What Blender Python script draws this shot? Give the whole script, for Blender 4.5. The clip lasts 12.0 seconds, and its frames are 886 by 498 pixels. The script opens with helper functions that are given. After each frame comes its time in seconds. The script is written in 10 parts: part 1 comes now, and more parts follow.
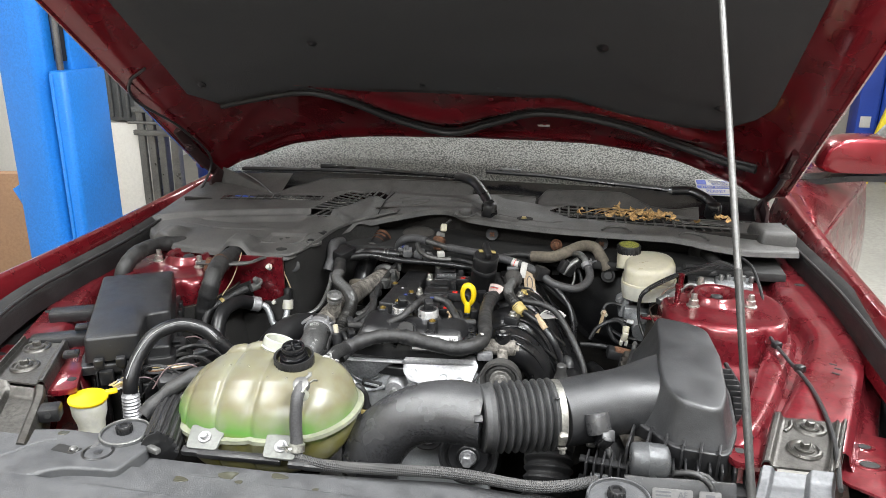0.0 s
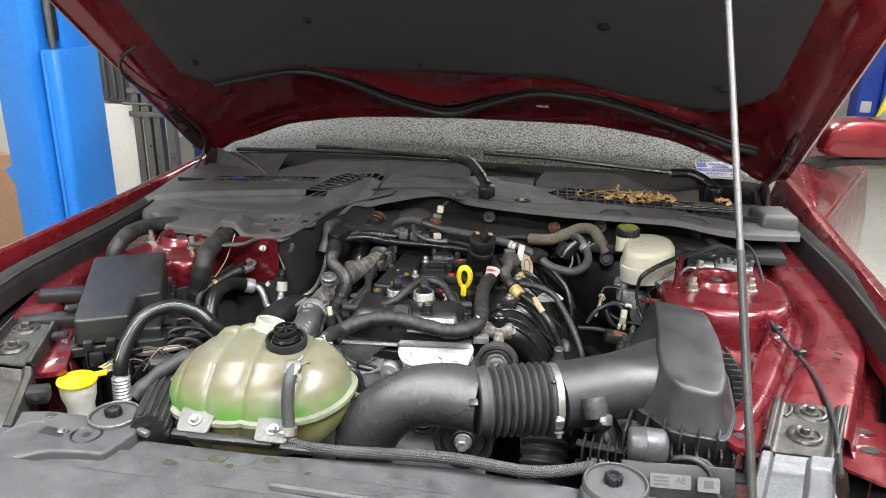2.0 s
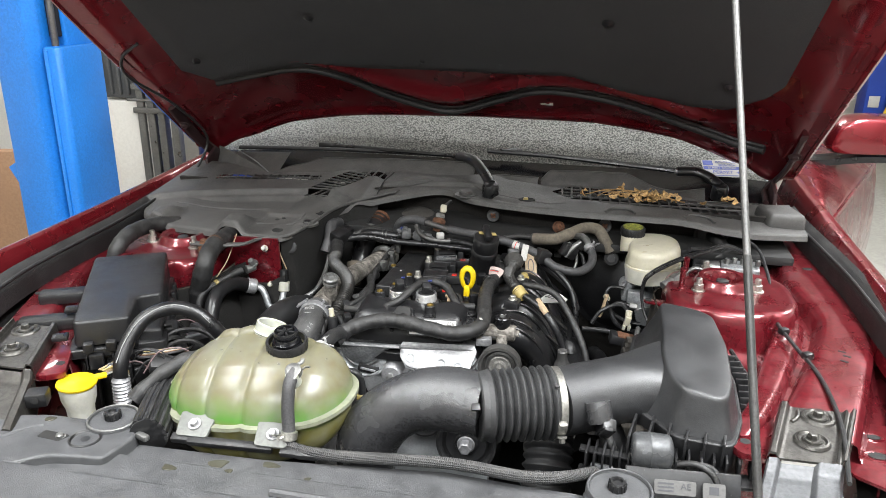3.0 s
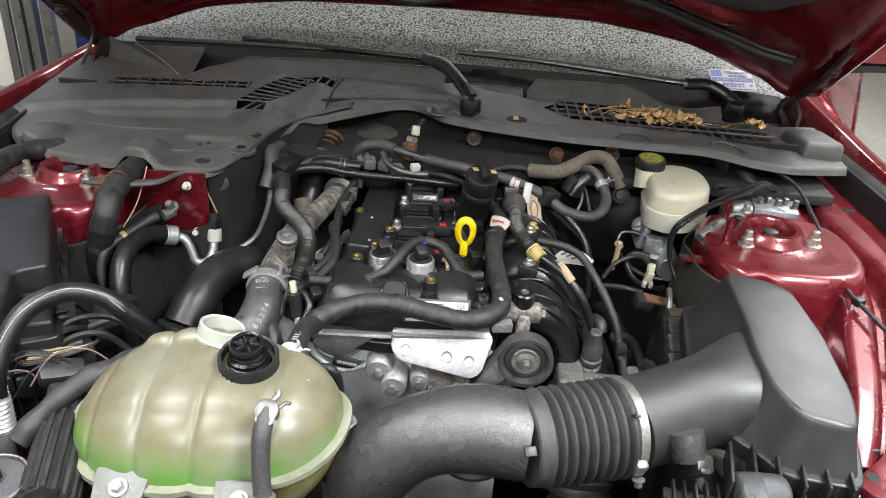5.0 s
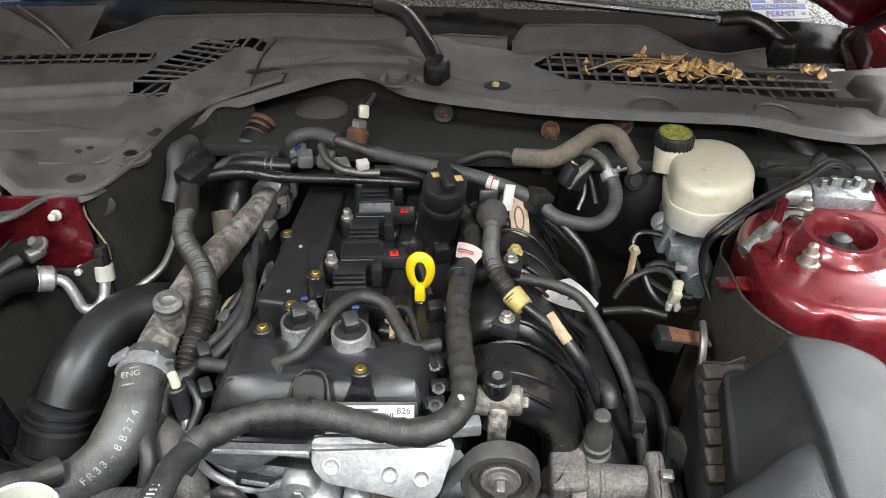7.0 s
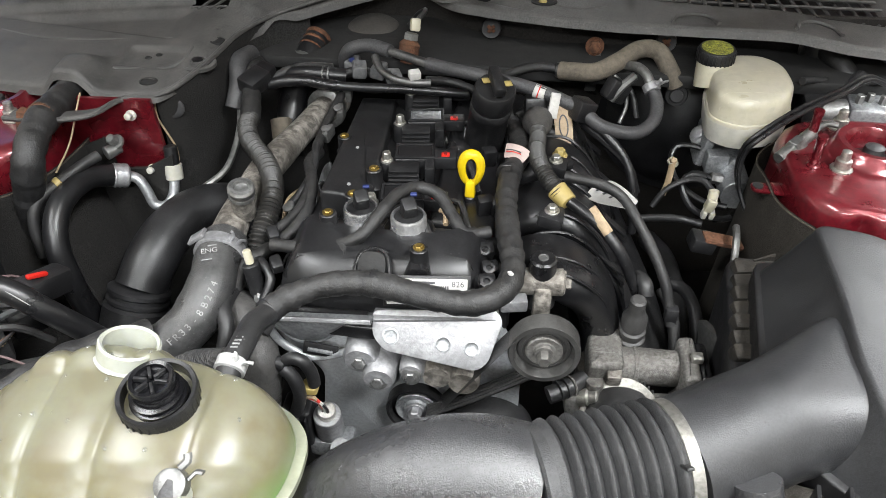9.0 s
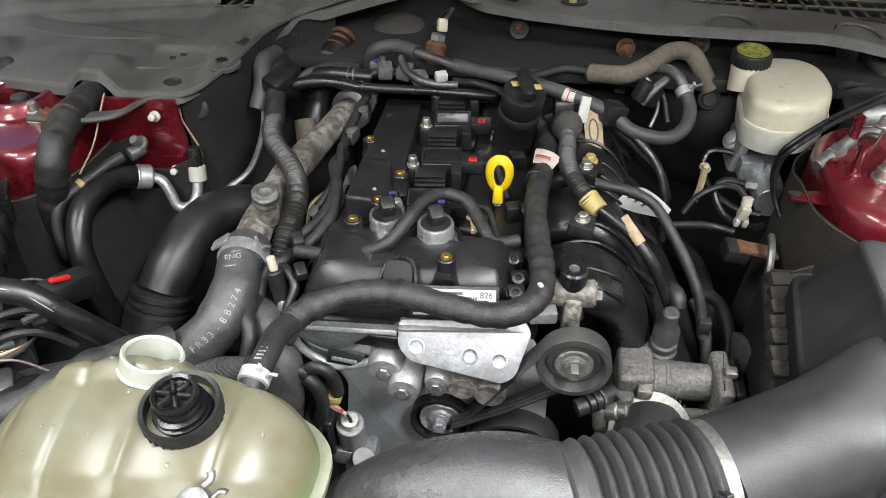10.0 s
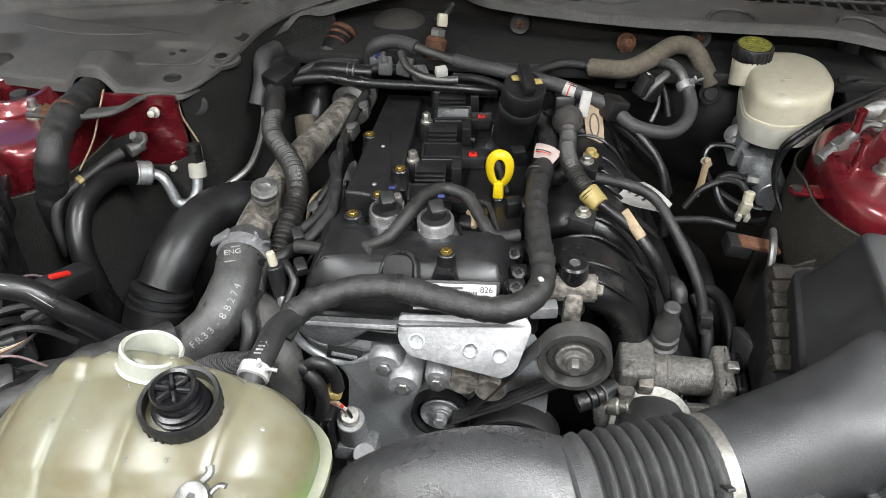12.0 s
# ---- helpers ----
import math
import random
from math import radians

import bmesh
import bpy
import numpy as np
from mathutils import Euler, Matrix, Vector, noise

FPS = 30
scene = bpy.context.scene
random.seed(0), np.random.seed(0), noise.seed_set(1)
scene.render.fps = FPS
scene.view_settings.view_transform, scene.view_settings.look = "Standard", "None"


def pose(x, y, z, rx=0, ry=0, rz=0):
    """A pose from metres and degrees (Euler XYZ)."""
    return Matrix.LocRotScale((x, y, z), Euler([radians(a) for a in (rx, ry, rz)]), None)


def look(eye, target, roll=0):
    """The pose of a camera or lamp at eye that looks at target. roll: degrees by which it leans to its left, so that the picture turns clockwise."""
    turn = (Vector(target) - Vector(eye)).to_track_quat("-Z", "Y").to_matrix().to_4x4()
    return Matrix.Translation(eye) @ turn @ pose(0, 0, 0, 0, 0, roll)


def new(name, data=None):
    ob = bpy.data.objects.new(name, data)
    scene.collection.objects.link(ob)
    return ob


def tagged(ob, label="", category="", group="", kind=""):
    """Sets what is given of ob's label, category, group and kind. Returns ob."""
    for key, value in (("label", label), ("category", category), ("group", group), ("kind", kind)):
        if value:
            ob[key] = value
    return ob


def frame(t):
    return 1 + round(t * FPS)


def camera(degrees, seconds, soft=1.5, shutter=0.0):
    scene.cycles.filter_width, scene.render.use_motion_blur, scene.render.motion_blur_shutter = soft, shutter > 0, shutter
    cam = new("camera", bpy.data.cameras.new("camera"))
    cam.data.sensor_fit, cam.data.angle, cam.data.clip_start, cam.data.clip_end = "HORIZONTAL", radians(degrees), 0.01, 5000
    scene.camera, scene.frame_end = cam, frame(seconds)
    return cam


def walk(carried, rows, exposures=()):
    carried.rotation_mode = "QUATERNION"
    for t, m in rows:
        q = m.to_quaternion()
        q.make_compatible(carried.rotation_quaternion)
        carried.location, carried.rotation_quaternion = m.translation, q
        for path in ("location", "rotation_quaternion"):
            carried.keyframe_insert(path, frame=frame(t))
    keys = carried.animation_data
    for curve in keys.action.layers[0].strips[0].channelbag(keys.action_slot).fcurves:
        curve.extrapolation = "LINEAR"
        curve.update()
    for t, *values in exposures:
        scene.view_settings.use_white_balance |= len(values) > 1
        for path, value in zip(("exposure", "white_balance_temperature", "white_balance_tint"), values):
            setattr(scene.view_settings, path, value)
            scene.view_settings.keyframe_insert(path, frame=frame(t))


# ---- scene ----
cam = camera(61.0, 12.0, 0.8)
PATH = [
    (0, (0.289, 0.008, 1.463), (-0.07, 1.874, 0.839), 0.6),
    (0.5, (0.297, 0.012, 1.464), (-0.068, 1.876, 0.837), 0.7),
    (1, (0.305, 0.017, 1.46), (-0.059, 1.879, 0.826), 0.9),
    (1.5, (0.296, 0.02, 1.456), (-0.058, 1.877, 0.805), 1.0),
    (2, (0.289, 0.028, 1.451), (-0.062, 1.882, 0.788), 0.9),
    (2.5, (0.285, 0.035, 1.452), (-0.064, 1.887, 0.782), 0.7),
    (4.3, (0.316, 0.181, 1.469), (-0.097, 1.969, 0.675), 1.0),
    (4.5, (0.263, 0.227, 1.458), (-0.104, 2.004, 0.617), 1.8),
    (5, (0.093, 0.363, 1.424), (0.022, 2.122, 0.474), 4.2),
    (5.5, (0.093, 0.52, 1.4), (0.085, 2.228, 0.36), 3.9),
    (6, (0.149, 0.674, 1.411), (0.096, 2.337, 0.3), 2.5),
    (6.5, (0.154, 0.706, 1.405), (0.055, 2.348, 0.268), 1.1),
    (7, (0.153, 0.702, 1.409), (0.037, 2.33, 0.253), 0.3),
    (7.5, (0.153, 0.677, 1.409), (0.039, 2.275, 0.211), 0.3),
    (7.7, (0.153, 0.652, 1.407), (0.041, 2.234, 0.189), 0.5),
    (9.3, (0.129, 0.618, 1.396), (-0.071, 2.156, 0.133), -0.2),
    (9.5, (0.125, 0.623, 1.397), (-0.084, 2.159, 0.133), -0.2),
    (10, (0.125, 0.639, 1.396), (-0.105, 2.165, 0.123), -0.6),
    (10.5, (0.13, 0.643, 1.397), (-0.103, 2.165, 0.12), -0.7),
    (11, (0.13, 0.635, 1.397), (-0.101, 2.158, 0.121), -0.7),
    (11.5, (0.128, 0.636, 1.393), (-0.104, 2.158, 0.117), -0.8),
    (12, (0.127, 0.639, 1.392), (-0.108, 2.16, 0.116), -0.9),
]
walk(cam, [(t, look(eye, target, roll)) for t, eye, target, roll in PATH], [(0, 0.13), (2.5, 0.12), (4.3, 0.08), (5, 0.02), (6, 0.0), (6.6, 0.12), (7.5, 0.20), (9.5, 0.0), (12, -0.05)])

# ---- world and light ----
world = bpy.data.worlds.new("shop_air")
scene.world = world
world.use_nodes = True
world.node_tree.nodes["Background"].inputs[0].default_value = (0.8, 0.87, 1.0, 1)
world.node_tree.nodes["Background"].inputs[1].default_value = 0.065


def area_lamp(name, x, y, z, sx, sy, watts, color=(0.95, 0.98, 1.0), turn=0.0):
    """A tube fitting's light, facing down."""
    lamp = bpy.data.lights.new(name, "AREA")
    lamp.shape, lamp.size, lamp.size_y, lamp.energy, lamp.color = "RECTANGLE", sx, sy, watts, color
    ob = new(name, lamp)
    ob.matrix_basis = pose(x, y, z, 0, 0, turn)
    return ob


LAMPS = [(-1.1, 0.25, 3.1, 0.5, 1.5, 82), (1.3, 0.35, 3.1, 0.5, 1.5, 185), (0.1, -1.9, 3.1, 2.2, 0.5, 165),
         (-2.4, 3.2, 3.1, 0.3, 1.2, 33), (2.4, 3.2, 3.1, 0.3, 1.2, 135), (0.0, 5.6, 3.1, 1.2, 0.3, 50)]
for lx, ly, lz, lsx, lsy, lw in LAMPS:
    area_lamp("tube_light", lx, ly, lz - 0.06, lsx, lsy, lw)

# ---- materials ----
def nodes_of(name):
    m = bpy.data.materials.new(name)
    m.use_nodes = True
    return m, m.node_tree.nodes, m.node_tree.links, m.node_tree.nodes["Principled BSDF"]


def surface(name, color, rough=0.5, metal=0.0, grain=40.0, mottle=4.0, vary=0.25, dust=0.0, dust_color=(0.22, 0.2, 0.18),
            bump=0.15, coat=0.0, spec=0.5, sub=0.0, trans=0.0, speck=0.0, speck_color=(0.6, 0.6, 0.6), rough_vary=0.12, dust_at=0.5, bump_scale=1.0):
    """A worn surface: colour varied at two scales, dust in patches, fine specks, uneven gloss and a fine relief."""
    m, nd, ln, p = nodes_of(name)
    tc = nd.new("ShaderNodeTexCoord")
    info = nd.new("ShaderNodeObjectInfo")
    shift = nd.new("ShaderNodeVectorMath")
    shift.operation = "ADD"
    mul = nd.new("ShaderNodeVectorMath")
    mul.operation = "SCALE"
    mul.inputs[0].default_value = (3.1, 7.7, 1.9)
    ln.new(info.outputs["Random"], mul.inputs["Scale"])
    ln.new(tc.outputs["Object"], shift.inputs[0])
    ln.new(mul.outputs[0], shift.inputs[1])
    def noise_at(scale, detail=4.0, roughn=0.6):
        n = nd.new("ShaderNodeTexNoise")
        n.inputs["Scale"].default_value, n.inputs["Detail"].default_value, n.inputs["Roughness"].default_value = scale, detail, roughn
        ln.new(shift.outputs[0], n.inputs["Vector"])
        return n.outputs["Fac"]
    def ramp(src, lo, hi, a=0.0, b=1.0):
        r = nd.new("ShaderNodeMapRange")
        r.inputs["From Min"].default_value, r.inputs["From Max"].default_value = lo, hi
        r.inputs["To Min"].default_value, r.inputs["To Max"].default_value = a, b
        ln.new(src, r.inputs["Value"])
        return r.outputs["Result"]
    def mixed(fac, a, b, blend="MIX"):
        x = nd.new("ShaderNodeMix")
        x.data_type, x.blend_type = "RGBA", blend
        for sock, val in ((x.inputs["Factor"], fac), (x.inputs["A"], a), (x.inputs["B"], b)):
            if isinstance(val, bpy.types.NodeSocket):
                ln.new(val, sock)
            elif isinstance(val, tuple):
                sock.default_value = (*val, 1)
            else:
                sock.default_value = val
        return x.outputs["Result"]
    fine, coarse = noise_at(grain, 5), noise_at(mottle, 3)
    dark = tuple(c * (1 - vary) for c in color)
    light = tuple(min(1, c * (1 + vary)) for c in color)
    col = mixed(ramp(coarse, 0.3, 0.7), dark, light)
    col = mixed(ramp(fine, 0.42, 0.60, 0, 0.8), col, tuple(c * (1 - min(0.8, vary * 1.5)) for c in color))
    rgh = ramp(coarse, 0.3, 0.7, max(0.03, rough - rough_vary), min(1, rough + rough_vary))
    if dust > 0:
        geo = nd.new("ShaderNodeNewGeometry")
        sep = nd.new("ShaderNodeSeparateXYZ")
        ln.new(geo.outputs["Normal"], sep.inputs[0])
        up = ramp(sep.outputs["Z"], -0.2, 0.9, 0.25, 1.0)
        patch = ramp(noise_at(mottle * 2.3, 6, 0.7), dust_at - 0.2, dust_at + 0.2, 0.15 * dust, dust)
        both = nd.new("ShaderNodeMath")
        both.operation = "MULTIPLY"
        ln.new(up, both.inputs[0])
        ln.new(patch, both.inputs[1])
        col = mixed(both.outputs[0], col, dust_color)
        add = nd.new("ShaderNodeMath")
        add.operation, add.use_clamp = "MULTIPLY_ADD", True
        ln.new(both.outputs[0], add.inputs[0])
        add.inputs[1].default_value = 0.5
        ln.new(rgh, add.inputs[2])
        rgh = add.outputs[0]
    if speck > 0:
        v = nd.new("ShaderNodeTexVoronoi")
        v.inputs["Scale"].default_value = 160
        ln.new(shift.outputs[0], v.inputs["Vector"])
        dots = ramp(v.outputs["Distance"], 0.1, 0.16, 1, 0)
        gate = ramp(noise_at(30, 2), 0.52, 0.6, 0, speck)
        g = nd.new("ShaderNodeMath")
        g.operation = "MULTIPLY"
        ln.new(dots, g.inputs[0])
        ln.new(gate, g.inputs[1])
        col = mixed(g.outputs[0], col, speck_color)
    if dust > 0:
        # fine settled grains and short scuffs
        v2 = nd.new("ShaderNodeTexVoronoi")
        v2.inputs["Scale"].default_value = 420
        ln.new(shift.outputs[0], v2.inputs["Vector"])
        grains = ramp(v2.outputs["Distance"], 0.08, 0.22, 1, 0)
        where = ramp(noise_at(22, 3), 0.46, 0.66, 0.0, min(0.55, 0.18 + 0.5 * dust))
        g2 = nd.new("ShaderNodeMath")
        g2.operation = "MULTIPLY"
        ln.new(grains, g2.inputs[0])
        ln.new(where, g2.inputs[1])
        col = mixed(g2.outputs[0], col, tuple(min(0.8, 0.5 * c + 0.5 * d + 0.03) for c, d in zip(color, dust_color)))
        stretch = nd.new("ShaderNodeMapping")
        stretch.inputs["Scale"].default_value = (18, 220, 60)
        stretch.inputs["Rotation"].default_value = (0.4, 0.3, 0.7)
        ln.new(shift.outputs[0], stretch.inputs["Vector"])
        sc = nd.new("ShaderNodeTexNoise")
        sc.inputs["Scale"].default_value, sc.inputs["Detail"].default_value = 1.0, 3.0
        ln.new(stretch.outputs[0], sc.inputs["Vector"])
        scuff = ramp(sc.outputs["Fac"], 0.64, 0.72, 0, 0.22 + 0.3 * dust)
        col = mixed(scuff, col, tuple(min(0.8, c * 1.5 + 0.02) for c in color))
    ln.new(col, p.inputs["Base Color"])
    ln.new(rgh, p.inputs["Roughness"])
    p.inputs["Metallic"].default_value = metal
    p.inputs["Coat Weight"].default_value = coat
    p.inputs["Coat Roughness"].default_value = 0.08
    p.inputs["Specular IOR Level"].default_value = spec
    p.inputs["Subsurface Weight"].default_value = sub
    p.inputs["Subsurface Radius"].default_value = (0.012, 0.012, 0.006)
    p.inputs["Transmission Weight"].default_value = trans
    if bump:
        wave = nd.new("ShaderNodeBump")
        wave.inputs["Strength"].default_value = min(0.25, 0.04 + 0.3 * bump)
        wave.inputs["Distance"].default_value = 0.0022
        ln.new(noise_at(48, 2), wave.inputs["Height"])
        b = nd.new("ShaderNodeBump")
        b.inputs["Strength"].default_value = min(1, bump * 1.6)
        b.inputs["Distance"].default_value = 0.002 * bump_scale
        ln.new(noise_at(min(grain * 3, 700), 4), b.inputs["Height"])
        ln.new(wave.outputs[0], b.inputs["Normal"])
        ln.new(b.outputs[0], p.inputs["Normal"])
    return m


RED = surface("cherry_paint", (0.19, 0.005, 0.012), 0.26, 0.6, 900, 9, 0.2, 0.10, (0.25, 0.14, 0.13), 0.03, coat=0.9)
RED_BAY = surface("bay_paint", (0.145, 0.005, 0.012), 0.26, 0.4, 120, 14, 0.25, 0.26, (0.16, 0.08, 0.075), 0.06, coat=0.8, speck=0.3, speck_color=(0.05, 0.02, 0.02), dust_at=0.55)
COWL = surface("cowl_plastic", (0.041, 0.040, 0.039), 0.50, 0, 420, 14, 0.4, 0.36, (0.19, 0.18, 0.168), 0.25, speck=0.6, speck_color=(0.16, 0.155, 0.145), spec=0.5)
BLACK = surface("black_plastic", (0.009, 0.009, 0.010), 0.40, 0, 320, 20, 0.4, 0.08, (0.15, 0.145, 0.14), 0.12, speck=0.35, speck_color=(0.13, 0.125, 0.12))
GLOSSB = surface("smooth_black_plastic", (0.007, 0.007, 0.008), 0.33, 0, 260, 18, 0.4, 0.07, (0.15, 0.145, 0.14), 0.07, speck=0.4, speck_color=(0.12, 0.115, 0.11))
BOXPL = surface("airbox_plastic", (0.018, 0.0183, 0.0195), 0.40, 0, 420, 14, 0.3, 0.10, (0.16, 0.16, 0.165), 0.14, speck=0.9, speck_color=(0.004, 0.004, 0.004), spec=0.65)
SLAM = surface("slam_plastic", (0.033, 0.034, 0.036), 0.42, 0, 380, 12, 0.3, 0.36, (0.16, 0.16, 0.165), 0.3, speck=0.6, speck_color=(0.015, 0.015, 0.015), spec=0.7)
DUCT = surface("duct_plastic", (0.030, 0.030, 0.032), 0.23, 0, 300, 14, 0.3, 0.16, (0.16, 0.16, 0.16), 0.2, speck=0.3, speck_color=(0.010, 0.010, 0.010), spec=0.85)
SPLITL = surface("split_loom_plastic", (0.014, 0.0138, 0.013), 0.36, 0, 300, 30, 0.4, 0.22, (0.11, 0.10, 0.088), 0.15, dust_at=0.55)
BELLOW = surface("bellows_rubber", (0.030, 0.030, 0.031), 0.38, 0, 300, 24, 0.3, 0.22, (0.15, 0.15, 0.15), 0.3, speck=0.5, speck_color=(0.012, 0.012, 0.012))
# Near-black that puts the shade of holes, wells and deep bay into colour.
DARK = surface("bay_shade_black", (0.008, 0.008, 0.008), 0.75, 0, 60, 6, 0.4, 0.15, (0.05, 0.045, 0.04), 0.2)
LINER = surface("felt_liner", (0.020, 0.0195, 0.019), 0.9, 0, 400, 9, 0.35, 0.4, (0.060, 0.055, 0.050), 0.6, spec=0.2)
FELTR = surface("brown_felt", (0.030, 0.027, 0.023), 0.95, 0, 400, 16, 0.35, 0.5, (0.085, 0.074, 0.062), 0.6, spec=0.2)
BULKHEAD = surface("bulkhead_felt", (0.018, 0.016, 0.0145), 0.85, 0, 300, 10, 0.4, 0.4, (0.065, 0.057, 0.050), 0.5, spec=0.3)
ALUT = surface("weathered_cast_alloy", (0.25, 0.243, 0.23), 0.42, 0.6, 300, 70, 0.35, 0.5, (0.12, 0.10, 0.08), 0.4, speck=0.4, speck_color=(0.06, 0.055, 0.05))
PAD = surface("hood_pad_felt", (0.036, 0.036, 0.038), 0.9, 0, 500, 14, 0.25, 0.0, bump=0.6)
RUBBER = surface("rubber", (0.012, 0.012, 0.013), 0.42, 0, 300, 26, 0.4, 0.15, (0.16, 0.155, 0.15), 0.12, speck=0.4, speck_color=(0.14, 0.135, 0.13))
SEAL = surface("rubber_seal", (0.014, 0.014, 0.0145), 0.5, 0, 200, 10, 0.3, 0.2, (0.09, 0.085, 0.08), 0.2)
HOSEG = surface("grey_hose", (0.040, 0.040, 0.043), 0.5, 0, 400, 30, 0.4, 0.22, (0.17, 0.16, 0.15), 0.15)
HOSEBR = surface("dusty_brown_hose", (0.10, 0.085, 0.065), 0.75, 0, 200, 20, 0.3, 0.5, (0.26, 0.22, 0.17), 0.4)
TAPE = surface("harness_tape", (0.013, 0.013, 0.014), 0.48, 0, 160, 40, 0.5, 0.36, (0.08, 0.075, 0.068), 0.22, dust_at=0.55)
ALU = surface("cast_aluminium", (0.36, 0.36, 0.37), 0.40, 0.6, 180, 60, 0.2, 0.25, (0.22, 0.21, 0.20), 0.1)
ALUD = surface("dirty_aluminium", (0.36, 0.335, 0.30), 0.45, 0.35, 90, 26, 0.55, 0.85, (0.055, 0.042, 0.03), 0.5, dust_at=0.55, speck=0.5, speck_color=(0.04, 0.035, 0.03))
ALUSAT = surface("satin_alloy", (0.36, 0.37, 0.38), 0.40, 0.7, 250, 20, 0.25, 0.1, (0.4, 0.4, 0.4), 0.15)
FASTN = surface("plain_bolt_steel", (0.30, 0.30, 0.295), 0.34, 0.85, 200, 40, 0.25, 0.25, (0.16, 0.15, 0.14), 0.15)
CLAMPM = surface("clamp_steel", (0.30, 0.292, 0.27), 0.38, 0.75, 240, 40, 0.25, 0.3, (0.2, 0.18, 0.15), 0.15)
STEEL = surface("zinc_steel", (0.55, 0.54, 0.50), 0.35, 0.9, 300, 30, 0.25, 0.2, (0.3, 0.26, 0.2), 0.2)
CHROME = surface("polished_steel", (0.15, 0.148, 0.145), 0.46, 0.9, 300, 30, 0.2, 0.1, (0.12, 0.11, 0.1), 0.08)
FOOTM = surface("satin_foot_metal", (0.085, 0.087, 0.092), 0.42, 0.3, 200, 18, 0.25, 0.25, (0.12, 0.12, 0.12), 0.12)
# Hinge red with the hood's shadow put into the base colour.
HINGE_SHADED = surface("shaded_hinge_red", (0.022, 0.006, 0.007), 0.5, 0, 200, 20, 0.3, 0.2, (0.06, 0.04, 0.035), 0.1)
BRKT = surface("dark_zinc_bracket", (0.115, 0.11, 0.102), 0.34, 0.85, 160, 24, 0.3, 0.2, (0.14, 0.13, 0.12), 0.15)
ROD_SHADED = surface("shaded_rod_steel", (0.045, 0.045, 0.045), 0.4, 0.5, 300, 12, 0.3, 0.15, bump=0.1)
RUST = surface("rusted_steel", (0.12, 0.048, 0.026), 0.8, 0.2, 200, 40, 0.5, 0.3, (0.3, 0.16, 0.08), 0.6)
TIMING = surface("grey_timing_cover", (0.47, 0.485, 0.50), 0.45, 0.3, 260, 12, 0.14, 0.2, (0.24, 0.235, 0.23), 0.18)
WHITEPL = surface("yellowed_white_plastic", (0.46, 0.43, 0.335), 0.34, 0, 80, 9, 0.08, 0.12, (0.4, 0.36, 0.28), 0.06, sub=0.25)
MILKY = surface("milky_plastic", (0.42, 0.41, 0.36), 0.35, 0, 90, 7, 0.08, 0.08, (0.5, 0.45, 0.35), 0.05, sub=0.25)
NECKPL = surface("neck_plastic", (0.38, 0.39, 0.34), 0.28, 0, 90, 7, 0.08, 0.1, (0.25, 0.24, 0.2), 0.03, sub=0.3)
YELLOW = surface("yellow_plastic", (0.64, 0.45, 0.006), 0.35, 0, 90, 9, 0.08, 0.08, (0.5, 0.4, 0.1), 0.04, sub=0.05)
DULLYEL = surface("dull_yellow_plastic", (0.36, 0.275, 0.09), 0.45, 0, 90, 20, 0.15, 0.2, (0.4, 0.33, 0.2), 0.08)
REDPL = surface("red_plastic", (0.55, 0.02, 0.012), 0.4, 0, 90, 9, 0.12, bump=0.04)
BLUEPL = surface("blue_plastic", (0.018, 0.028, 0.11), 0.4, 0, 90, 9, 0.12, bump=0.04)
BRASS = surface("brass", (0.36, 0.25, 0.07), 0.4, 0.85, 200, 30, 0.2, bump=0.1)
LABELG = surface("dull_grey_label", (0.11, 0.107, 0.104), 0.5, 0, 200, 20, 0.12, 0.2, (0.1, 0.095, 0.09), 0.05)
PAPER = surface("paper_label", (0.48, 0.47, 0.45), 0.55, 0, 200, 15, 0.08, 0.12, (0.5, 0.45, 0.38), 0.05)
TAN = surface("tan_label", (0.36, 0.265, 0.165), 0.6, 0, 200, 20, 0.2, 0.15, (0.3, 0.22, 0.14), 0.05)
INK = surface("label_ink", (0.06, 0.06, 0.065), 0.6, 0, 200, 9, 0.1, bump=0)
WHITEINK = surface("white_print", (0.30, 0.30, 0.295), 0.6, 0, 200, 60, 0.3, bump=0)
BLUEINK = surface("blue_print", (0.10, 0.13, 0.42), 0.5, 0, 200, 9, 0.1, bump=0)
LEAF = surface("dry_leaf", (0.62, 0.38, 0.15), 0.7, 0, 120, 80, 0.5, 0.25, (0.5, 0.36, 0.2), 0.3)
TWIG = surface("dry_stem", (0.36, 0.22, 0.09), 0.8, 0, 200, 40, 0.3, bump=0.3)
POST = surface("blue_lift_paint", (0.010, 0.17, 0.58), 0.36, 0, 120, 2.5, 0.12, 0.06, (0.1, 0.2, 0.4), 0.05, speck=0.25, speck_color=(0.5, 0.55, 0.62))
POSTD = surface("dark_blue_paint", (0.012, 0.05, 0.34), 0.42, 0, 120, 3, 0.15, 0.1, (0.1, 0.12, 0.2), 0.05)
CONCRETE = surface("shop_concrete", (0.34, 0.33, 0.30), 0.5, 0, 40, 1.2, 0.15, 0.3, (0.24, 0.22, 0.19), 0.15, speck=0.3, speck_color=(0.16, 0.15, 0.14))
WALL = surface("white_wall_paint", (0.74, 0.72, 0.67), 0.7, 0, 60, 0.9, 0.05, 0.08, (0.4, 0.38, 0.34), 0.12)
CARD = surface("cardboard", (0.36, 0.21, 0.12), 0.8, 0, 80, 4, 0.1, bump=0.15)
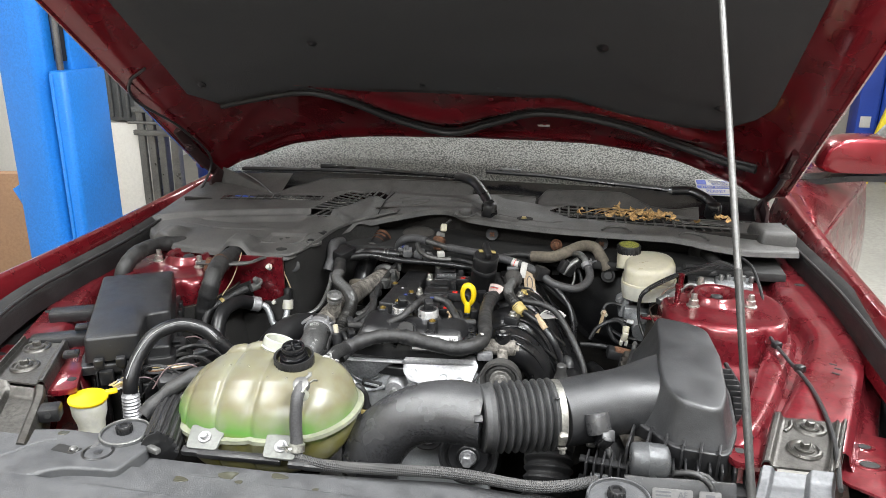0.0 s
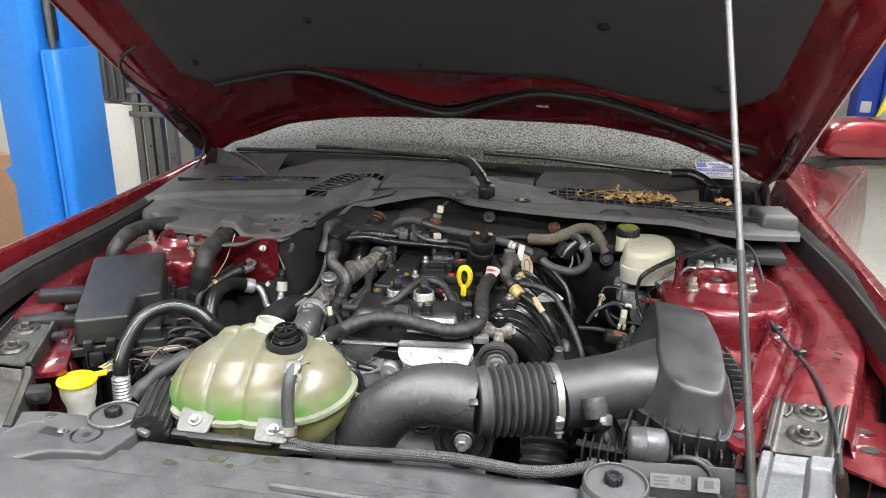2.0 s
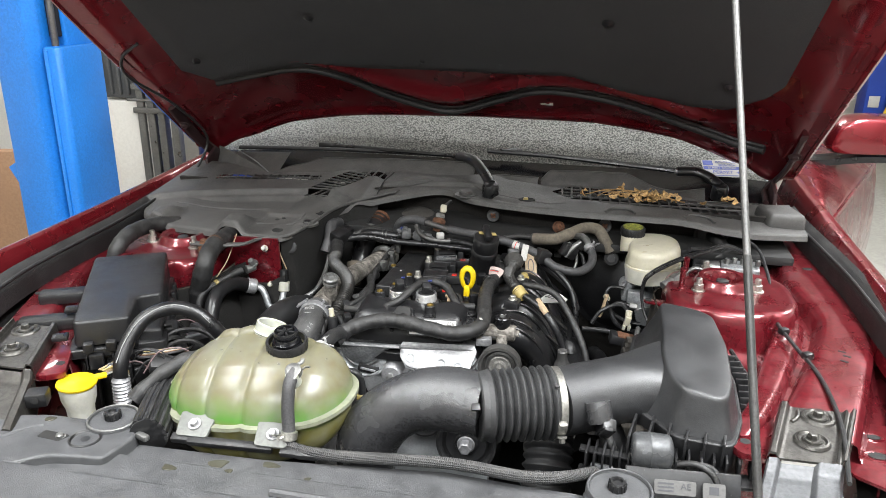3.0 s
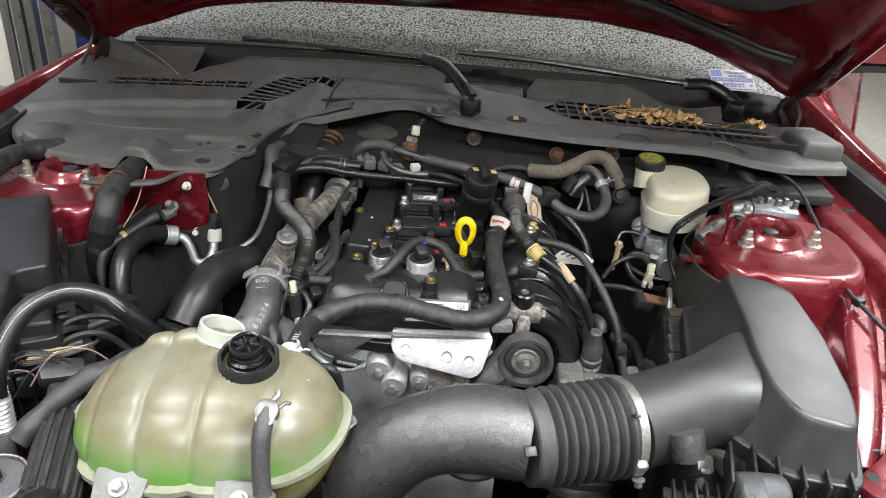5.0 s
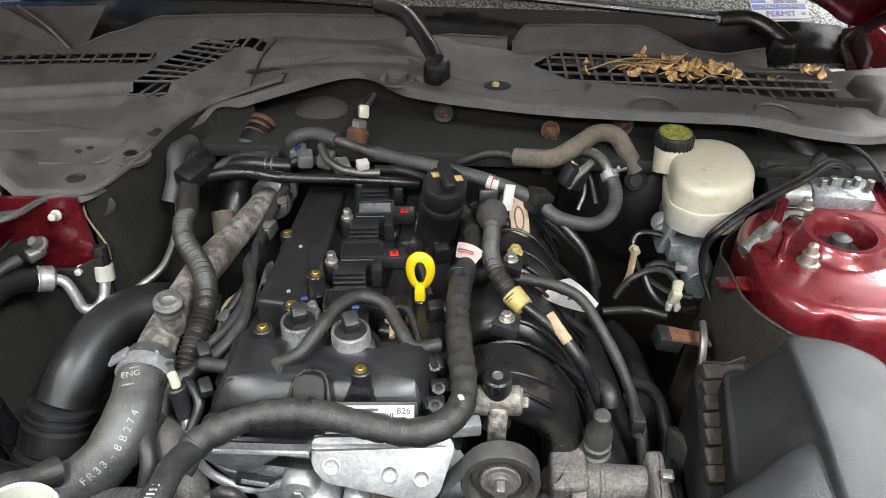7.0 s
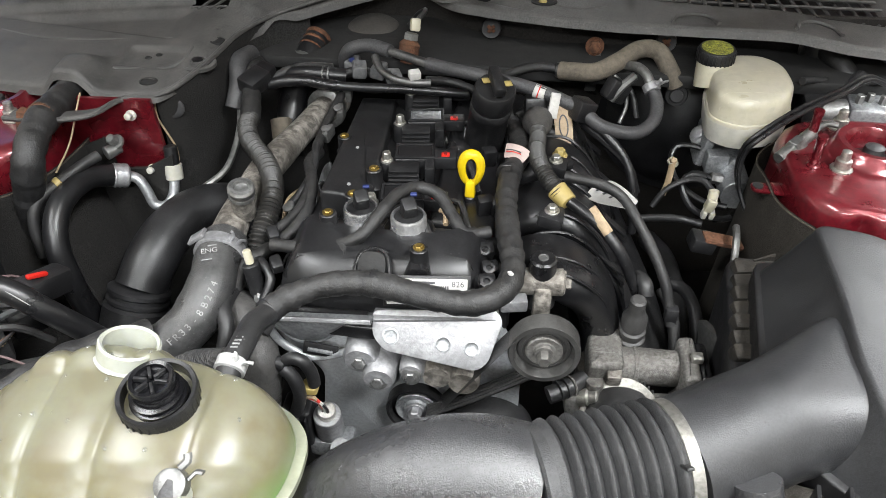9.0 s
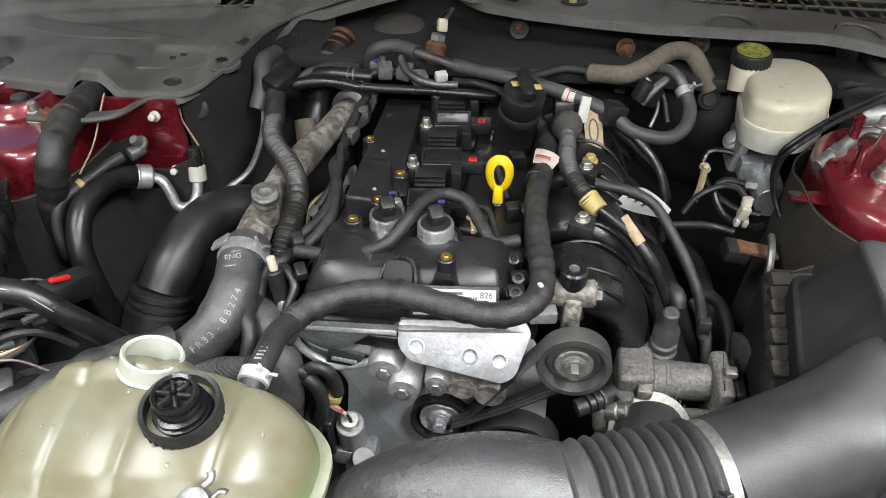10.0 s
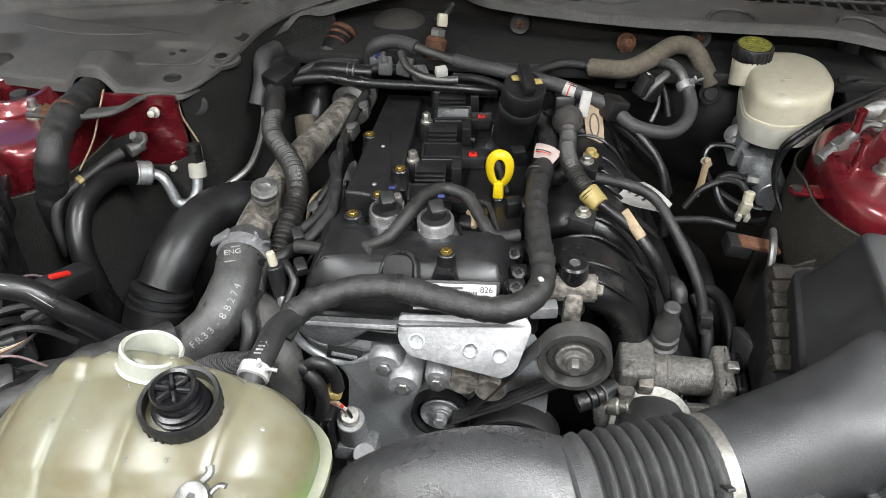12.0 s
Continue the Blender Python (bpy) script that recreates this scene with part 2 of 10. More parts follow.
GALV = surface("galvanised_steel", (0.21, 0.21, 0.205), 0.36, 0.75, 160, 24, 0.2, 0.2, (0.25, 0.24, 0.22), 0.15)
CASE = surface("grey_case", (0.085, 0.088, 0.09), 0.55, 0, 120, 5, 0.2, 0.2, (0.2, 0.2, 0.2), 0.1)
INSIDE = surface("dark_cabin", (0.02, 0.02, 0.021), 0.7, 0, 80, 5, 0.3, 0.1, (0.06, 0.06, 0.06), 0.1)
YELSTAND = surface("yellow_enamel", (0.78, 0.60, 0.02), 0.4, 0, 60, 6, 0.12, 0.15, (0.3, 0.25, 0.1), 0.05)
FILTERB = surface("airbox_lower_dusty", (0.012, 0.0105, 0.008), 0.7, 0, 120, 40, 0.4, 0.24, (0.06, 0.044, 0.028), 0.4)


# ---- geometry tools ----
class Geo:
    """Vertices and faces, gathered in world metres."""

    def __init__(self):
        self.v, self.f = [], []

    def add(self, vs, fs, m=None):
        n = len(self.v)
        self.v += [tuple(m @ Vector(p)) if m else tuple(p) for p in vs]
        self.f += [tuple(i + n for i in q) for q in fs]
        return self

    def from_bm(self, bm, m=None):
        bm.verts.index_update()
        self.add([v.co[:] for v in bm.verts], [[v.index for v in q.verts] for q in bm.faces], m)
        bm.free()
        return self

    def box(self, c, s, bev=0.002, rot=(0, 0, 0), seg=2, taper=1.0):
        bm = bmesh.new()
        bmesh.ops.create_cube(bm, size=1)
        for v in bm.verts:
            k = taper if v.co.z > 0 else 1.0
            v.co = (v.co.x * s[0] * k, v.co.y * s[1] * k, v.co.z * s[2])
        if bev:
            bmesh.ops.bevel(bm, geom=bm.edges[:], offset=min(bev, min(s) * 0.45), segments=seg, affect="EDGES", profile=0.5)
        return self.from_bm(bm, pose(*c, *rot))

    def prism(self, poly, h, m, bev=0.0015, seg=2):
        """A polygon in the local xy plane, raised to h along z."""
        bm = bmesh.new()
        lo = [bm.verts.new((x, y, 0)) for x, y in poly]
        hi = [bm.verts.new((x, y, h)) for x, y in poly]
        n = len(poly)
        bm.faces.new(lo[::-1]), bm.faces.new(hi)
        for i in range(n):
            bm.faces.new((lo[i], lo[(i + 1) % n], hi[(i + 1) % n], hi[i]))
        bmesh.ops.recalc_face_normals(bm, faces=bm.faces[:])
        if bev:
            bmesh.ops.bevel(bm, geom=bm.edges[:], offset=bev, segments=seg, affect="EDGES", profile=0.5, clamp_overlap=True)
        return self.from_bm(bm, m)

    def lathe(self, base, axis, prof, seg=24, turn=0.0, squash=1.0):
        """Turns a profile of (radius, height) round an axis that starts at base."""
        q = Vector(axis).normalized().to_track_quat("Z", "Y").to_matrix().to_4x4()
        m = Matrix.Translation(base) @ q
        vs, fs = [], []
        for r, h in prof:
            for i in range(seg):
                a = 2 * math.pi * i / seg + turn
                vs.append((max(r, 1e-5) * math.cos(a), max(r, 1e-5) * math.sin(a) * squash, h))
        for j in range(len(prof) - 1):
            for i in range(seg):
                k = (i + 1) % seg
                fs.append((j * seg + i, j * seg + k, (j + 1) * seg + k, (j + 1) * seg + i))
        fs.append(tuple(range(seg))[::-1])
        fs.append(tuple((len(prof) - 1) * seg + i for i in range(seg)))
        return self.add(vs, fs, m)

    def cyl(self, a, b, r, r2=None, seg=18, bev=0.001):
        a, b = Vector(a), Vector(b)
        h, r2 = (b - a).length, r if r2 is None else r2
        e = min(bev, h * 0.3, r * 0.5)
        return self.lathe(a, b - a, [(r - e, 0), (r, e), (r2, h - e), (r2 - e, h)], seg)

    def tube(self, pts, r, seg=12, step=0.008, flat=1.0, smooth=True):
        """A hose along smooth points; r is a number or a function of the length run and of the whole length."""
        p = spline(pts, step) if smooth else [Vector(q) for q in pts]
        run = [0.0]
        for a, b in zip(p, p[1:]):
            run.append(run[-1] + (b - a).length)
        t0 = (p[1] - p[0]).normalized()
        n = t0.orthogonal().normalized()
        vs, fs = [], []
        for i, c in enumerate(p):
            t = (p[min(i + 1, len(p) - 1)] - p[max(i - 1, 0)]).normalized()
            n = (n - t * n.dot(t)).normalized()
            b = t.cross(n)
            rr = r(run[i], run[-1]) if callable(r) else r
            for k in range(seg):
                a = 2 * math.pi * k / seg
                vs.append(c + n * (rr * math.cos(a)) + b * (rr * flat * math.sin(a)))
        for i in range(len(p) - 1):
            for k in range(seg):
                j = (k + 1) % seg
                fs.append((i * seg + k, i * seg + j, (i + 1) * seg + j, (i + 1) * seg + k))
        fs.append(tuple(range(seg))[::-1])
        fs.append(tuple((len(p) - 1) * seg + k for k in range(seg)))
        return self.add(vs, fs)

    def loft(self, rings, cap=True):
        n = len(rings[0])
        vs = [q for ring in rings for q in ring]
        fs = []
        for j in range(len(rings) - 1):
            for i in range(n):
                k = (i + 1) % n
                fs.append((j * n + i, j * n + k, (j + 1) * n + k, (j + 1) * n + i))
        if cap:
            fs.append(tuple(range(n))[::-1])
            fs.append(tuple((len(rings) - 1) * n + i for i in range(n)))
        return self.add(vs, fs)

    def sheet(self, fn, nu, nv, thick=None):
        """A surface fn(u, v) for u, v in 0..1; thick: the offset vector of its other face."""
        vs = [Vector(fn(i / nu, j / nv)) for j in range(nv + 1) for i in range(nu + 1)]
        w = nu + 1
        fs = [(j * w + i, j * w + i + 1, (j + 1) * w + i + 1, (j + 1) * w + i) for j in range(nv) for i in range(nu)]
        if thick is not None:
            n = len(vs)
            off = Vector(thick)
            vs += [q + off for q in vs]
            fs += [tuple(k + n for k in reversed(q)) for q in fs[:]]
            rim = [i for i in range(w)] + [j * w + nu for j in range(1, nv + 1)] + [nv * w + i for i in range(nu - 1, -1, -1)] + [j * w for j in range(nv - 1, 0, -1)]
            for a, b in zip(rim, rim[1:] + rim[:1]):
                fs.append((b, a, a + n, b + n))
        return self.add(vs, fs)

    def hexbolt(self, c, axis, r=0.006, h=0.006, washer=1.5):
        self.lathe(c, axis, [(r * washer, 0), (r * washer, h * 0.25), (r * washer * 0.95, h * 0.32)], 18)
        up = Vector(axis).normalized()
        return self.lathe(Vector(c) + up * h * 0.3, axis, [(r, 0), (r, h * 0.85), (r * 0.8, h)], 6)


def spline(pts, step=0.008):
    """A smooth line through the points, in even steps."""
    p = [Vector(q) for q in pts]
    if len(p) == 2:
        n = max(2, int((p[1] - p[0]).length / step))
        return [p[0].lerp(p[1], i / n) for i in range(n + 1)]
    p = [p[0] * 2 - p[1]] + p + [p[-1] * 2 - p[-2]]
    out = []
    for i in range(1, len(p) - 2):
        a, b, c, d = p[i - 1:i + 3]
        n = max(2, int((c - b).length / step))
        for k in range(n):
            t = k / n
            out.append(0.5 * ((2 * b) + (c - a) * t + (2 * a - 5 * b + 4 * c - d) * t * t + (3 * b - a - 3 * c + d) * t ** 3))
    out.append(p[-2])
    return out


def eased(x, ctrl, w=0.018):
    """The same, with its corners rounded over a width of w."""
    xs, vs = [c[0] for c in ctrl], [c[1] for c in ctrl]
    return float(np.mean(np.interp([x + w * k / 4 for k in range(-4, 5)], xs, vs)))


def curve_at(x, ctrl):
    """A value read off straight steps between (x, value) pairs."""
    return float(np.interp(x, [c[0] for c in ctrl], [c[1] for c in ctrl]))


def ramp01(k):
    """A soft step from 0 to 1."""
    k = min(1, max(0, k))
    return k * k * (3 - 2 * k)


def mesh_ob(name, geo, mat, base, sharp=38):
    me = bpy.data.meshes.new(name)
    bx, by, bz = base
    me.from_pydata([(x - bx, y - by, z - bz) for x, y, z in geo.v], [], geo.f)
    bm = bmesh.new()
    bm.from_mesh(me)
    bmesh.ops.recalc_face_normals(bm, faces=bm.faces[:])
    bm.to_mesh(me)
    bm.free()
    me.polygons.foreach_set("use_smooth", [True] * len(me.polygons))
    me.set_sharp_from_angle(angle=radians(sharp))
    me.materials.append(mat)
    ob = new(name, me)
    ob.location = base
    return ob


def thing(name, base, label, category, group="", kind=""):
    ob = tagged(new(name), label, category, group, kind)
    ob.location = base
    ob.empty_display_size = 0.05
    return ob


def world_of(ob):
    p = Vector(ob.location)
    while ob.parent:
        ob = ob.parent
        p = p + ob.location
    return p


def part(name, geo, mat, parent, label="", sharp=38):
    base = world_of(parent)
    ob = mesh_ob(name, geo, mat, base, sharp)
    ob.parent = parent
    ob.location = (0, 0, 0)
    if label:
        ob["label"] = label
    return ob


def solo(name, geo, mat, label, category, group="", kind="", sharp=38):
    xs = np.array(geo.v)
    base = ((xs[:, 0].min() + xs[:, 0].max()) / 2, (xs[:, 1].min() + xs[:, 1].max()) / 2, xs[:, 2].min())
    return tagged(mesh_ob(name, geo, mat, [float(q) for q in base], sharp), label, category, group, kind)


def words(text, mat, m, size, parent, name="lettering", depth=0.0004, align="CENTER"):
    """Raised letters as a mesh under a thing."""
    cu = bpy.data.curves.new(name, "FONT")
    cu.body, cu.size, cu.extrude, cu.align_x, cu.align_y = text, size, depth, align, "CENTER"
    tmp = bpy.data.objects.new(name, cu)
    me = bpy.data.meshes.new_from_object(tmp)
    bpy.data.objects.remove(tmp)
    bpy.data.curves.remove(cu)
    me.transform(Matrix.Translation(-world_of(parent)) @ m)
    me.materials.clear()
    me.materials.append(mat)
    ob = new(name, me)
    ob.parent = parent
    return ob


def closed(pts, n=56):
    """A smooth closed outline of n points through the given corners."""
    p = [Vector((*q, 0)) for q in pts]
    k = len(p)
    out = []
    for i in range(n):
        s = i * k / n
        j, t = int(s), s - int(s)
        a, b, c, d = p[(j - 1) % k], p[j % k], p[(j + 1) % k], p[(j + 2) % k]
        q = 0.5 * ((2 * b) + (c - a) * t + (2 * a - 5 * b + 4 * c - d) * t * t + (3 * b - a - 3 * c + d) * t ** 3)
        out.append((q.x, q.y))
    return out


def rounded(pts, r=0.01, n=5):
    """A polygon with its corners rounded."""
    out = []
    for i, b in enumerate(pts):
        a, c = Vector(pts[i - 1]), Vector(pts[(i + 1) % len(pts)])
        b = Vector(b)
        u, w = (a - b), (c - b)
        k = min(r, u.length * 0.45, w.length * 0.45)
        p, q = b + u.normalized() * k, b + w.normalized() * k
        for j in range(n + 1):
            t = j / n
            out.append(tuple(p * (1 - t) ** 2 + b * 2 * t * (1 - t) + q * t * t))
    return out


def moulded(outline, z0, ztop, r=0.01, draft=0.0, bulge=0.0, steps=4, m=None):
    """A moulded cover: walls that rise from z0 along an outline, a rounded shoulder and a top at ztop (number or function of x, y)."""
    n = len(outline)
    top = ztop if callable(ztop) else (lambda x, y: ztop)
    area = sum(outline[i - 1][0] * outline[i][1] - outline[i][0] * outline[i - 1][1] for i in range(n))
    sg = 1 if area > 0 else -1
    nor = []
    for i in range(n):
        a, b = outline[i - 1], outline[(i + 1) % n]
        dx, dy = b[0] - a[0], b[1] - a[1]
        l = math.hypot(dx, dy) or 1
        nor.append((-dy / l * sg, dx / l * sg))
    cx, cy = sum(p[0] for p in outline) / n, sum(p[1] for p in outline) / n
    def ring(inset, zf):
        out = []
        for (x, y), (nx, ny) in zip(outline, nor):
            X, Y = x + nx * inset, y + ny * inset
            out.append((X, Y, zf(X, Y)))
        return out
    rings = [ring(0, lambda x, y: z0)]
    for k in range(steps + 1):
        a = k / steps * math.pi / 2
        rings.append(ring(draft + r * (1 - math.cos(a)), lambda x, y: top(x, y) - r * (1 - math.sin(a))))
    last = rings[-1]
    for f in (0.7, 0.4, 0.12):
        rings.append([(cx + (x - cx) * f, cy + (y - cy) * f, top(cx + (x - cx) * f, cy + (y - cy) * f) + bulge * (1 - f * f)) for x, y, z in last])
    g = Geo().loft(rings)
    if m:
        g.v = [tuple(m @ Vector(p)) for p in g.v]
    return g


def ringed(a, b, r, t=0.006, w=0.01, seg=32):
    """A band round a pipe: a short hollow ring whose axis runs from a to b."""
    return Geo().lathe(a, Vector(b) - Vector(a), [(r, 0), (r + t, 0.001), (r + t, w - 0.001), (r, w)], seg)

# ---- the workshop ----
def slab(name, c, s, mat, label, category):
    return solo(name, Geo().box(c, s, 0.004), mat, label, category, kind="structure")


slab("floor", (0, 2, -0.1), (9.4, 14.4, 0.2), CONCRETE, "worn pale concrete workshop floor with stains", "floor")
slab("wall_left", (-3.72, 2, 1.75), (0.2, 14, 3.5), WALL, "white painted workshop wall", "wall")
slab("wall_right", (4.3, 2, 1.75), (0.2, 14, 3.5), WALL, "white painted workshop wall", "wall")
slab("wall_back", (0.29, 9.1, 1.75), (7.82, 0.2, 3.5), WALL, "white painted workshop wall", "wall")
slab("wall_front", (0.29, -5.1, 1.75), (7.82, 0.2, 3.5), WALL, "white painted workshop wall", "wall")
slab("ceiling", (0.3, 2, 3.6), (8.2, 14.4, 0.2), WALL, "plain white workshop ceiling", "ceiling")


def glow(name, strength):
    m, nd, ln, p = nodes_of(name)
    p.inputs["Emission Color"].default_value = (1, 0.97, 0.92, 1)
    p.inputs["Emission Strength"].default_value = strength
    return m


GLOW = glow("tube_diffuser", 6)
for lx, ly, lz, lsx, lsy, lw in LAMPS:
    fit = thing("ceiling_light", (lx, ly, lz), "white ceiling tube light with a lit diffuser", "ceiling light", "ceiling lights")
    part("housing", Geo().box((lx, ly, 3.3), (lsx + 0.06, lsy + 0.06, 0.4), 0.01), WALL, fit)
    part("diffuser", Geo().box((lx, ly, lz - 0.02), (lsx, lsy, 0.05), 0.01), GLOW, fit, "glowing white diffuser")


def lift_post(x, y, mat, label, side):
    """A lift column: a folded channel with a carriage sleeve, a slot in shade black with a chain rod, and a base plate.
    """
    t = thing("lift_post", (x, y, 0), label, "lift post", "lift posts")
    part("column", Geo().prism([(-0.155, -0.14), (0.0, -0.16), (0.03, -0.13), (0.03, -0.05), (0.075, -0.05), (0.075, 0.10), (-0.155, 0.10)], 3.4, pose(x, y, 0.02), 0.012), mat, t)
    part("carriage", Geo().prism([(0.035, -0.13), (0.055, -0.15), (0.095, -0.145), (0.105, -0.13), (0.105, 0.09), (0.08, 0.09), (0.08, -0.06), (0.035, -0.06)], 1.2, pose(x, y, 0.02), 0.006), mat, t)
    part("carriage_rib", Geo().box((x + 0.060, y - 0.150, 0.62), (0.014, 0.012, 1.18), 0.004), mat, t)
    part("lift_rod", Geo().cyl((x + 0.055, y - 0.09, 1.22), (x + 0.055, y - 0.09, 3.3), 0.012), CHROME, t, "bright steel rod")
    part("slot", Geo().box((x + 0.045, y - 0.068, 2.3), (0.03, 0.03, 2.1), 0.002), DARK, t, "dark column slot")
    part("base_plate", Geo().box((x, y, 0.012), (0.34, 0.32, 0.02), 0.003), GALV, t, "grey steel base plate")
    part("latch", Geo().prism([(0, 0), (0.05, 0.03), (0.05, -0.09)], 0.02, pose(x - 0.2, y - 0.1, 0.78, 90, 0, 0), 0.003), mat, t)
    return t


lift_post(-1.62, 2.52, POST, "bright blue painted steel lift column beside the car", -1)
far_post = lift_post(2.82, 7.60, POSTD, "blue painted steel lift column behind the open car door", 1)
part("note", Geo().box((2.735, 7.438, 0.47), (0.09, 0.004, 0.10), 0.001), PAPER, far_post, "white paper note")
carton = thing("carton", (2.42, 8.0, 0), "brown cardboard carton standing beside the lift column", "carton")
part("body", Geo().box((2.42, 8.0, 0.38), (0.30, 0.30, 0.76), 0.006), CARD, carton)
part("tape", Geo().box((2.42, 7.848, 0.60), (0.05, 0.002, 0.30), 0), PAPER, carton, "strip of pale tape")

# things along the left wall
board = Geo().box((-2.62, 3.05, 0.33), (0.95, 0.05, 0.68), 0.004, (3, 0, 12))
solo("cardboard_sheet", board, CARD, "large flat brown cardboard sheet leaning on the wall", "cardboard")
case = thing("tool_case", (-2.72, 4.6, 0.0), "dark grey ribbed plastic tool case on the wall", "tool case")
part("shell", Geo().box((-2.74, 4.6, 1.07), (0.30, 0.2, 0.75), 0.02), CASE, case)
for i in range(5):
    part("rib", Geo().box((-2.86 + i * 0.06, 4.49, 1.07), (0.02, 0.03, 0.70), 0.01), CASE, case)
part("stand", Geo().box((-2.74, 4.62, 0.34), (0.34, 0.26, 0.68), 0.01), WALL, case, "white painted cabinet below the case")
rack = thing("steel_rack", (-2.5, 4.5, 0), "bare galvanised steel rack with uprights and rods", "rack")
for ux in (-2.60, -2.53, -2.46, -2.37):
    part("upright", Geo().box((ux, 4.5, 0.5), (0.05, 0.06, 1.0), 0.004), GALV, rack)
for uz in (0.85, 1.0):
    part("crossbar", Geo().box((-2.49, 4.46, uz - 0.22), (0.30, 0.025, 0.035), 0.004), GALV, rack)
part("rod", Geo().cyl((-2.66, 4.43, 0.70), (-2.34, 4.43, 0.70), 0.010), GALV, rack)
solo("blue_drum", Geo().lathe((-2.25, 5.1, 0), (0, 0, 1), [(0.26, 0), (0.28, 0.02), (0.28, 0.3), (0.29, 0.32), (0.28, 0.34), (0.28, 0.86), (0.26, 0.88)], 28), POSTD, "blue steel drum standing on the floor", "drum")
# things by the right-hand post
stand = thing("jack_stand", (2.76, 7.0, 0), "yellow painted steel jack stand beside the lift column", "jack stand")
part("upright", Geo().prism([(-0.085, 0), (0.085, 0), (0.028, 0.27), (-0.018, 0.27)], 0.05, pose(2.76, 7.025, 0.40, 90, 0, 0), 0.006), YELSTAND, stand)
part("shelf", Geo().box((2.77, 7.0, 0.40), (0.26, 0.12, 0.05), 0.008), YELSTAND, stand)
for lx in (-0.09, 0.11):
    part("leg", Geo().prism([(-0.025, 0), (0.025, 0), (0.02, 0.39), (-0.02, 0.39)], 0.05, pose(2.76 + lx, 7.025, 0, 90, 0, 0), 0.004), YELSTAND, stand)

# ---- the car ----
car = thing("car", (0, 1.9, 0), "dark cherry red coupe, hood open and front door ajar", "car")


def mirror_x(side, pts):
    return [(p[0] * side, *p[1:]) for p in pts]


def fender(side):
    """Outer wing: a rolled top edge that turns over into the side of the body."""
    prof = [(0.755, 0.880), (0.765, 0.90), (0.778, 0.945), (0.787, 0.957), (0.796, 0.961), (0.805, 0.959), (0.813, 0.951), (0.830, 0.915), (0.858, 0.80), (0.875, 0.60), (0.87, 0.40)]
    def fn(u, v):
        y = 0.80 + u * 1.42
        k = v * (len(prof) - 1)
        i = min(int(k), len(prof) - 2)
        a, b = prof[i], prof[i + 1]
        x, z = a[0] + (b[0] - a[0]) * (k - i), a[1] + (b[1] - a[1]) * (k - i)
        nose = max(0, 1.15 - y)
        x += 0.03 * max(0, y - 1.3) - 0.35 * nose * nose + (0.018 if side > 0 else 0)
        z += 0.012 * max(0, y - 1.6) - 0.35 * nose * nose * (1 if v > 0.2 else 0.6)
        return (x * side, y, z)
    part("fender", Geo().sheet(fn, 40, 40, (-0.002 * side, 0, -0.003)), RED, car, sharp=60)
    # gutter: a well with its shade put into black, a flat sealing strip with a raised bead, and its clipped foot
    lean = 0.030 if side > 0 else -0.034
    def strip(profile):
        def fs(u, v):
            y = 0.90 + u * 1.0
            k = v * (len(profile) - 1)
            i = min(int(k), len(profile) - 2)
            (xa, za), (xb, zb) = profile[i], profile[i + 1]
            x, z = xa + (xb - xa) * (k - i), za + (zb - za) * (k - i)
            front = max(0, 1.22 - y)
            return ((x + lean * ramp01((1.9 - y) / 0.5) - 0.6 * front * front) * side, y, z + 0.014 * max(0, y - 1.2) - 0.25 * front * front)
        return fs
    part("gutter_well", Geo().sheet(strip([(0.690, 0.79), (0.715, 0.80), (0.76, 0.803), (0.779, 0.90)]), 30, 9, (0, 0, -0.003)), DARK, car, "gutter beside the wing, shade put into its black")
    part("gutter_seal", Geo().sheet(strip([(0.746, 0.900), (0.748, 0.934), (0.751, 0.940), (0.755, 0.939), (0.757, 0.935), (0.767, 0.942), (0.777, 0.947), (0.780, 0.943), (0.781, 0.910)]), 40, 32, (0, 0, -0.003)), SEAL, car, "black rubber sealing strip")
    part("seal_bead", Geo().tube([strip([(0.750, 0.942), (0.751, 0.942)])(k / 30, 0.5) for k in range(31)], 0.0032, 8, 0.03), RUBBER, car)


APRON_OUT = [(0.86, 0.60), (0.95, 0.635), (1.04, 0.668), (1.13, 0.702), (1.19, 0.722), (1.26, 0.748), (1.34, 0.765), (1.49, 0.772), (1.60, 0.776), (1.75, 0.752), (1.88, 0.735)]
APRON_RIDGE = [(0.86, 0.49), (0.95, 0.540), (1.017, 0.577), (1.113, 0.622), (1.241, 0.674), (1.313, 0.702), (1.387, 0.717), (1.464, 0.700), (1.56, 0.690), (1.66, 0.705), (1.88, 0.71)]


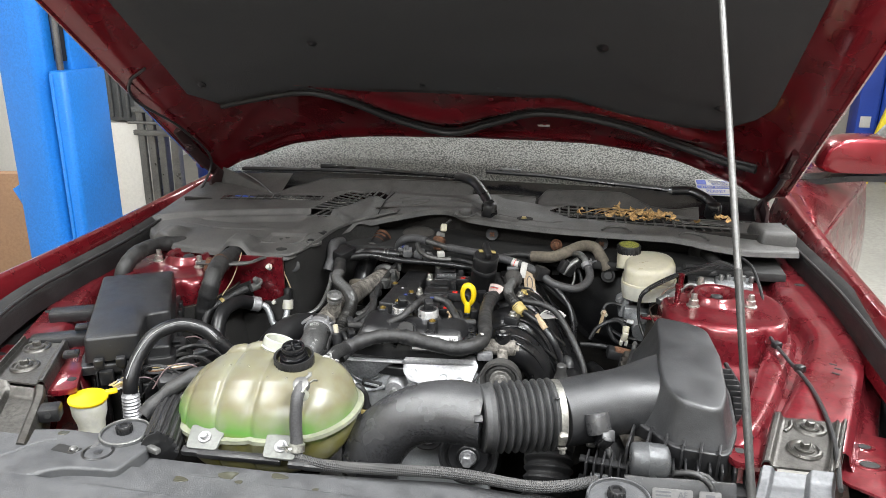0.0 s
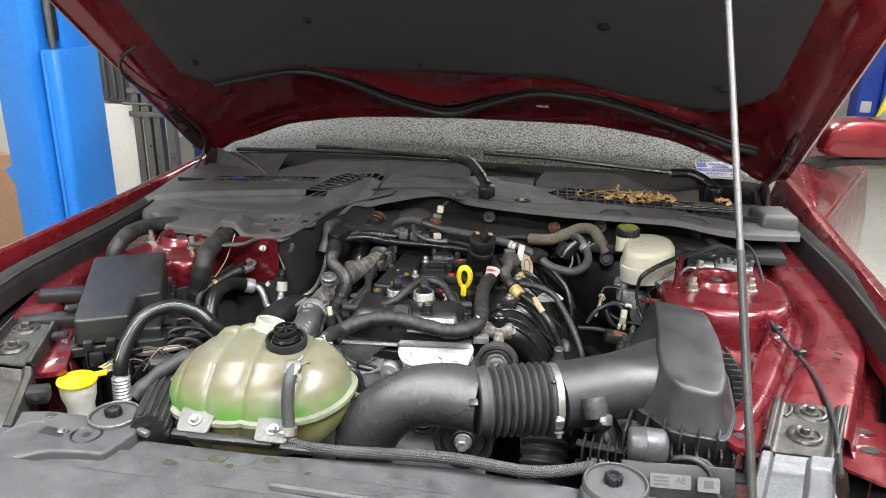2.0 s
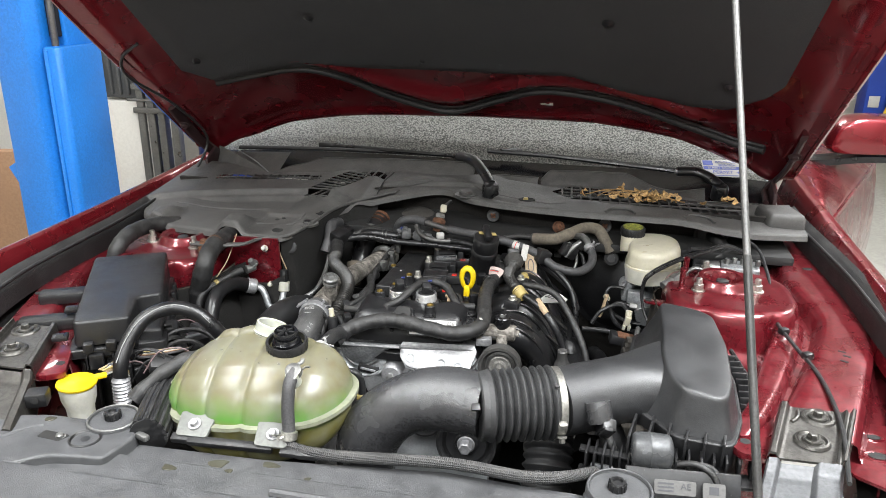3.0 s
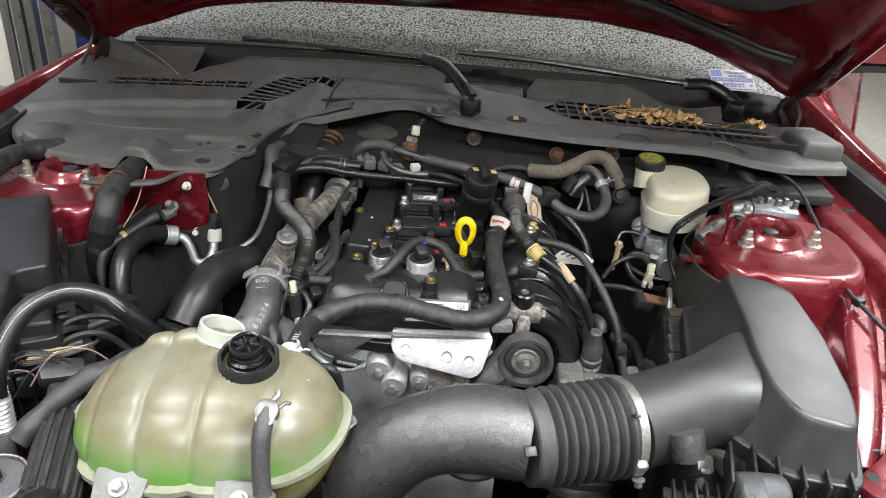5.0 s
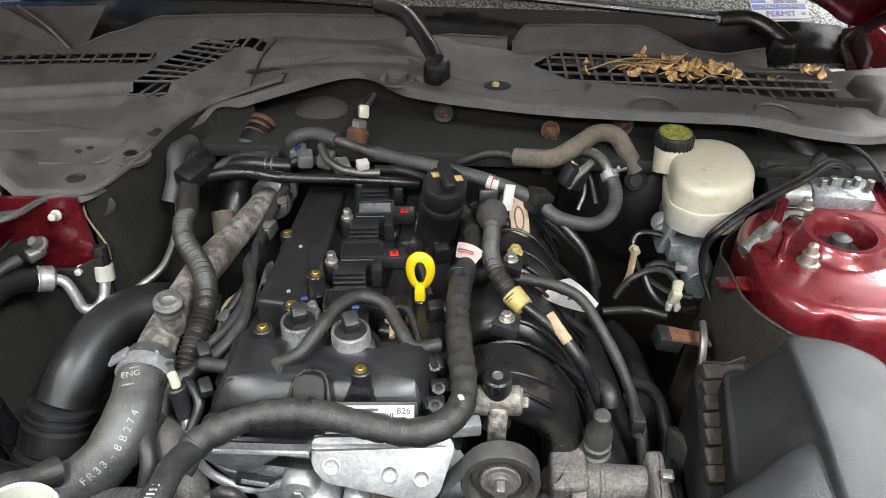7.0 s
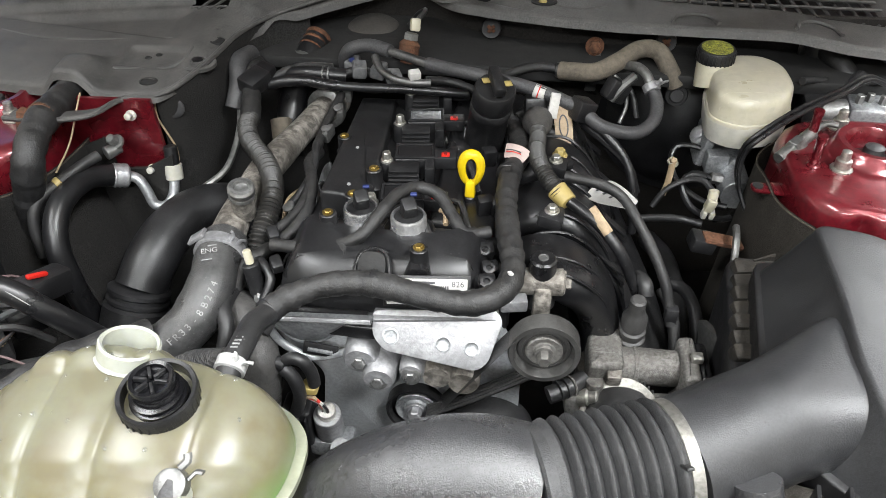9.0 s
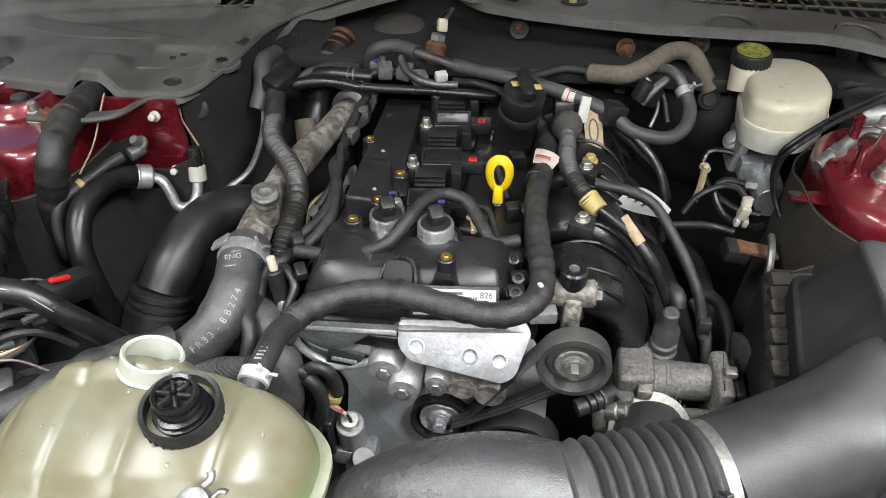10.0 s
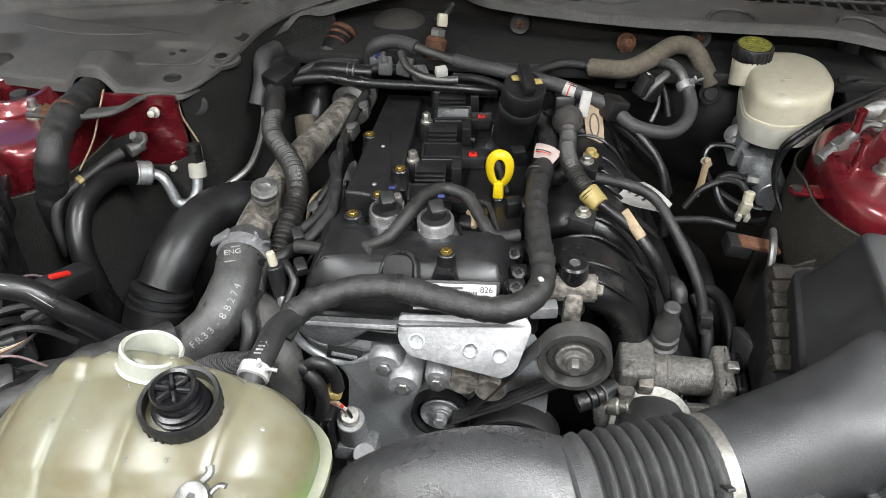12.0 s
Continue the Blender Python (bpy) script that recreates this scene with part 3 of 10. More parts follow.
def apron(side):
    """Upper rail between the strut tower and the wing: a broad flat with an S-shaped pressed channel along its inner side."""
    def fn(u, v):
        y = 0.975 + u * 0.905
        xr, xo = eased(y, APRON_RIDGE, 0.04), eased(y, APRON_OUT, 0.04) + (0.022 if side > 0 else 0)
        w = 0.75 + 0.25 * ramp01((y - 1.0) / 0.3)
        fl = 0.8 * ramp01((1.50 - y) / 0.2)
        prof = [(xr - 0.105 * w, 0.52), (xr - 0.095 * w, 0.80), (xr - 0.078 * w, 0.868), (xr - 0.073 * w, 0.886), (xr - 0.068 * w, 0.889), (xr - 0.036 * w, 0.888), (xr - 0.030 * w, 0.884), (xr - 0.024 * w, 0.870), (xr - 0.012 * w, 0.869),
                (xr - 0.004, 0.888), (xr + 0.002, 0.895), (xr + 0.010, 0.898), (xo - 0.018, 0.8975), (xo - 0.008, 0.896), (xo - 0.002, 0.890), (xo + 0.001, 0.876), (xo + 0.004 + 0.006 * fl, 0.860), (xo + 0.004 + 0.036 * fl, 0.850), (xo + 0.006 + 0.036 * fl, 0.80)]
        k = v * (len(prof) - 1)
        i = min(int(k), len(prof) - 2)
        a, b = prof[i], prof[i + 1]
        x, z = a[0] + (b[0] - a[0]) * (k - i), a[1] + (b[1] - a[1]) * (k - i)
        z += 0.022 * max(0, y - 1.2) - 0.10 * max(0, 1.02 - y)
        return (x * side, y, z)
    part("apron", Geo().sheet(fn, 90, 64, (0.003 * side, 0, -0.003)), RED_BAY, car, sharp=50)
    for y, x in ((1.60, 0.745),) if side > 0 else ((1.60, 0.745), (1.16, 0.69)):
        marks = Geo().lathe((side * x, y, 0.896 + 0.022 * max(0, y - 1.2)), (0, 0, 1), [(0.011, 0), (0.011, 0.0022), (0.009, 0.003)], 16, 0, 0.6)
        part("apron_plug", marks, DARK, car, "dark round plug")
    if side > 0:
        for y, x, a in ((1.203, 0.708, 30), (1.237, 0.713, 20), (1.222, 0.717, 25)):
            part("apron_slot", Geo().box((x, y, 0.8985), (0.012, 0.005, 0.0012), 0.0005, (0, 0, -a)), DARK, car, "small dark slot")
        for k in range(4):
            part("stamp_bar", Geo().box((0.757 + 0.004 * k, 1.36 + 0.004 * k, 0.9025), (0.0022, 0.016 - 0.003 * (k % 2), 0.0008), 0.0003, (0, 0, -35)), RED, car, "stamped mark")


def strut_tower(side):
    """Pressed tower: a rounded drum with a raised mount ring, three studs and a skirt that falls into the bay."""
    cx, cy, zt = 0.553 * side, 1.435, 0.925
    rings = []
    n = 96
    def ring(rx, ry, z, dx=0.0, dy=0.0, p=2.6):
        out = []
        for i in range(n):
            a = 2 * math.pi * i / n
            c, s = math.cos(a), math.sin(a)
            out.append((cx + side * dx + rx * abs(c) ** (2 / p) * (1 if c > 0 else -1), cy + dy + ry * abs(s) ** (2 / p) * (1 if s > 0 else -1), z))
        return out
    flutes = [radians(a) for a in (250, 292, 335, 20)]
    for rx, ry, z in ((0.132, 0.150, 0.50), (0.128, 0.140, 0.70), (0.126, 0.132, 0.80), (0.122, 0.128, 0.836), (0.119, 0.119, 0.846), (0.118, 0.116, 0.856), (0.117, 0.114, 0.890), (0.116, 0.112, 0.905), (0.114, 0.109, 0.9135), (0.110, 0.104, 0.9190), (0.104, 0.097, 0.9212), (0.098, 0.090, 0.9205), (0.078, 0.070, 0.9205), (0.057, 0.057, 0.9215), (0.051, 0.051, 0.924), (0.047, 0.047, 0.934), (0.043, 0.043, 0.938), (0.035, 0.035, 0.937), (0.031, 0.031, 0.930), (0.029, 0.029, 0.900)):
        r = ring(rx, ry, z, 0.010 if rx > 0.09 else 0, -0.022 if ry > 0.08 else (-0.008 if ry > 0.06 else 0), 3.0 if z < 0.9213 and rx > 0.06 else 2.0)
        if 0.85 < z < 0.9195 and rx > 0.1:
            depth = 0.012 * math.sin((z - 0.85) / 0.07 * math.pi)
            for i, p in enumerate(r):
                a = 2 * math.pi * i / n
                d = depth * sum(math.exp(-((a - f + math.pi) % (2 * math.pi) - math.pi) ** 2 / 0.012) for f in flutes)
                r[i] = (p[0] + (cx - p[0]) / rx * d, p[1] + (cy - p[1]) / ry * d, p[2])
        rings.append(r)
    tower = part("strut_tower", Geo().loft(rings, True), RED_BAY, car, sharp=50)
    part("strut_mount", Geo().lathe((cx, cy, 0.90), (0, 0, 1), [(0.028, 0), (0.028, 0.012), (0.016, 0.016), (0.013, 0.02), (0.011, 0.030), (0.006, 0.032)], 24), RUBBER, tower, "black rubber strut mount")
    for a in (220, 340, 112):
        x, y = cx + side * 0.062 * math.cos(radians(a)), cy + 0.062 * math.sin(radians(a))
        g = Geo().lathe((x, y, 0.921), (0, 0, 1), [(0.013, 0), (0.013, 0.002), (0.009, 0.003), (0.009, 0.013), (0.006, 0.014), (0.0055, 0.024), (0.004, 0.025)], 12)
        part("stud_nut", g, STEEL, tower, "zinc stud with flange nut")
    if side > 0:
        for x, y in ((0.488, 1.462), (0.476, 1.400)):
            part("red_stud", Geo().lathe((x, y, 0.918), (0, 0, 1), [(0.008, 0), (0.008, 0.004), (0.0055, 0.006), (0.0055, 0.034), (0.0065, 0.036), (0.006, 0.042)], 14), RED_BAY, tower)
        part("tower_tab", Geo().prism(rounded([(-0.020, -0.008), (0.0, -0.010), (0.03, -0.014), (0.03, 0.014), (0, 0.010), (-0.020, 0.008)], 0.007), 0.004, pose(0.430, 1.390, 0.890, 0, 6, 8), 0.0015), RED_BAY, tower)
        part("tab_hole", Geo().lathe((0.418, 1.388, 0.8945), (0, 0, 1), [(0.006, 0), (0.006, 0.003), (0.0045, 0.0032)], 16), DARK, tower, "dark bolt hole")


def rail_bracket(side):
    """Dark zinc support bracket: a plate with rolled edges and two bolted dimples, stepping down into a ribbed foot; red ears beside it."""
    if side > 0:
        back, front, toe = (0.575, 0.677, 1.034), (0.536, 0.631, 0.908), (0.500, 0.604, 0.80)
        bolts, ear, hole = ((0.621, 1.012), (0.600, 0.953)), [(0.500, 0.950), (0.511, 0.928), (0.545, 0.925), (0.572, 1.03), (0.545, 0.990)], (0.521, 0.957)
    else:
        back, front, toe = (0.556, 0.644, 1.032), (0.500, 0.604, 0.902), (0.448, 0.555, 0.79)
        bolts, ear, hole = ((0.600, 1.011), (0.573, 0.948)), [(0.466, 0.925), (0.492, 0.908), (0.530, 0.905), (0.560, 1.03), (0.515, 1.012)], (0.491, 0.948)
    def between(a, b, drop, shape):
        def fn(u, v):
            x = (a[0] + (b[0] - a[0]) * v) * (1 - u) + (a[1] + (b[1] - a[1]) * v) * u
            return (x * side, a[2] + (b[2] - a[2]) * v, 0.9025 - drop(v) + curve_at(u, shape))
        return fn
    rolled = [(0, -0.014), (0.015, 0.004), (0.04, 0.008), (0.11, 0.008), (0.15, 0.001), (0.19, 0), (0.80, 0), (0.83, 0.001), (0.86, 0.006), (0.89, 0.001), (0.92, 0.001), (0.94, 0.008), (0.975, 0.008), (0.99, 0.004), (1, -0.014)]
    t = part("rail_bracket", Geo().sheet(between(back, front, lambda v: 0.003 * v, rolled), 70, 16, (0, 0, -0.003)), BRKT, car, "dark zinc bracket plate", sharp=45)
    ribbed = [(0, -0.05), (0.01, -0.006), (0.04, 0), (0.15, 0), (0.20, -0.007), (0.60, -0.007), (0.66, 0.001), (0.93, 0.001), (0.98, -0.006), (1, -0.05)]
    part("bracket_foot", Geo().sheet(between(front, toe, lambda v: 0.003 + 0.010 * ramp01(v / 0.12) + 0.016 * v, ribbed), 70, 24, (0, 0, -0.003)), FOOTM if side > 0 else BRKT, t, "satin grey metal foot", sharp=45)
    for x, y in bolts:
        g = Geo().lathe((x * side, y, 0.901), (0, 0, 1), [(0.023, 0), (0.021, 0.0035), (0.018, 0.004), (0.0155, 0.0015), (0.0125, 0.0015), (0.012, 0.004)], 28)
        part("bolt_dimple", g, BRKT, t)
        part("bracket_bolt", Geo().hexbolt((x * side, y, 0.9035), (0, 0, 1), 0.0068, 0.008, 1.55), BRKT, t)
    if side > 0:
        part("dimple_bead", Geo().tube([(0.598, 1.022, 0.9025), (0.594, 1.006, 0.9035), (0.584, 0.994, 0.9025)], 0.0028, 8), BRKT, t)
    else:
        tab = part("foot_tab", Geo().box((-0.470, 0.868, 0.876), (0.030, 0.028, 0.022), 0.004, (0, 0, 25)), BLACK, t, "black folded end tab")
        part("tab_hole", Geo().lathe((-0.4645, 0.8552, 0.878), (0.42, -0.9, 0.1), [(0.005, 0), (0.005, 0.0016), (0.0035, 0.0018)], 14), DARK, tab)
    e = part("red_ear", Geo().prism(rounded(mirror_x(side, ear), 0.010), 0.010, pose(0, 0, 0.877), 0.003), RED_BAY, car, "red painted bracket ear")
    part("ear_hole", Geo().lathe((hole[0] * side, hole[1], 0.886), (0, 0, 1), [(0.007, 0), (0.007, 0.0014), (0.005, 0.0016)], 16), DARK, e, "dark hole")
    wing = part("red_flange", Geo().prism(rounded(mirror_x(side, [(0.650, 0.955), (0.70, 0.920), (0.78, 0.93), (0.80, 1.07), (0.70, 1.09)]), 0.014), 0.006, pose(0, 0, 0.855), 0.002), RED_BAY, car, "red lower flange with oval holes")
    for x, y, r in ((0.708, 1.045, 0.010), (0.701, 0.998, 0.014)):
        part("flange_ring", Geo().lathe((x * side, y, 0.861), (0, 0, 1), [(r * 1.6, 0), (r * 1.4, 0.002), (r, 0.0015), (r * 0.96, 0.0008)], 22, 0, 0.6), RED_BAY, wing)
        part("flange_hole", Geo().lathe((x * side, y, 0.861), (0, 0, 1), [(r * 0.95, 0), (r * 0.95, 0.0022), (r * 0.8, 0.0024)], 20, 0, 0.6), DARK, wing, "dark oval hole")


FELTEDGE = surface("frayed_felt_edge", (0.085, 0.068, 0.05), 0.9, 0, 300, 60, 0.4, bump=0.4)


def tower_liner(side):
    """Felt liner that hangs round the tower below its painted head."""
    cx, cy = 0.553 * side, 1.413
    def fn(u, v):
        a = radians(-170 + 175 * u) if side > 0 else radians(40 - 250 * u)
        if side > 0:
            a = radians(100 + 150 * u)
        c, s = math.cos(a), math.sin(a)
        rx, ry = 0.122, 0.128
        x = cx + rx * abs(c) ** 0.76 * (1 if c > 0 else -1)
        y = cy + ry * abs(s) ** 0.76 * (1 if s > 0 else -1)
        top = (0.874 + 0.008 * math.sin(u * 9)) if side < 0 else 0.887 - 0.008 * math.sin(u * 6) + 0.008 * math.exp(-((u - 0.55) / 0.06) ** 2)
        return (x + 0.05 * (1 - v) * (-side), y - 0.05 * (1 - v), 0.50 + (top - 0.50) * v)
    part("tower_liner", Geo().sheet(fn, 36, 12, (0, 0, 0.003)), FELTR if side > 0 else LINER, car, "dark felt tower liner")
    part("liner_edge", Geo().tube([fn(k / 24, 1.0) for k in range(25)], 0.0013, 6), FELTEDGE, car)


for sd in (-1, 1):
    tower_liner(sd)
    fender(sd), apron(sd), strut_tower(sd), rail_bracket(sd)

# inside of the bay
part("bay_floor", Geo().box((0, 1.37, 0.36), (1.36, 1.2, 0.02), 0.002), DARK, car, "undertray, bay shade put into its black")
part("firewall", Geo().sheet(lambda u, v: (-0.72 + 1.44 * u, 1.84 - 0.165 * v + curve_at(-0.72 + 1.44 * u, [(-0.72, 0.05), (-0.3, 0.045), (-0.2, 0.06), (-0.12, 0.09), (-0.02, 0.09), (0.05, 0.045), (0.15, 0.012), (0.72, 0.03)]), 0.36 + 0.62 * v), 90, 10, (0, 0.01, 0)), BULKHEAD, car, "black felt-lined bulkhead")
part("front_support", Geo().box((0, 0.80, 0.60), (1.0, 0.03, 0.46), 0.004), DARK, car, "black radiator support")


# cowl cover
FRONT = [(-0.76, 1.64), (-0.725, 1.56), (-0.70, 1.53), (-0.66, 1.490), (-0.615, 1.462), (-0.51, 1.444), (-0.40, 1.430), (-0.325, 1.428), (-0.308, 1.440), (-0.291, 1.522), (-0.272, 1.605), (-0.235, 1.650), (-0.190, 1.676),
         (-0.145, 1.705), (-0.105, 1.732), (-0.065, 1.757), (-0.025, 1.748), (0.02, 1.690), (0.09, 1.667), (0.18, 1.649), (0.26, 1.639), (0.36, 1.636), (0.48, 1.634), (0.56, 1.622), (0.64, 1.625), (0.77, 1.68)]
REAR = [(-0.76, 1.90), (-0.66, 1.852), (-0.55, 1.79), (-0.50, 1.768), (-0.43, 1.770), (-0.33, 1.776), (-0.29, 1.822), (-0.24, 1.838), (-0.12, 1.836), (0.0, 1.838), (0.08, 1.860), (0.15, 1.840), (0.19, 1.822), (0.24, 1.846), (0.44, 1.832), (0.52, 1.812), (0.64, 1.815), (0.76, 1.86)]
LEVEL = [(-0.76, 0.940), (-0.31, 0.950), (-0.25, 0.958), (-0.19, 0.970), (-0.10, 0.979), (0.0, 0.984), (0.50, 0.984), (0.58, 0.972), (0.76, 0.955)]
SLOPE = [(-0.7, 0.10), (-0.25, 0.12), (-0.19, 0.14), (-0.05, 0.08), (0.1, 0.03), (0.55, 0.02), (0.76, 0.08)]


def cowl_back(x):
    return eased(x, REAR)


def cowl_z(x, y):
    """Height of the cowl: it rises to the rear, with ledges, a channel behind each ledge and tunnels over the two wrapped hoses."""
    yf = eased(x, FRONT)
    z = eased(x, LEVEL, 0.03) + eased(x, SLOPE, 0.05) * (y - yf)
    z -= 0.004 * max(0, 1 - (y - yf) / 0.006) ** 2
    left = ramp01((-0.20 - x) / 0.03)
    if left > 0:
        c0 = 1.652 + 0.10 * (x + 0.45) - 0.05 * ramp01((x + 0.30) / 0.1)
        z += left * 0.012 * ramp01((y - c0 + 0.004) / 0.010)
        c1 = 1.585 - 0.20 * (x + 0.45)
        z -= left * 0.010 * ramp01((y - c1 + 0.006) / 0.012) * ramp01((c0 - 0.006 - y) / 0.02) * ramp01((-0.34 - x) / 0.04)
        for hx, hy, h, w in ((-0.443, 1.52, 0.026, 0.030), (-0.640, 1.57, 0.020, 0.030)):
            z += h * math.exp(-((x - hx) / w) ** 4) * ramp01((hy - y) / 0.05)
        pk = ramp01((x + 0.405) / 0.012) * ramp01((-0.315 - x) / 0.012) * ramp01((y - 1.485) / 0.012) * ramp01((1.545 - y) / 0.012)
        z -= 0.005 * pk
    else:
        z += 0.009 * ramp01((y - 1.775 + 0.25 * abs(x + 0.06) ** 1.2) / 0.012) * ramp01((0.10 - x) / 0.05)
        z -= 0.007 * math.exp(-((y - (1.715 - 0.40 * (x - 0.05))) / 0.008) ** 2) * ramp01((x - 0.03) / 0.02) * ramp01((0.15 - x) / 0.02)
    return z


def in_grille(x, y):
    if 0.212 < x < 0.635:
        lo = curve_at(x, [(0.212, 1.775), (0.26, 1.728), (0.40, 1.712), (0.635, 1.700)])
        hi = curve_at(x, [(0.212, 1.785), (0.25, 1.828), (0.42, 1.820), (0.52, 1.785), (0.635, 1.785)])
        return lo < y < hi
    return False


def in_slots(x, y):
    if -0.62 < x < -0.35 and abs(y - 1.735) < 0.0145:
        return True
    mid = -0.335 + (y - 1.65) * 0.42
    return (abs(x - mid) < 0.024 and 1.65 < y < 1.81) or (-0.27 < x < -0.205 and 1.80 < y < 1.836)


cowl = thing("cowl_cover", (0, 1.75, 0.96), "dusty black plastic cowl cover below the windshield, with leaf-strewn vents", "cowl cover")
cg = Geo()
NU, NV = 380, 110
idx = {}
for i in range(NU + 1):
    for j in range(NV + 1):
        x = -0.755 + 1.51 * i / NU
        yf, yb = eased(x, FRONT), cowl_back(x)
        y = yf + (yb - yf) * j / NV
        idx[i, j] = len(cg.v)
        cg.v.append((x, y, cowl_z(x, y)))
for i in range(NU):
    for j in range(NV):
        a = cg.v[idx[i, j]]
        b = cg.v[idx[i + 1, j + 1]]
        mx, my = (a[0] + b[0]) / 2, (a[1] + b[1]) / 2
        if not (in_grille(mx, my) or in_slots(mx, my)):
            cg.f.append((idx[i, j], idx[i + 1, j], idx[i + 1, j + 1], idx[i, j + 1]))
part("panel", cg, COWL, cowl, sharp=70)
lip = Geo()
def lip_fn(u, v):
    x = -0.755 + 1.51 * u
    yf = eased(x, FRONT)
    return (x, yf - 0.004 + 0.004 * v, cowl_z(x, yf) + 0.0005 - 0.009 * (1 - v))
part("front_lip", lip.sheet(lip_fn, 220, 4, (0, 0.004, 0)), COWL, cowl)
# Added sheet below the slots, coloured with the shade seen through them.
part("vent_well", Geo().box((0.0, 1.79, 0.914), (1.44, 0.36, 0.02), 0.004), DARK, cowl, "well under the vents, shade put into its black")
# vent bars
def bar(p, q, w=0.0035):
    return Geo().tube([p, q], w, 6, 0.03)
for i in range(19):
    x = 0.235 + i * 0.0218
    ys = [y / 400 for y in range(660, 760) if in_grille(x, y / 400)]
    if ys:
        part("slat", bar((x, min(ys) - 0.002, cowl_z(x, min(ys)) - 0.001), (x - 0.004, max(ys) + 0.002, cowl_z(x, max(ys)) - 0.001), 0.0026), COWL, cowl)
for y in (1.728, 1.756, 1.784, 1.812):
    xs = [x / 400 for x in range(90, 256) if in_grille(x / 400, y)]
    if xs:
        part("slat", bar((min(xs) - 0.001, y + 0.002, cowl_z(0.4, y) - 0.002), (max(xs) + 0.001, y - 0.002, cowl_z(0.4, y) - 0.002), 0.0024), COWL, cowl)
for i in range(13):
    x = -0.61 + i * 0.0215
    part("slat", bar((x, 1.718, cowl_z(x, 1.718)), (x - 0.004, 1.752, cowl_z(x, 1.752)), 0.0019), COWL, cowl)
part("slat", bar((-0.625, 1.734, cowl_z(-0.625, 1.734)), (-0.35, 1.733, cowl_z(-0.35, 1.733)), 0.0019), COWL, cowl)
for i in range(10):
    y = 1.655 + i * 0.0165
    x = -0.335 + (y - 1.65) * 0.42
    part("slat", bar((x - 0.026, y - 0.006, cowl_z(x - 0.026, y)), (x + 0.026, y + 0.006, cowl_z(x + 0.026, y)), 0.0021), COWL, cowl)
for k in (-0.009, 0.009):
    part("slat", bar((-0.337 + k, 1.645, cowl_z(-0.337 + k, 1.645)), (-0.268 + k, 1.812, cowl_z(-0.268 + k, 1.812)), 0.0019), COWL, cowl)
for i in range(3):
    part("slat", bar((-0.255 + 0.018 * i, 1.797, cowl_z(-0.255 + 0.018 * i, 1.797)), (-0.250 + 0.018 * i, 1.84, cowl_z(-0.25 + 0.018 * i, 1.84)), 0.0022), COWL, cowl)

# bolts, holes, beads and seams of the cowl
def cowl_pt(x, y, up=0.0):
    return (x, y, cowl_z(x, y) + up)
def screw_boss(x, y):
    b = part("cowl_boss", Geo().lathe(cowl_pt(x, y, -0.004), (0, 0, 1), [(0.024, 0), (0.024, 0.0045), (0.021, 0.006), (0.016, 0.0035), (0.011, 0.0035), (0.0105, 0.008), (0.009, 0.009), (0.006, 0.007), (0.002, 0.007)], 26), COWL, cowl)
    part("boss_screw", Geo().lathe(cowl_pt(x, y, 0.003), (0, 0, 1), [(0.008, 0), (0.008, 0.003), (0.005, 0.004)], 6), BLACK, b)
screw_boss(-0.299, 1.512)
for x, y in ((-0.294, 1.572), (-0.345, 1.457), (-0.36, 1.528), (-0.372, 1.520)):
    r = 0.009 if y > 1.55 or y < 1.46 else 0.0035
    part("cowl_hole", Geo().lathe(cowl_pt(x, y, -0.003), (0, 0, 1), [(r * 1.4, 0), (r * 1.35, 0.0040), (r, 0.0046), (r * 0.9, 0.0036)], 18, 0, 0.8), DARK, cowl, "dark clip hole")
part("round_plug", Geo().lathe(cowl_pt(0.014, 1.712, -0.001), (0, 0, 1), [(0.026, 0), (0.025, 0.003), (0.018, 0.002), (0.016, 0.003), (0.0155, 0.010), (0.013, 0.012), (0.004, 0.012)], 28), COWL, cowl, "round grey plug")
part("clip_slot", Geo().lathe(cowl_pt(0.157, 1.700, -0.002), (0, 0, 1), [(0.019, 0), (0.019, 0.004), (0.015, 0.005), (0.011, 0.003)], 22, 0, 0.7), DARK, cowl, "dark clip slot")
part("slot_clip", Geo().lathe(cowl_pt(0.155, 1.697, 0.002), (0, 0, 1), [(0.006, 0), (0.005, 0.004)], 12), DULLYEL, cowl, "yellow clip")
def bead(pts, r=0.0045):
    return Geo().tube([cowl_pt(x, y, -0.0015) for x, y in pts], r, 8, 0.008, 0.9)
for pts in ([(0.06, 1.738), (0.10, 1.720), (0.140, 1.702)], [(0.172, 1.690), (0.21, 1.682), (0.245, 1.695)], [(-0.165, 1.785), (-0.13, 1.805), (-0.06, 1.815), (0.0, 1.790), (0.06, 1.738)],
            [(-0.155, 1.770), (-0.12, 1.786), (-0.09, 1.795), (-0.085, 1.785), (-0.12, 1.772), (-0.153, 1.760)],
            [(-0.66, 1.60), (-0.55, 1.565), (-0.45, 1.560), (-0.36, 1.572), (-0.30, 1.60)], [(-0.405, 1.485), (-0.345, 1.492), (-0.320, 1.515), (-0.318, 1.545)]):
    part("cowl_bead", bead(pts, 0.0032), COWL, cowl)
part("cowl_seam", Geo().tube([cowl_pt(x, y, 0.0) for x, y in ((-0.193, 1.683), (-0.200, 1.72), (-0.197, 1.77), (-0.188, 1.825))], 0.0018, 6), DARK, cowl, "dark panel seam")
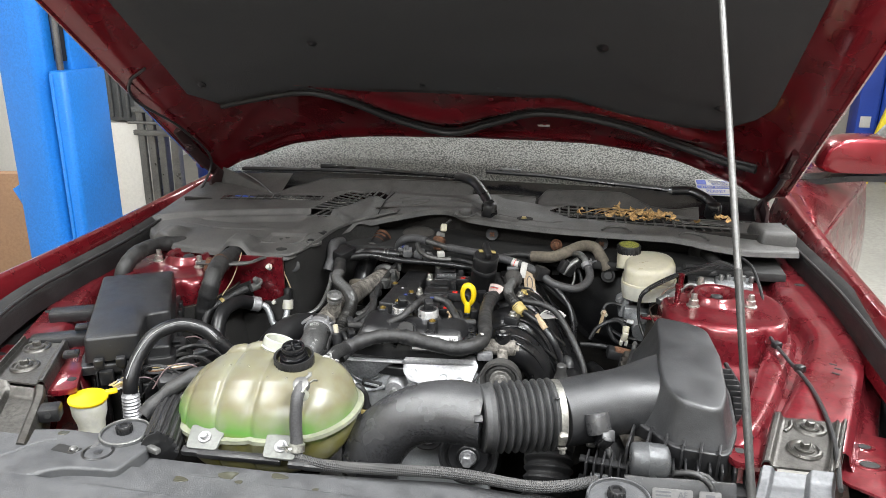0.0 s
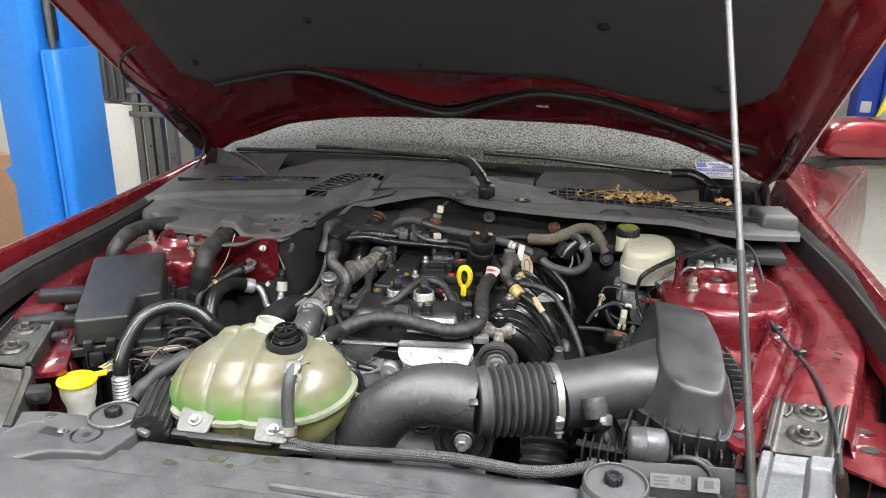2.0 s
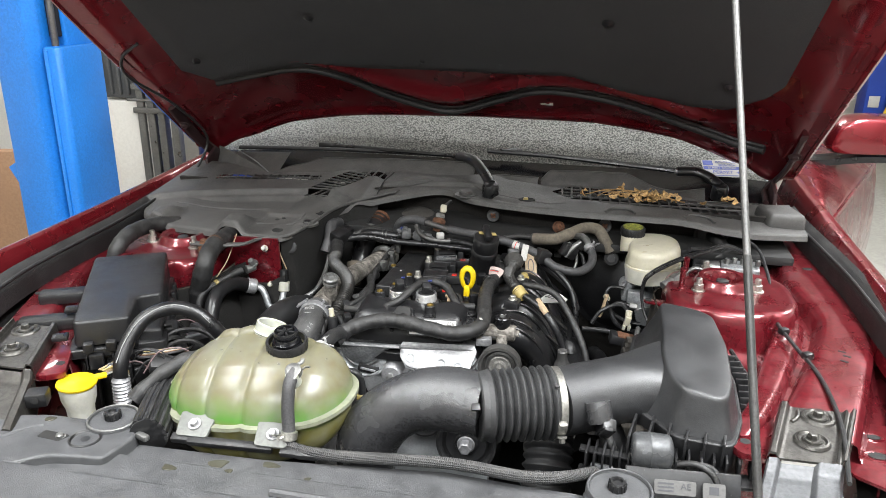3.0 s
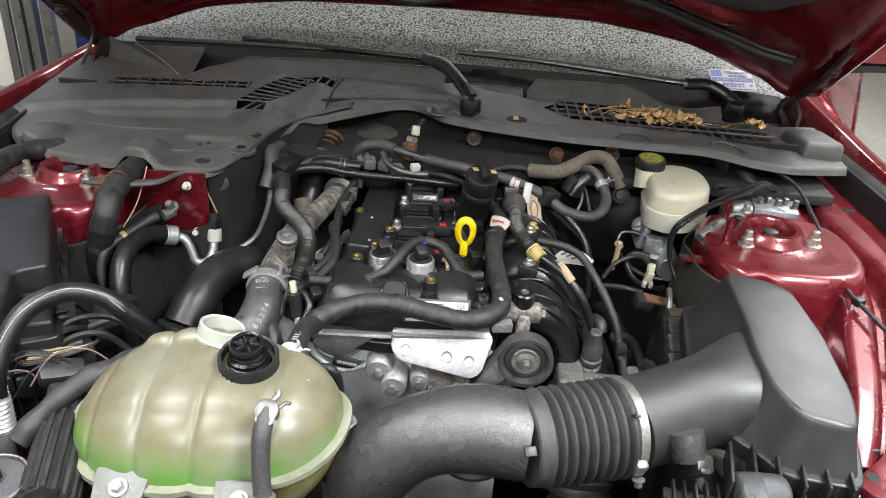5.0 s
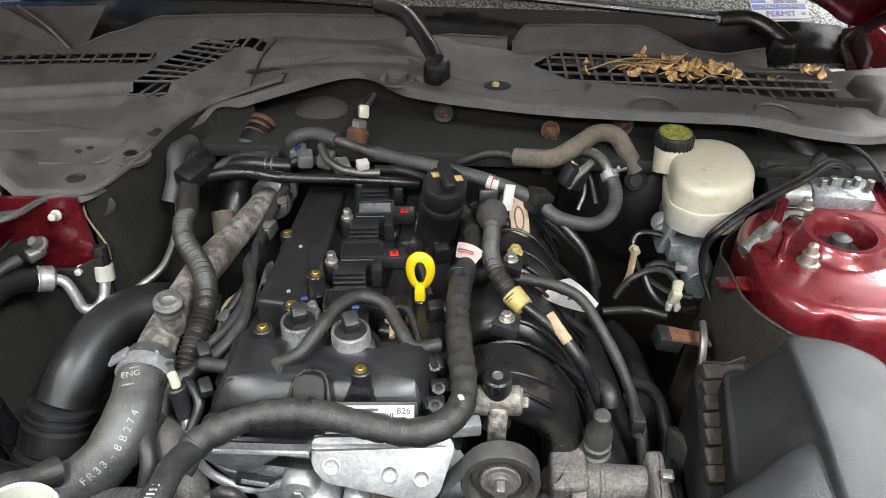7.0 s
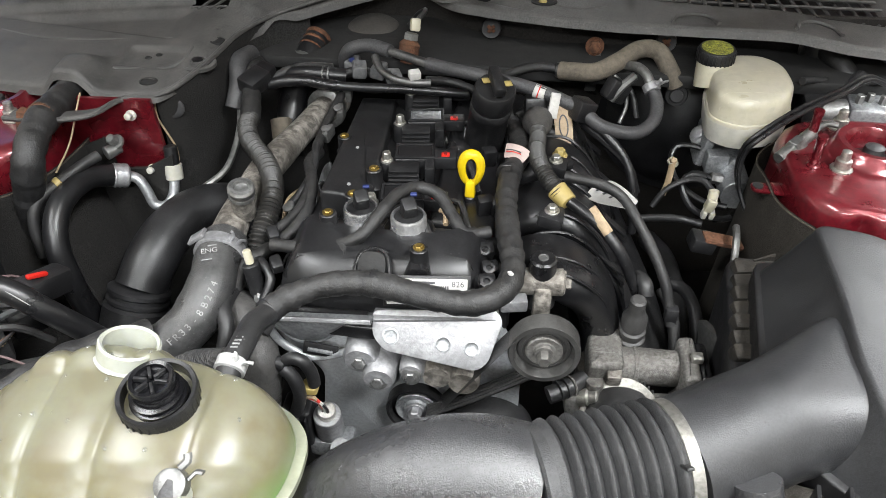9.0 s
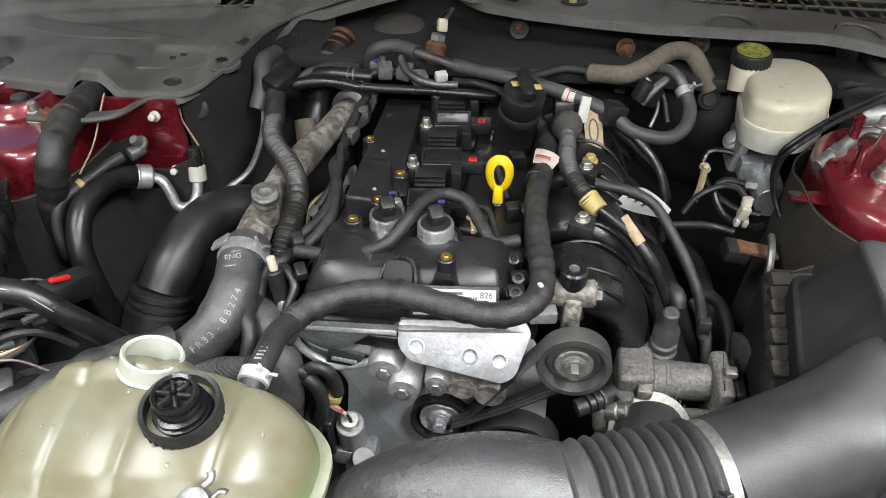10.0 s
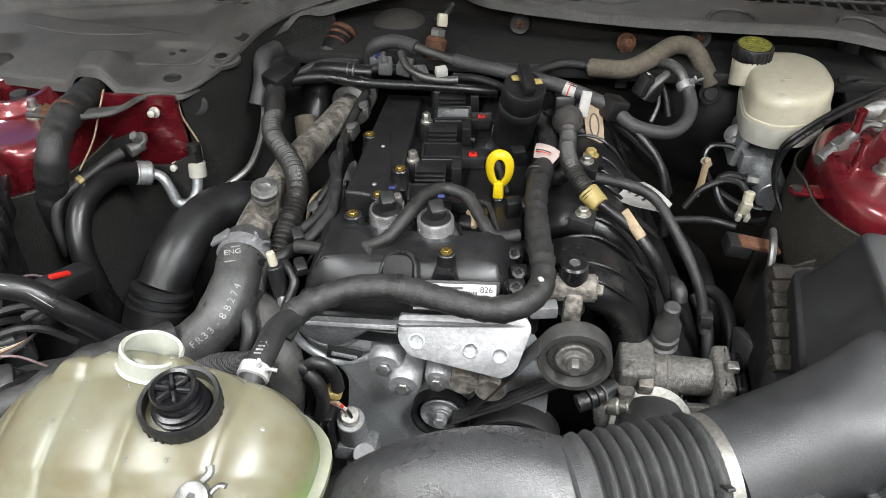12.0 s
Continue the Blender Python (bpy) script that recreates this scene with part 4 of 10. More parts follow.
for x in (0.365, 0.53):
    part("clip_loop", Geo().tube([cowl_pt(x + dx, y, 0.002) for dx, y in ((-0.032, 1.645), (-0.022, 1.668), (0.0, 1.677), (0.022, 1.668), (0.030, 1.645))], 0.0030, 6), COWL, cowl)
part("end_block", Geo().box((0.708, 1.735, 0.972), (0.085, 0.090, 0.040), 0.010, (0, 4, 12), 3, 0.92), COWL, cowl)
def flap(ctrl):
    """A leaning rear wall of the cowl; ctrl holds (x, y of its top, height of its top)."""
    x0, x1 = ctrl[0][0], ctrl[-1][0]
    ty, tz = [(c[0], c[1]) for c in ctrl], [(c[0], c[2]) for c in ctrl]
    def fn(u, v):
        x = x0 + (x1 - x0) * u
        yb = cowl_back(x) - 0.004
        zb = cowl_z(x, yb) - 0.002
        yt, zt = eased(x, ty, 0.01), eased(x, tz, 0.01)
        k = v ** 0.85
        return (x, yb + (yt - yb) * v, zb + (zt - zb) * k)
    return fn
for ctrl in ([(-0.495, 1.772, 0.988), (-0.455, 1.812, 1.002), (-0.43, 1.822, 1.005), (-0.386, 1.853, 1.018), (-0.36, 1.856, 1.018), (-0.2, 1.868, 1.022), (0.0, 1.870, 1.024), (0.012, 1.866, 1.020)],
             [(0.012, 1.842, 0.996), (0.08, 1.868, 0.998), (0.17, 1.86, 0.998)],
             [(0.178, 1.828, 0.992), (0.190, 1.866, 1.016), (0.28, 1.872, 1.018), (0.38, 1.870, 1.019), (0.41, 1.855, 1.010), (0.45, 1.835, 0.996), (0.50, 1.828, 0.993), (0.56, 1.842, 1.000)]):
    fn = flap(ctrl)
    part("rear_wall", Geo().sheet(fn, 60, 10, (0, 0.003, -0.001)), COWL, cowl, "leaning rear wall of the cowl")
    part("wall_edge", Geo().tube([fn(k / 40, 1.0) for k in range(41)], 0.0022, 6, 0.02), COWL, cowl)
gus = [Vector((-0.49, 1.770, 0.984)), Vector((-0.665, 1.850, 0.972)), Vector((-0.700, 1.905, 1.022)), Vector((-0.64, 1.895, 1.016))]
part("corner_gusset", Geo().sheet(lambda u, v: gus[0].lerp(gus[1], u) * (1 - v) + gus[0].lerp(gus[3].lerp(gus[2], u), 0.06 + 0.94 * u) * v, 14, 8, (0.002, 0.003, 0)), COWL, cowl)
part("gusset_edge", Geo().tube([gus[0], gus[0].lerp(gus[3], 0.5) + Vector((0, 0.004, 0.004)), gus[3]], 0.0016, 6), ALUSAT, cowl, "pale gusset edge")
part("corner_fill", Geo().sheet(lambda u, v: (-0.74 + 0.245 * u, 1.905 - 0.02 * u + 0.02 * v - 0.10 * u * (1 - v), 0.955 + 0.015 * u + 0.045 * v), 12, 6, (0, 0.004, 0)), COWL, cowl)
# sealing lip of the splash panel below the left front edge
LIP = [(-0.50, 1.378, 0.936), (-0.46, 1.374, 0.938), (-0.423, 1.375, 0.940), (-0.392, 1.390, 0.940), (-0.376, 1.425, 0.941), (-0.355, 1.440, 0.942), (-0.325, 1.446, 0.944), (-0.306, 1.475, 0.948), (-0.289, 1.53, 0.954), (-0.274, 1.60, 0.960), (-0.245, 1.652, 0.965), (-0.20, 1.688, 0.972), (-0.16, 1.715, 0.978)]
LIP = [(x + 0.004, y - 0.010, z + 0.003) for x, y, z in LIP]
lipl = spline(LIP, 0.01)
part("seal_lip", Geo().sheet(lambda u, v: lipl[min(len(lipl) - 1, int(u * (len(lipl) - 1) + 0.5))] + Vector((0.004, 0.034 * v, 0.004 * math.sin(v * 3) - 0.006 * v)), len(lipl) - 1, 5, (0, 0, -0.002)), COWL, cowl)
part("lip_bead", Geo().tube(LIP, 0.0036, 8, 0.006), COWL, cowl, "rolled edge of the sealing lip")

# windshield, cabin and door
def glass_fn(u, v):
    x = -0.74 + 1.48 * u
    y = 1.868 + 0.03 * (x / 0.7) ** 2 + 1.0 * v
    return (x * (1 - 0.12 * v), y, 0.950 + 0.500 * v + 0.07 * v * (1 - (x / 0.74) ** 2))


GLASS, gn, gl, gp = nodes_of("wet_windshield")
gtc = gn.new("ShaderNodeTexCoord")
gv = gn.new("ShaderNodeTexVoronoi")
gv.inputs["Scale"].default_value = 230
gl.new(gtc.outputs["Object"], gv.inputs["Vector"])
gmr = gn.new("ShaderNodeMapRange")
gmr.inputs["From Min"].default_value, gmr.inputs["From Max"].default_value = 0.16, 0.70
gmr.inputs["To Min"].default_value, gmr.inputs["To Max"].default_value = 1, 0
gl.new(gv.outputs["Distance"], gmr.inputs["Value"])
gcol = gn.new("ShaderNodeMix")
gcol.data_type = "RGBA"
gl.new(gmr.outputs["Result"], gcol.inputs["Factor"])
# Pale beads on dark: the light they catch is put into the colour.
gcol.inputs["A"].default_value, gcol.inputs["B"].default_value = (0.030, 0.031, 0.030, 1), (0.31, 0.31, 0.29, 1)
gl.new(gcol.outputs["Result"], gp.inputs["Base Color"])
gb = gn.new("ShaderNodeBump")
gb.inputs["Strength"].default_value, gb.inputs["Distance"].default_value = 0.5, 0.001
gl.new(gmr.outputs["Result"], gb.inputs["Height"])
gl.new(gb.outputs[0], gp.inputs["Normal"])
gp.inputs["Transmission Weight"].default_value = 0.35
gp.inputs["IOR"].default_value = 1.45
gp.inputs["Roughness"].default_value = 0.3
screen = part("windshield", Geo().sheet(glass_fn, 30, 20, (0, 0.002, 0.004)), GLASS, car, "rain-beaded windshield glass", sharp=80)
def band_fn(u, v):
    p = Vector(glass_fn(0.01 + 0.98 * u, 0.004 + (0.092 - 0.02 * (2 * u - 1) ** 4) * v))
    return p + Vector((0, -0.0015, 0.0065))
FRIT = surface("black_glass_border", (0.006, 0.006, 0.007), 0.12, 0, 300, 20, 0.3, 0.06, (0.1, 0.1, 0.1), 0.04)
part("screen_border", Geo().sheet(band_fn, 40, 4), FRIT, car, "glossy black border of the screen")
part("dashboard", Geo().sheet(lambda u, v: (-0.68 + 1.36 * u, 1.99 + 0.03 * (2 * u - 1) ** 2 + 0.75 * v, 0.955 + 0.05 * v - 0.10 * v * v), 20, 10, (0, 0, -0.03)), INSIDE, car, "dark dashboard top")
part("cabin", Geo().sheet(lambda u, v: (-0.66 + 1.32 * u, 3.1, 0.55 + 0.85 * v), 6, 6, (0, 0.05, 0)), INSIDE, car, "dark cabin rear")
def roof_fn(u, v):
    x = -0.66 + 1.32 * u
    return (x, 2.83 + 0.03 * (x / 0.7) ** 2 + 0.7 * v, 1.425 + 0.07 * (1 - (x / 0.66) ** 2) + 0.02 * math.sin(v * 2))
part("roof", Geo().sheet(roof_fn, 16, 8, (0, 0, 0.02)), RED, car)
for sd in (-1, 1):
    part("pillar", Geo().tube([(0.745 * sd, 1.97, 0.975), (0.715 * sd, 2.30, 1.16), (0.66 * sd, 2.85, 1.435)], lambda s, l: 0.006 + 0.026 * ramp01(s / 0.2), 10), RED, car)
    part("hinge", Geo().prism([(-0.05, 0), (0.05, 0), (0.06, 0.05), (0.0, 0.075), (-0.05, 0.05)], 0.008, pose(0.716 * sd, 1.90, 0.945, 90, 0, 90), 0.002), HINGE_SHADED, car, "hood hinge, hood shadow put into its dark red")

# the front door stands ajar on the driver's side
DA = radians(24)
def on_door(l, out, z):
    return (0.935 + l * math.sin(DA) + out * math.cos(DA), 2.14 + l * math.cos(DA) - out * math.sin(DA), z)
def door_fn(u, v):
    """Outer skin: a flank that bows out to a shoulder crease, then a cheek that leans in and widens towards the rear."""
    l = -0.29 + 0.86 * u
    wide = ramp01((l + 0.29) / 0.50)
    if v < 0.7:
        k = v / 0.7
        return on_door(l + 0.10 * (1 - k) * u, 0.030 + 0.045 * math.sin(k * math.pi) - 0.05 * (1 - k), 0.30 + 0.620 * k)
    k = (v - 0.7) / 0.3
    return on_door(l + 0.04 * k * u, 0.030 - (0.015 + 0.155 * wide) * k, 0.920 + (0.030 + 0.035 * wide) * math.sin(k * 1.4))
door = part("door", Geo().sheet(door_fn, 30, 40, (-0.02, 0.01, 0)), RED, car, "red front door, ajar", sharp=60)
part("shoulder_crease", Geo().tube([on_door(-0.28 + 0.055 * k, 0.031, 0.9205) for k in range(16)], 0.0035, 8, 0.03), RED, door)
mc = (1.058, 2.33, 1.053)
mr = []
for w, h, o in ((0.088, 0.040, 0.0), (0.103, 0.050, 0.006), (0.112, 0.054, 0.025), (0.114, 0.055, 0.09), (0.105, 0.050, 0.115)):
    ring = []
    for i in range(32):
        a = 2 * math.pi * i / 32
        c, s_ = math.cos(a), math.sin(a)
        dx, dz = w * abs(c) ** 0.45 * (1 if c > 0 else -1), h * abs(s_) ** 0.45 * (1 if s_ > 0 else -1)
        ring.append((mc[0] + dx * (1 - 1.6 * (dz + h)) + 0.10 * (dz + h), mc[1] + o, mc[2] + dz * (1 - 0.25 * abs(dx / w) ** 3 * (dz > 0)) + 0.03 * dx))
    mr.append(ring)
part("wing_mirror", Geo().loft(mr), RED, door, "red door mirror housing")
def foot_fn(u, v):
    x = -0.150 + 0.265 * u
    return (mc[0] + x, mc[1] + 0.01 + 0.08 * v, mc[2] - 0.058 + 0.03 * x - 0.012 * ramp01((0.02 - x) / 0.15))
part("mirror_base", Geo().sheet(foot_fn, 12, 4, (0.006, 0, -0.016)), GLOSSB, door, "dark mirror foot")
part("window_sill", Geo().prism([(0, 0), (0.15, 0), (0.085, 0.072), (0.060, 0.075)], 0.05, pose(1.20, 2.66, 1.045, 90, 0, 20), 0.004), RED, door, "red end of the door sill")
part("sill_trim", Geo().box((1.222, 2.615, 1.100), (0.085, 0.04, 0.016), 0.004, (0, -46, 20)), GALV, door, "grey sealing trim of the sill")

# ---- hood ----
HO, HD, HU = Vector((0, 1.93, 1.02)), Vector((0, -0.788, 0.616)), Vector((0, 0.616, 0.788))
def crown(x):
    return 0.09 * max(0, 1 - (abs(x) / 0.76) ** 4)
def on_hood(x, s, drop=0.0):
    """A place under the hood: across, along from its rear edge, and below its crown."""
    return Vector((x, 0, 0)) + HO + HD * s + HU * (crown(x) - drop)
def hood_rear(x):
    return curve_at(x, [(-0.78, 0.02), (-0.72, -0.015), (-0.62, -0.005), (-0.5, 0.04), (-0.3, 0.07), (0, 0.085), (0.3, 0.085), (0.5, 0.05), (0.62, 0.0), (0.72, -0.015), (0.78, 0.03)])
def pad_edge(x):
    return curve_at(x, [(-0.68, 0.36), (-0.6, 0.265), (-0.38, 0.30), (-0.25, 0.285), (0.0, 0.29), (0.23, 0.29), (0.36, 0.225), (0.5, 0.195), (0.58, 0.215), (0.64, 0.30), (0.68, 0.42)])
hood = thing("hood", (0, 1.93, 1.02), "dark red car hood, propped open, with black felt lining underneath", "hood")
SEAL_LINE = [(-0.605, 0.267), (-0.50, 0.28), (-0.382, 0.295), (-0.287, 0.251), (-0.193, 0.172), (-0.058, 0.112), (0.065, 0.175), (0.177, 0.228), (0.337, 0.198), (0.503, 0.126), (0.626, 0.092), (0.68, 0.105)]
def panel_drop(x, s):
    """Depth of the pressed panel: a beam that swells in front of the seal line, and folds along the sides."""
    drop = 0.008
    drop += 0.021 * math.exp(-((s - eased(x, SEAL_LINE, 0.05) - 0.055) / 0.024) ** 2) * ramp01((0.60 - abs(x)) / 0.1)
    drop += 0.014 * (1 - ramp01((s - hood_rear(x)) / 0.035))
    drop += 0.010 * ramp01((abs(x) - 0.675) / 0.012) - 0.008 * ramp01((abs(x) - 0.735) / 0.012)
    return drop
def inner_fn(u, v):
    x = -0.765 + 1.53 * u
    s0 = hood_rear(x)
    s = s0 + (1.22 - s0) * v
    drop = panel_drop(x, s)
    edge = max(0, 1 - (s - s0) / 0.02)
    drop -= 0.008 * edge
    return on_hood(x, s, drop)
part("inner_panel", Geo().sheet(inner_fn, 90, 110), RED, hood, "dark red pressed inner panel", sharp=70)
def outer_fn(u, v):
    x = -0.775 + 1.55 * u
    s0 = hood_rear(x) - 0.012
    return on_hood(x, s0 + (1.24 - s0) * v, -0.03 + 0.02 * abs(2 * u - 1) ** 8)
part("outer_skin", Geo().sheet(outer_fn, 40, 40, tuple(HU * 0.003)), RED, hood, sharp=70)
for sd in (-1, 1):
    part("edge_hem", Geo().tube([on_hood(0.768 * sd, s, 0.004) for s in (0.03, 0.4, 0.8, 1.2)], 0.009, 8, 0.05), RED, hood)
rim = [on_hood(-0.765 + 1.53 * i / 40, hood_rear(-0.765 + 1.53 * i / 40), 0.004) for i in range(41)]
part("rear_hem", Geo().tube(rim, 0.008, 8, 0.02), RED, hood)
def pad_fn(u, v):
    x = -0.66 + 1.32 * u
    s0 = pad_edge(x)
    s = s0 + (1.16 - s0) * v
    e = min(u, 1 - u, v * 0.8) * 30
    dent = sum(0.006 * math.exp(-(((x - a) ** 2 + (s - b) ** 2) / 0.0004)) for a, b in ((-0.3, 0.5), (0.3, 0.5), (-0.6, 0.375), (0.55, 0.32), (-0.42, 0.78), (0.42, 0.78)))
    return on_hood(x, s, 0.012 + 0.016 * min(1, e) - dent + 0.004 * math.sin(x * 9) * math.sin(s * 8))
part("lining_pad", Geo().sheet(pad_fn, 110, 70), PAD, hood, "black felt sound lining", sharp=80)
clips = [(-0.087, 0.349), (0.087, 0.353), (-0.301, 0.499), (0.305, 0.502), (-0.606, 0.375), (0.56, 0.33)]
for x, s in clips:
    part("push_clip", Geo().lathe(on_hood(x, s, 0.023), -HU, [(0.012, 0), (0.012, 0.002), (0.008, 0.003), (0.004, 0.006), (0.002, 0.007)], 14), BLACK, hood)
for x, s in ((-0.705, 0.593), (0.710, 0.603), (-0.705, 0.42), (0.710, 0.40), (0.710, 0.80)):
    part("slot_opening", Geo().box(on_hood(x, s, 0.0), (0.03, 0.022, 0.02), 0.002, (-38, 0, 0)), DARK, hood, "dark square opening")
for x, s in ((-0.02, 0.268), (0.06, 0.268), (0.183, 0.155)):
    part("panel_dimple", Geo().lathe(on_hood(x, s, panel_drop(x, s)), -HU, [(0.007, 0), (0.005, 0.002), (0.001, 0.0025)], 12), RED, hood)
part("paper_scrap", Geo().box(on_hood(0.18, 0.155, panel_drop(0.18, 0.155) + 0.001), (0.03, 0.008, 0.003), 0.001, (-38, 0, -8)), PAPER, hood, "torn white paper scrap")
seal_fine = [(p.x, p.y) for p in spline([(x, s, 0) for x, s in SEAL_LINE], 0.03)]
part("bulb_seal", Geo().tube([on_hood(x, s, panel_drop(x, s) + 0.009) for x, s in seal_fine], 0.008, 10, 0.012), SEAL, hood, "wavy black rubber seal")
part("bulb_seal", Geo().tube([on_hood(x, s + 0.011, panel_drop(x, s + 0.011) + 0.004) for x, s in seal_fine], 0.0045, 8, 0.012), RUBBER, hood)
for sd in (-1, 1):
    part("hinge_arm", Geo().tube([on_hood(0.735 * sd, 0.22, 0.02), on_hood(0.735 * sd, 0.08, 0.03), (0.715 * sd, 1.93, 0.985), (0.705 * sd, 1.86, 0.965)], 0.014, 8, 0.02, 0.5), HINGE_SHADED, hood)
    part("hinge_bolt", Geo().hexbolt(on_hood(0.732 * sd, 0.155, 0.034), tuple(-HU), 0.009, 0.008), HINGE_SHADED, hood)
part("washer_hose", Geo().tube([on_hood(-0.69, 0.47, 0.02), on_hood(-0.74, 0.44, 0.02), on_hood(-0.755, 0.38, 0.025), on_hood(-0.72, 0.25, 0.03), on_hood(-0.71, 0.1, 0.03), (-0.72, 1.87, 1.02), (-0.735, 1.80, 0.95)], 0.0035, 8), RUBBER, hood, "thin black washer hose")

# prop rod
rod = thing("prop_rod", (0.503, 0.62, 0.82), "straight steel rod that props the hood open", "prop rod")
def on_rod(z):
    return (0.488 - 0.1 * (z - 0.9), 0.671 + 0.545 * (z - 0.9), z)
# Same rod below the split: its shadow is put into a darker steel.
part("rod_lower", Geo().cyl(on_rod(0.80), on_rod(1.19), 0.0045), ROD_SHADED, rod, "lower rod, shadow put into its colour")
part("rod_upper", Geo().cyl(on_rod(1.185), on_rod(1.86), 0.0039), CHROME, rod, "bright upper rod")
part("ferrule", Geo().cyl(on_rod(0.895), on_rod(0.905), 0.006), STEEL, rod, "steel ferrule")

# ---- front of the bay ----
slam = thing("radiator_cover", (0, 0.7, 0.80), "dusty black plastic radiator cover with water spots along the front", "radiator cover")
BACK = [(-0.62, 0.80), (-0.52, 0.822), (-0.43, 0.848), (-0.31, 0.845), (-0.295, 0.828), (-0.1, 0.832), (0.14, 0.858), (0.26, 0.850), (0.30, 0.850), (0.42, 0.834), (0.52, 0.80), (0.62, 0.76)]
def slam_fn(u, v):
    x = -0.58 + 1.12 * u
    yb = curve_at(x, BACK)
    y = 0.52 + (yb - 0.52) * v
    z = 0.853 + 0.008 * min(1, max(0, (0.795 - y) / 0.006)) + 0.012 * min(1, max(0, (0.74 - y) / 0.012))
    e = max(0, 1 - (yb - y) / 0.006)
    z -= 0.010 * e * e
    return (x, y, z)
part("panel", Geo().sheet(slam_fn, 120, 130, (0, 0, -0.004)), SLAM, slam, sharp=30)
part("raised_corner", moulded(rounded([(-0.56, 0.66), (-0.43, 0.70), (-0.365, 0.748), (-0.325, 0.755), (-0.291, 0.758), (-0.279, 0.822), (-0.30, 0.846), (-0.43, 0.846), (-0.55, 0.815)], 0.012), 0.845, lambda x, y: 0.870 + 0.004 * math.exp(-((y - 0.74) / 0.03) ** 2), 0.005, 0.003), SLAM, slam)
part("raised_corner", moulded(rounded([(0.56, 0.60), (0.42, 0.66), (0.32, 0.78), (0.31, 0.840), (0.43, 0.830), (0.55, 0.79)], 0.012), 0.845, 0.868, 0.005, 0.003), SLAM, slam)
part("corner_rib", Geo().tube([(-0.52, 0.72, 0.868), (-0.47, 0.755, 0.869), (-0.44, 0.80, 0.8685), (-0.42, 0.815, 0.8675)], 0.0042, 8), SLAM, slam)
part("long_bead", Geo().tube([(-0.06, 0.755, 0.862), (0.1, 0.752, 0.864), (0.25, 0.76, 0.864), (0.30, 0.775, 0.862)], 0.006, 8), SLAM, slam)
part("back_wall", Geo().sheet(lambda u, v: (-0.58 + 1.12 * u, curve_at(-0.58 + 1.12 * u, BACK) - 0.002, 0.845 - 0.07 * v), 80, 2, (0, 0.004, 0)), SLAM, slam)
for x, y, k in ((-0.333, 0.846, 0.87), (0.358, 0.838, 1.0)):
    g = Geo().lathe((x, y, 0.862), (0, 0, 1), [(0.041 * k, -0.02), (0.041 * k, 0.010), (0.040 * k, 0.012), (0.0375 * k, 0.012), (0.0365 * k, 0.009), (0.034 * k, 0.009), (0.032 * k, 0.0095), (0.016, 0.0092), (0.004, 0.0092)], 40)
    part("mount_ring", g, SLAM, slam, "round mount socket")
    part("ring_edge", Geo().tube([(x + 0.0385 * k * math.cos(a * math.pi / 20), y + 0.0385 * k * math.sin(a * math.pi / 20), 0.8742) for a in range(41)], 0.0017, 8, smooth=False), GALV if x < 0 else SLAM, slam, "worn rim" if x < 0 else "")
    part("mount_pin", Geo().lathe((x - 0.003, y + 0.003, 0.871), (0, 0, 1), [(0.0105, 0), (0.0105, 0.010), (0.009, 0.012), (0.006, 0.012), (0.005, 0.009)], 12), BLACK, slam, "black ribbed pin")
    for j in range(12):
        a = j * math.pi / 6
        part("pin_rib", Geo().box((x - 0.003 + 0.0105 * math.cos(a), y + 0.003 + 0.0105 * math.sin(a), 0.8765), (0.0022, 0.0022, 0.010), 0.0004, (0, 0, math.degrees(a))), BLACK, slam)
part("socket", Geo().lathe((-0.343, 0.797, 0.8685), (0, 0, 1), [(0.0205, 0), (0.0215, 0.003), (0.0190, 0.004), (0.0170, 0.0015), (0.006, 0.0015), (0.006, 0.0022), (0.003, 0.0024)], 30), BLACK, slam, "black round socket")
slot = part("clip_slot", Geo().prism(rounded([(-0.022, -0.006), (0.014, -0.010), (0.020, 0.006), (-0.020, 0.010)], 0.003), 0.0015, pose(-0.388, 0.794, 0.8696), 0.0004), DARK, slam, "dark clip slot")
part("clip_bolt", Geo().hexbolt((-0.378, 0.794, 0.8705), (0, -0.2, 1), 0.0055, 0.004, 1.3), GALV, slot, "dull steel clip")
WATER, wn, wl, wp = nodes_of("water_patch")
wp.inputs["Base Color"].default_value = (0.05, 0.048, 0.036, 1)
wp.inputs["Roughness"].default_value, wp.inputs["IOR"].default_value = 0.04, 1.33
for x, y, a, b in ((-0.155, 0.806, 0.018, 0.009), (-0.09, 0.818, 0.014, 0.006), (-0.13, 0.785, 0.006, 0.004), (-0.03, 0.80, 0.006, 0.004), (-0.21, 0.775, 0.012, 0.006), (-0.42, 0.83, 0.012, 0.006)):
    out = closed([(x + a * math.cos(k * 1.05) * (0.8 + 0.35 * math.sin(k * 2.7 + x * 50)), y + b * math.sin(k * 1.05)) for k in range(6)], 20)
    z = 0.8702 if x < -0.285 else (0.8532 if y > 0.797 else 0.8612)
    g = moulded(out, z - 0.003, z + 0.0006, 0.0005)
    part("water_spot", g, WATER, slam, "shallow water spot")
for x, w in ((-0.215, 0.05), (-0.155, 0.12), (-0.065, 0.035), (-0.045, 0.03)):
    part("clip_bar", Geo().box((x, 0.838, 0.862), (w, 0.012, 0.010), 0.002, (20, 0, 3)), BLACK, slam)

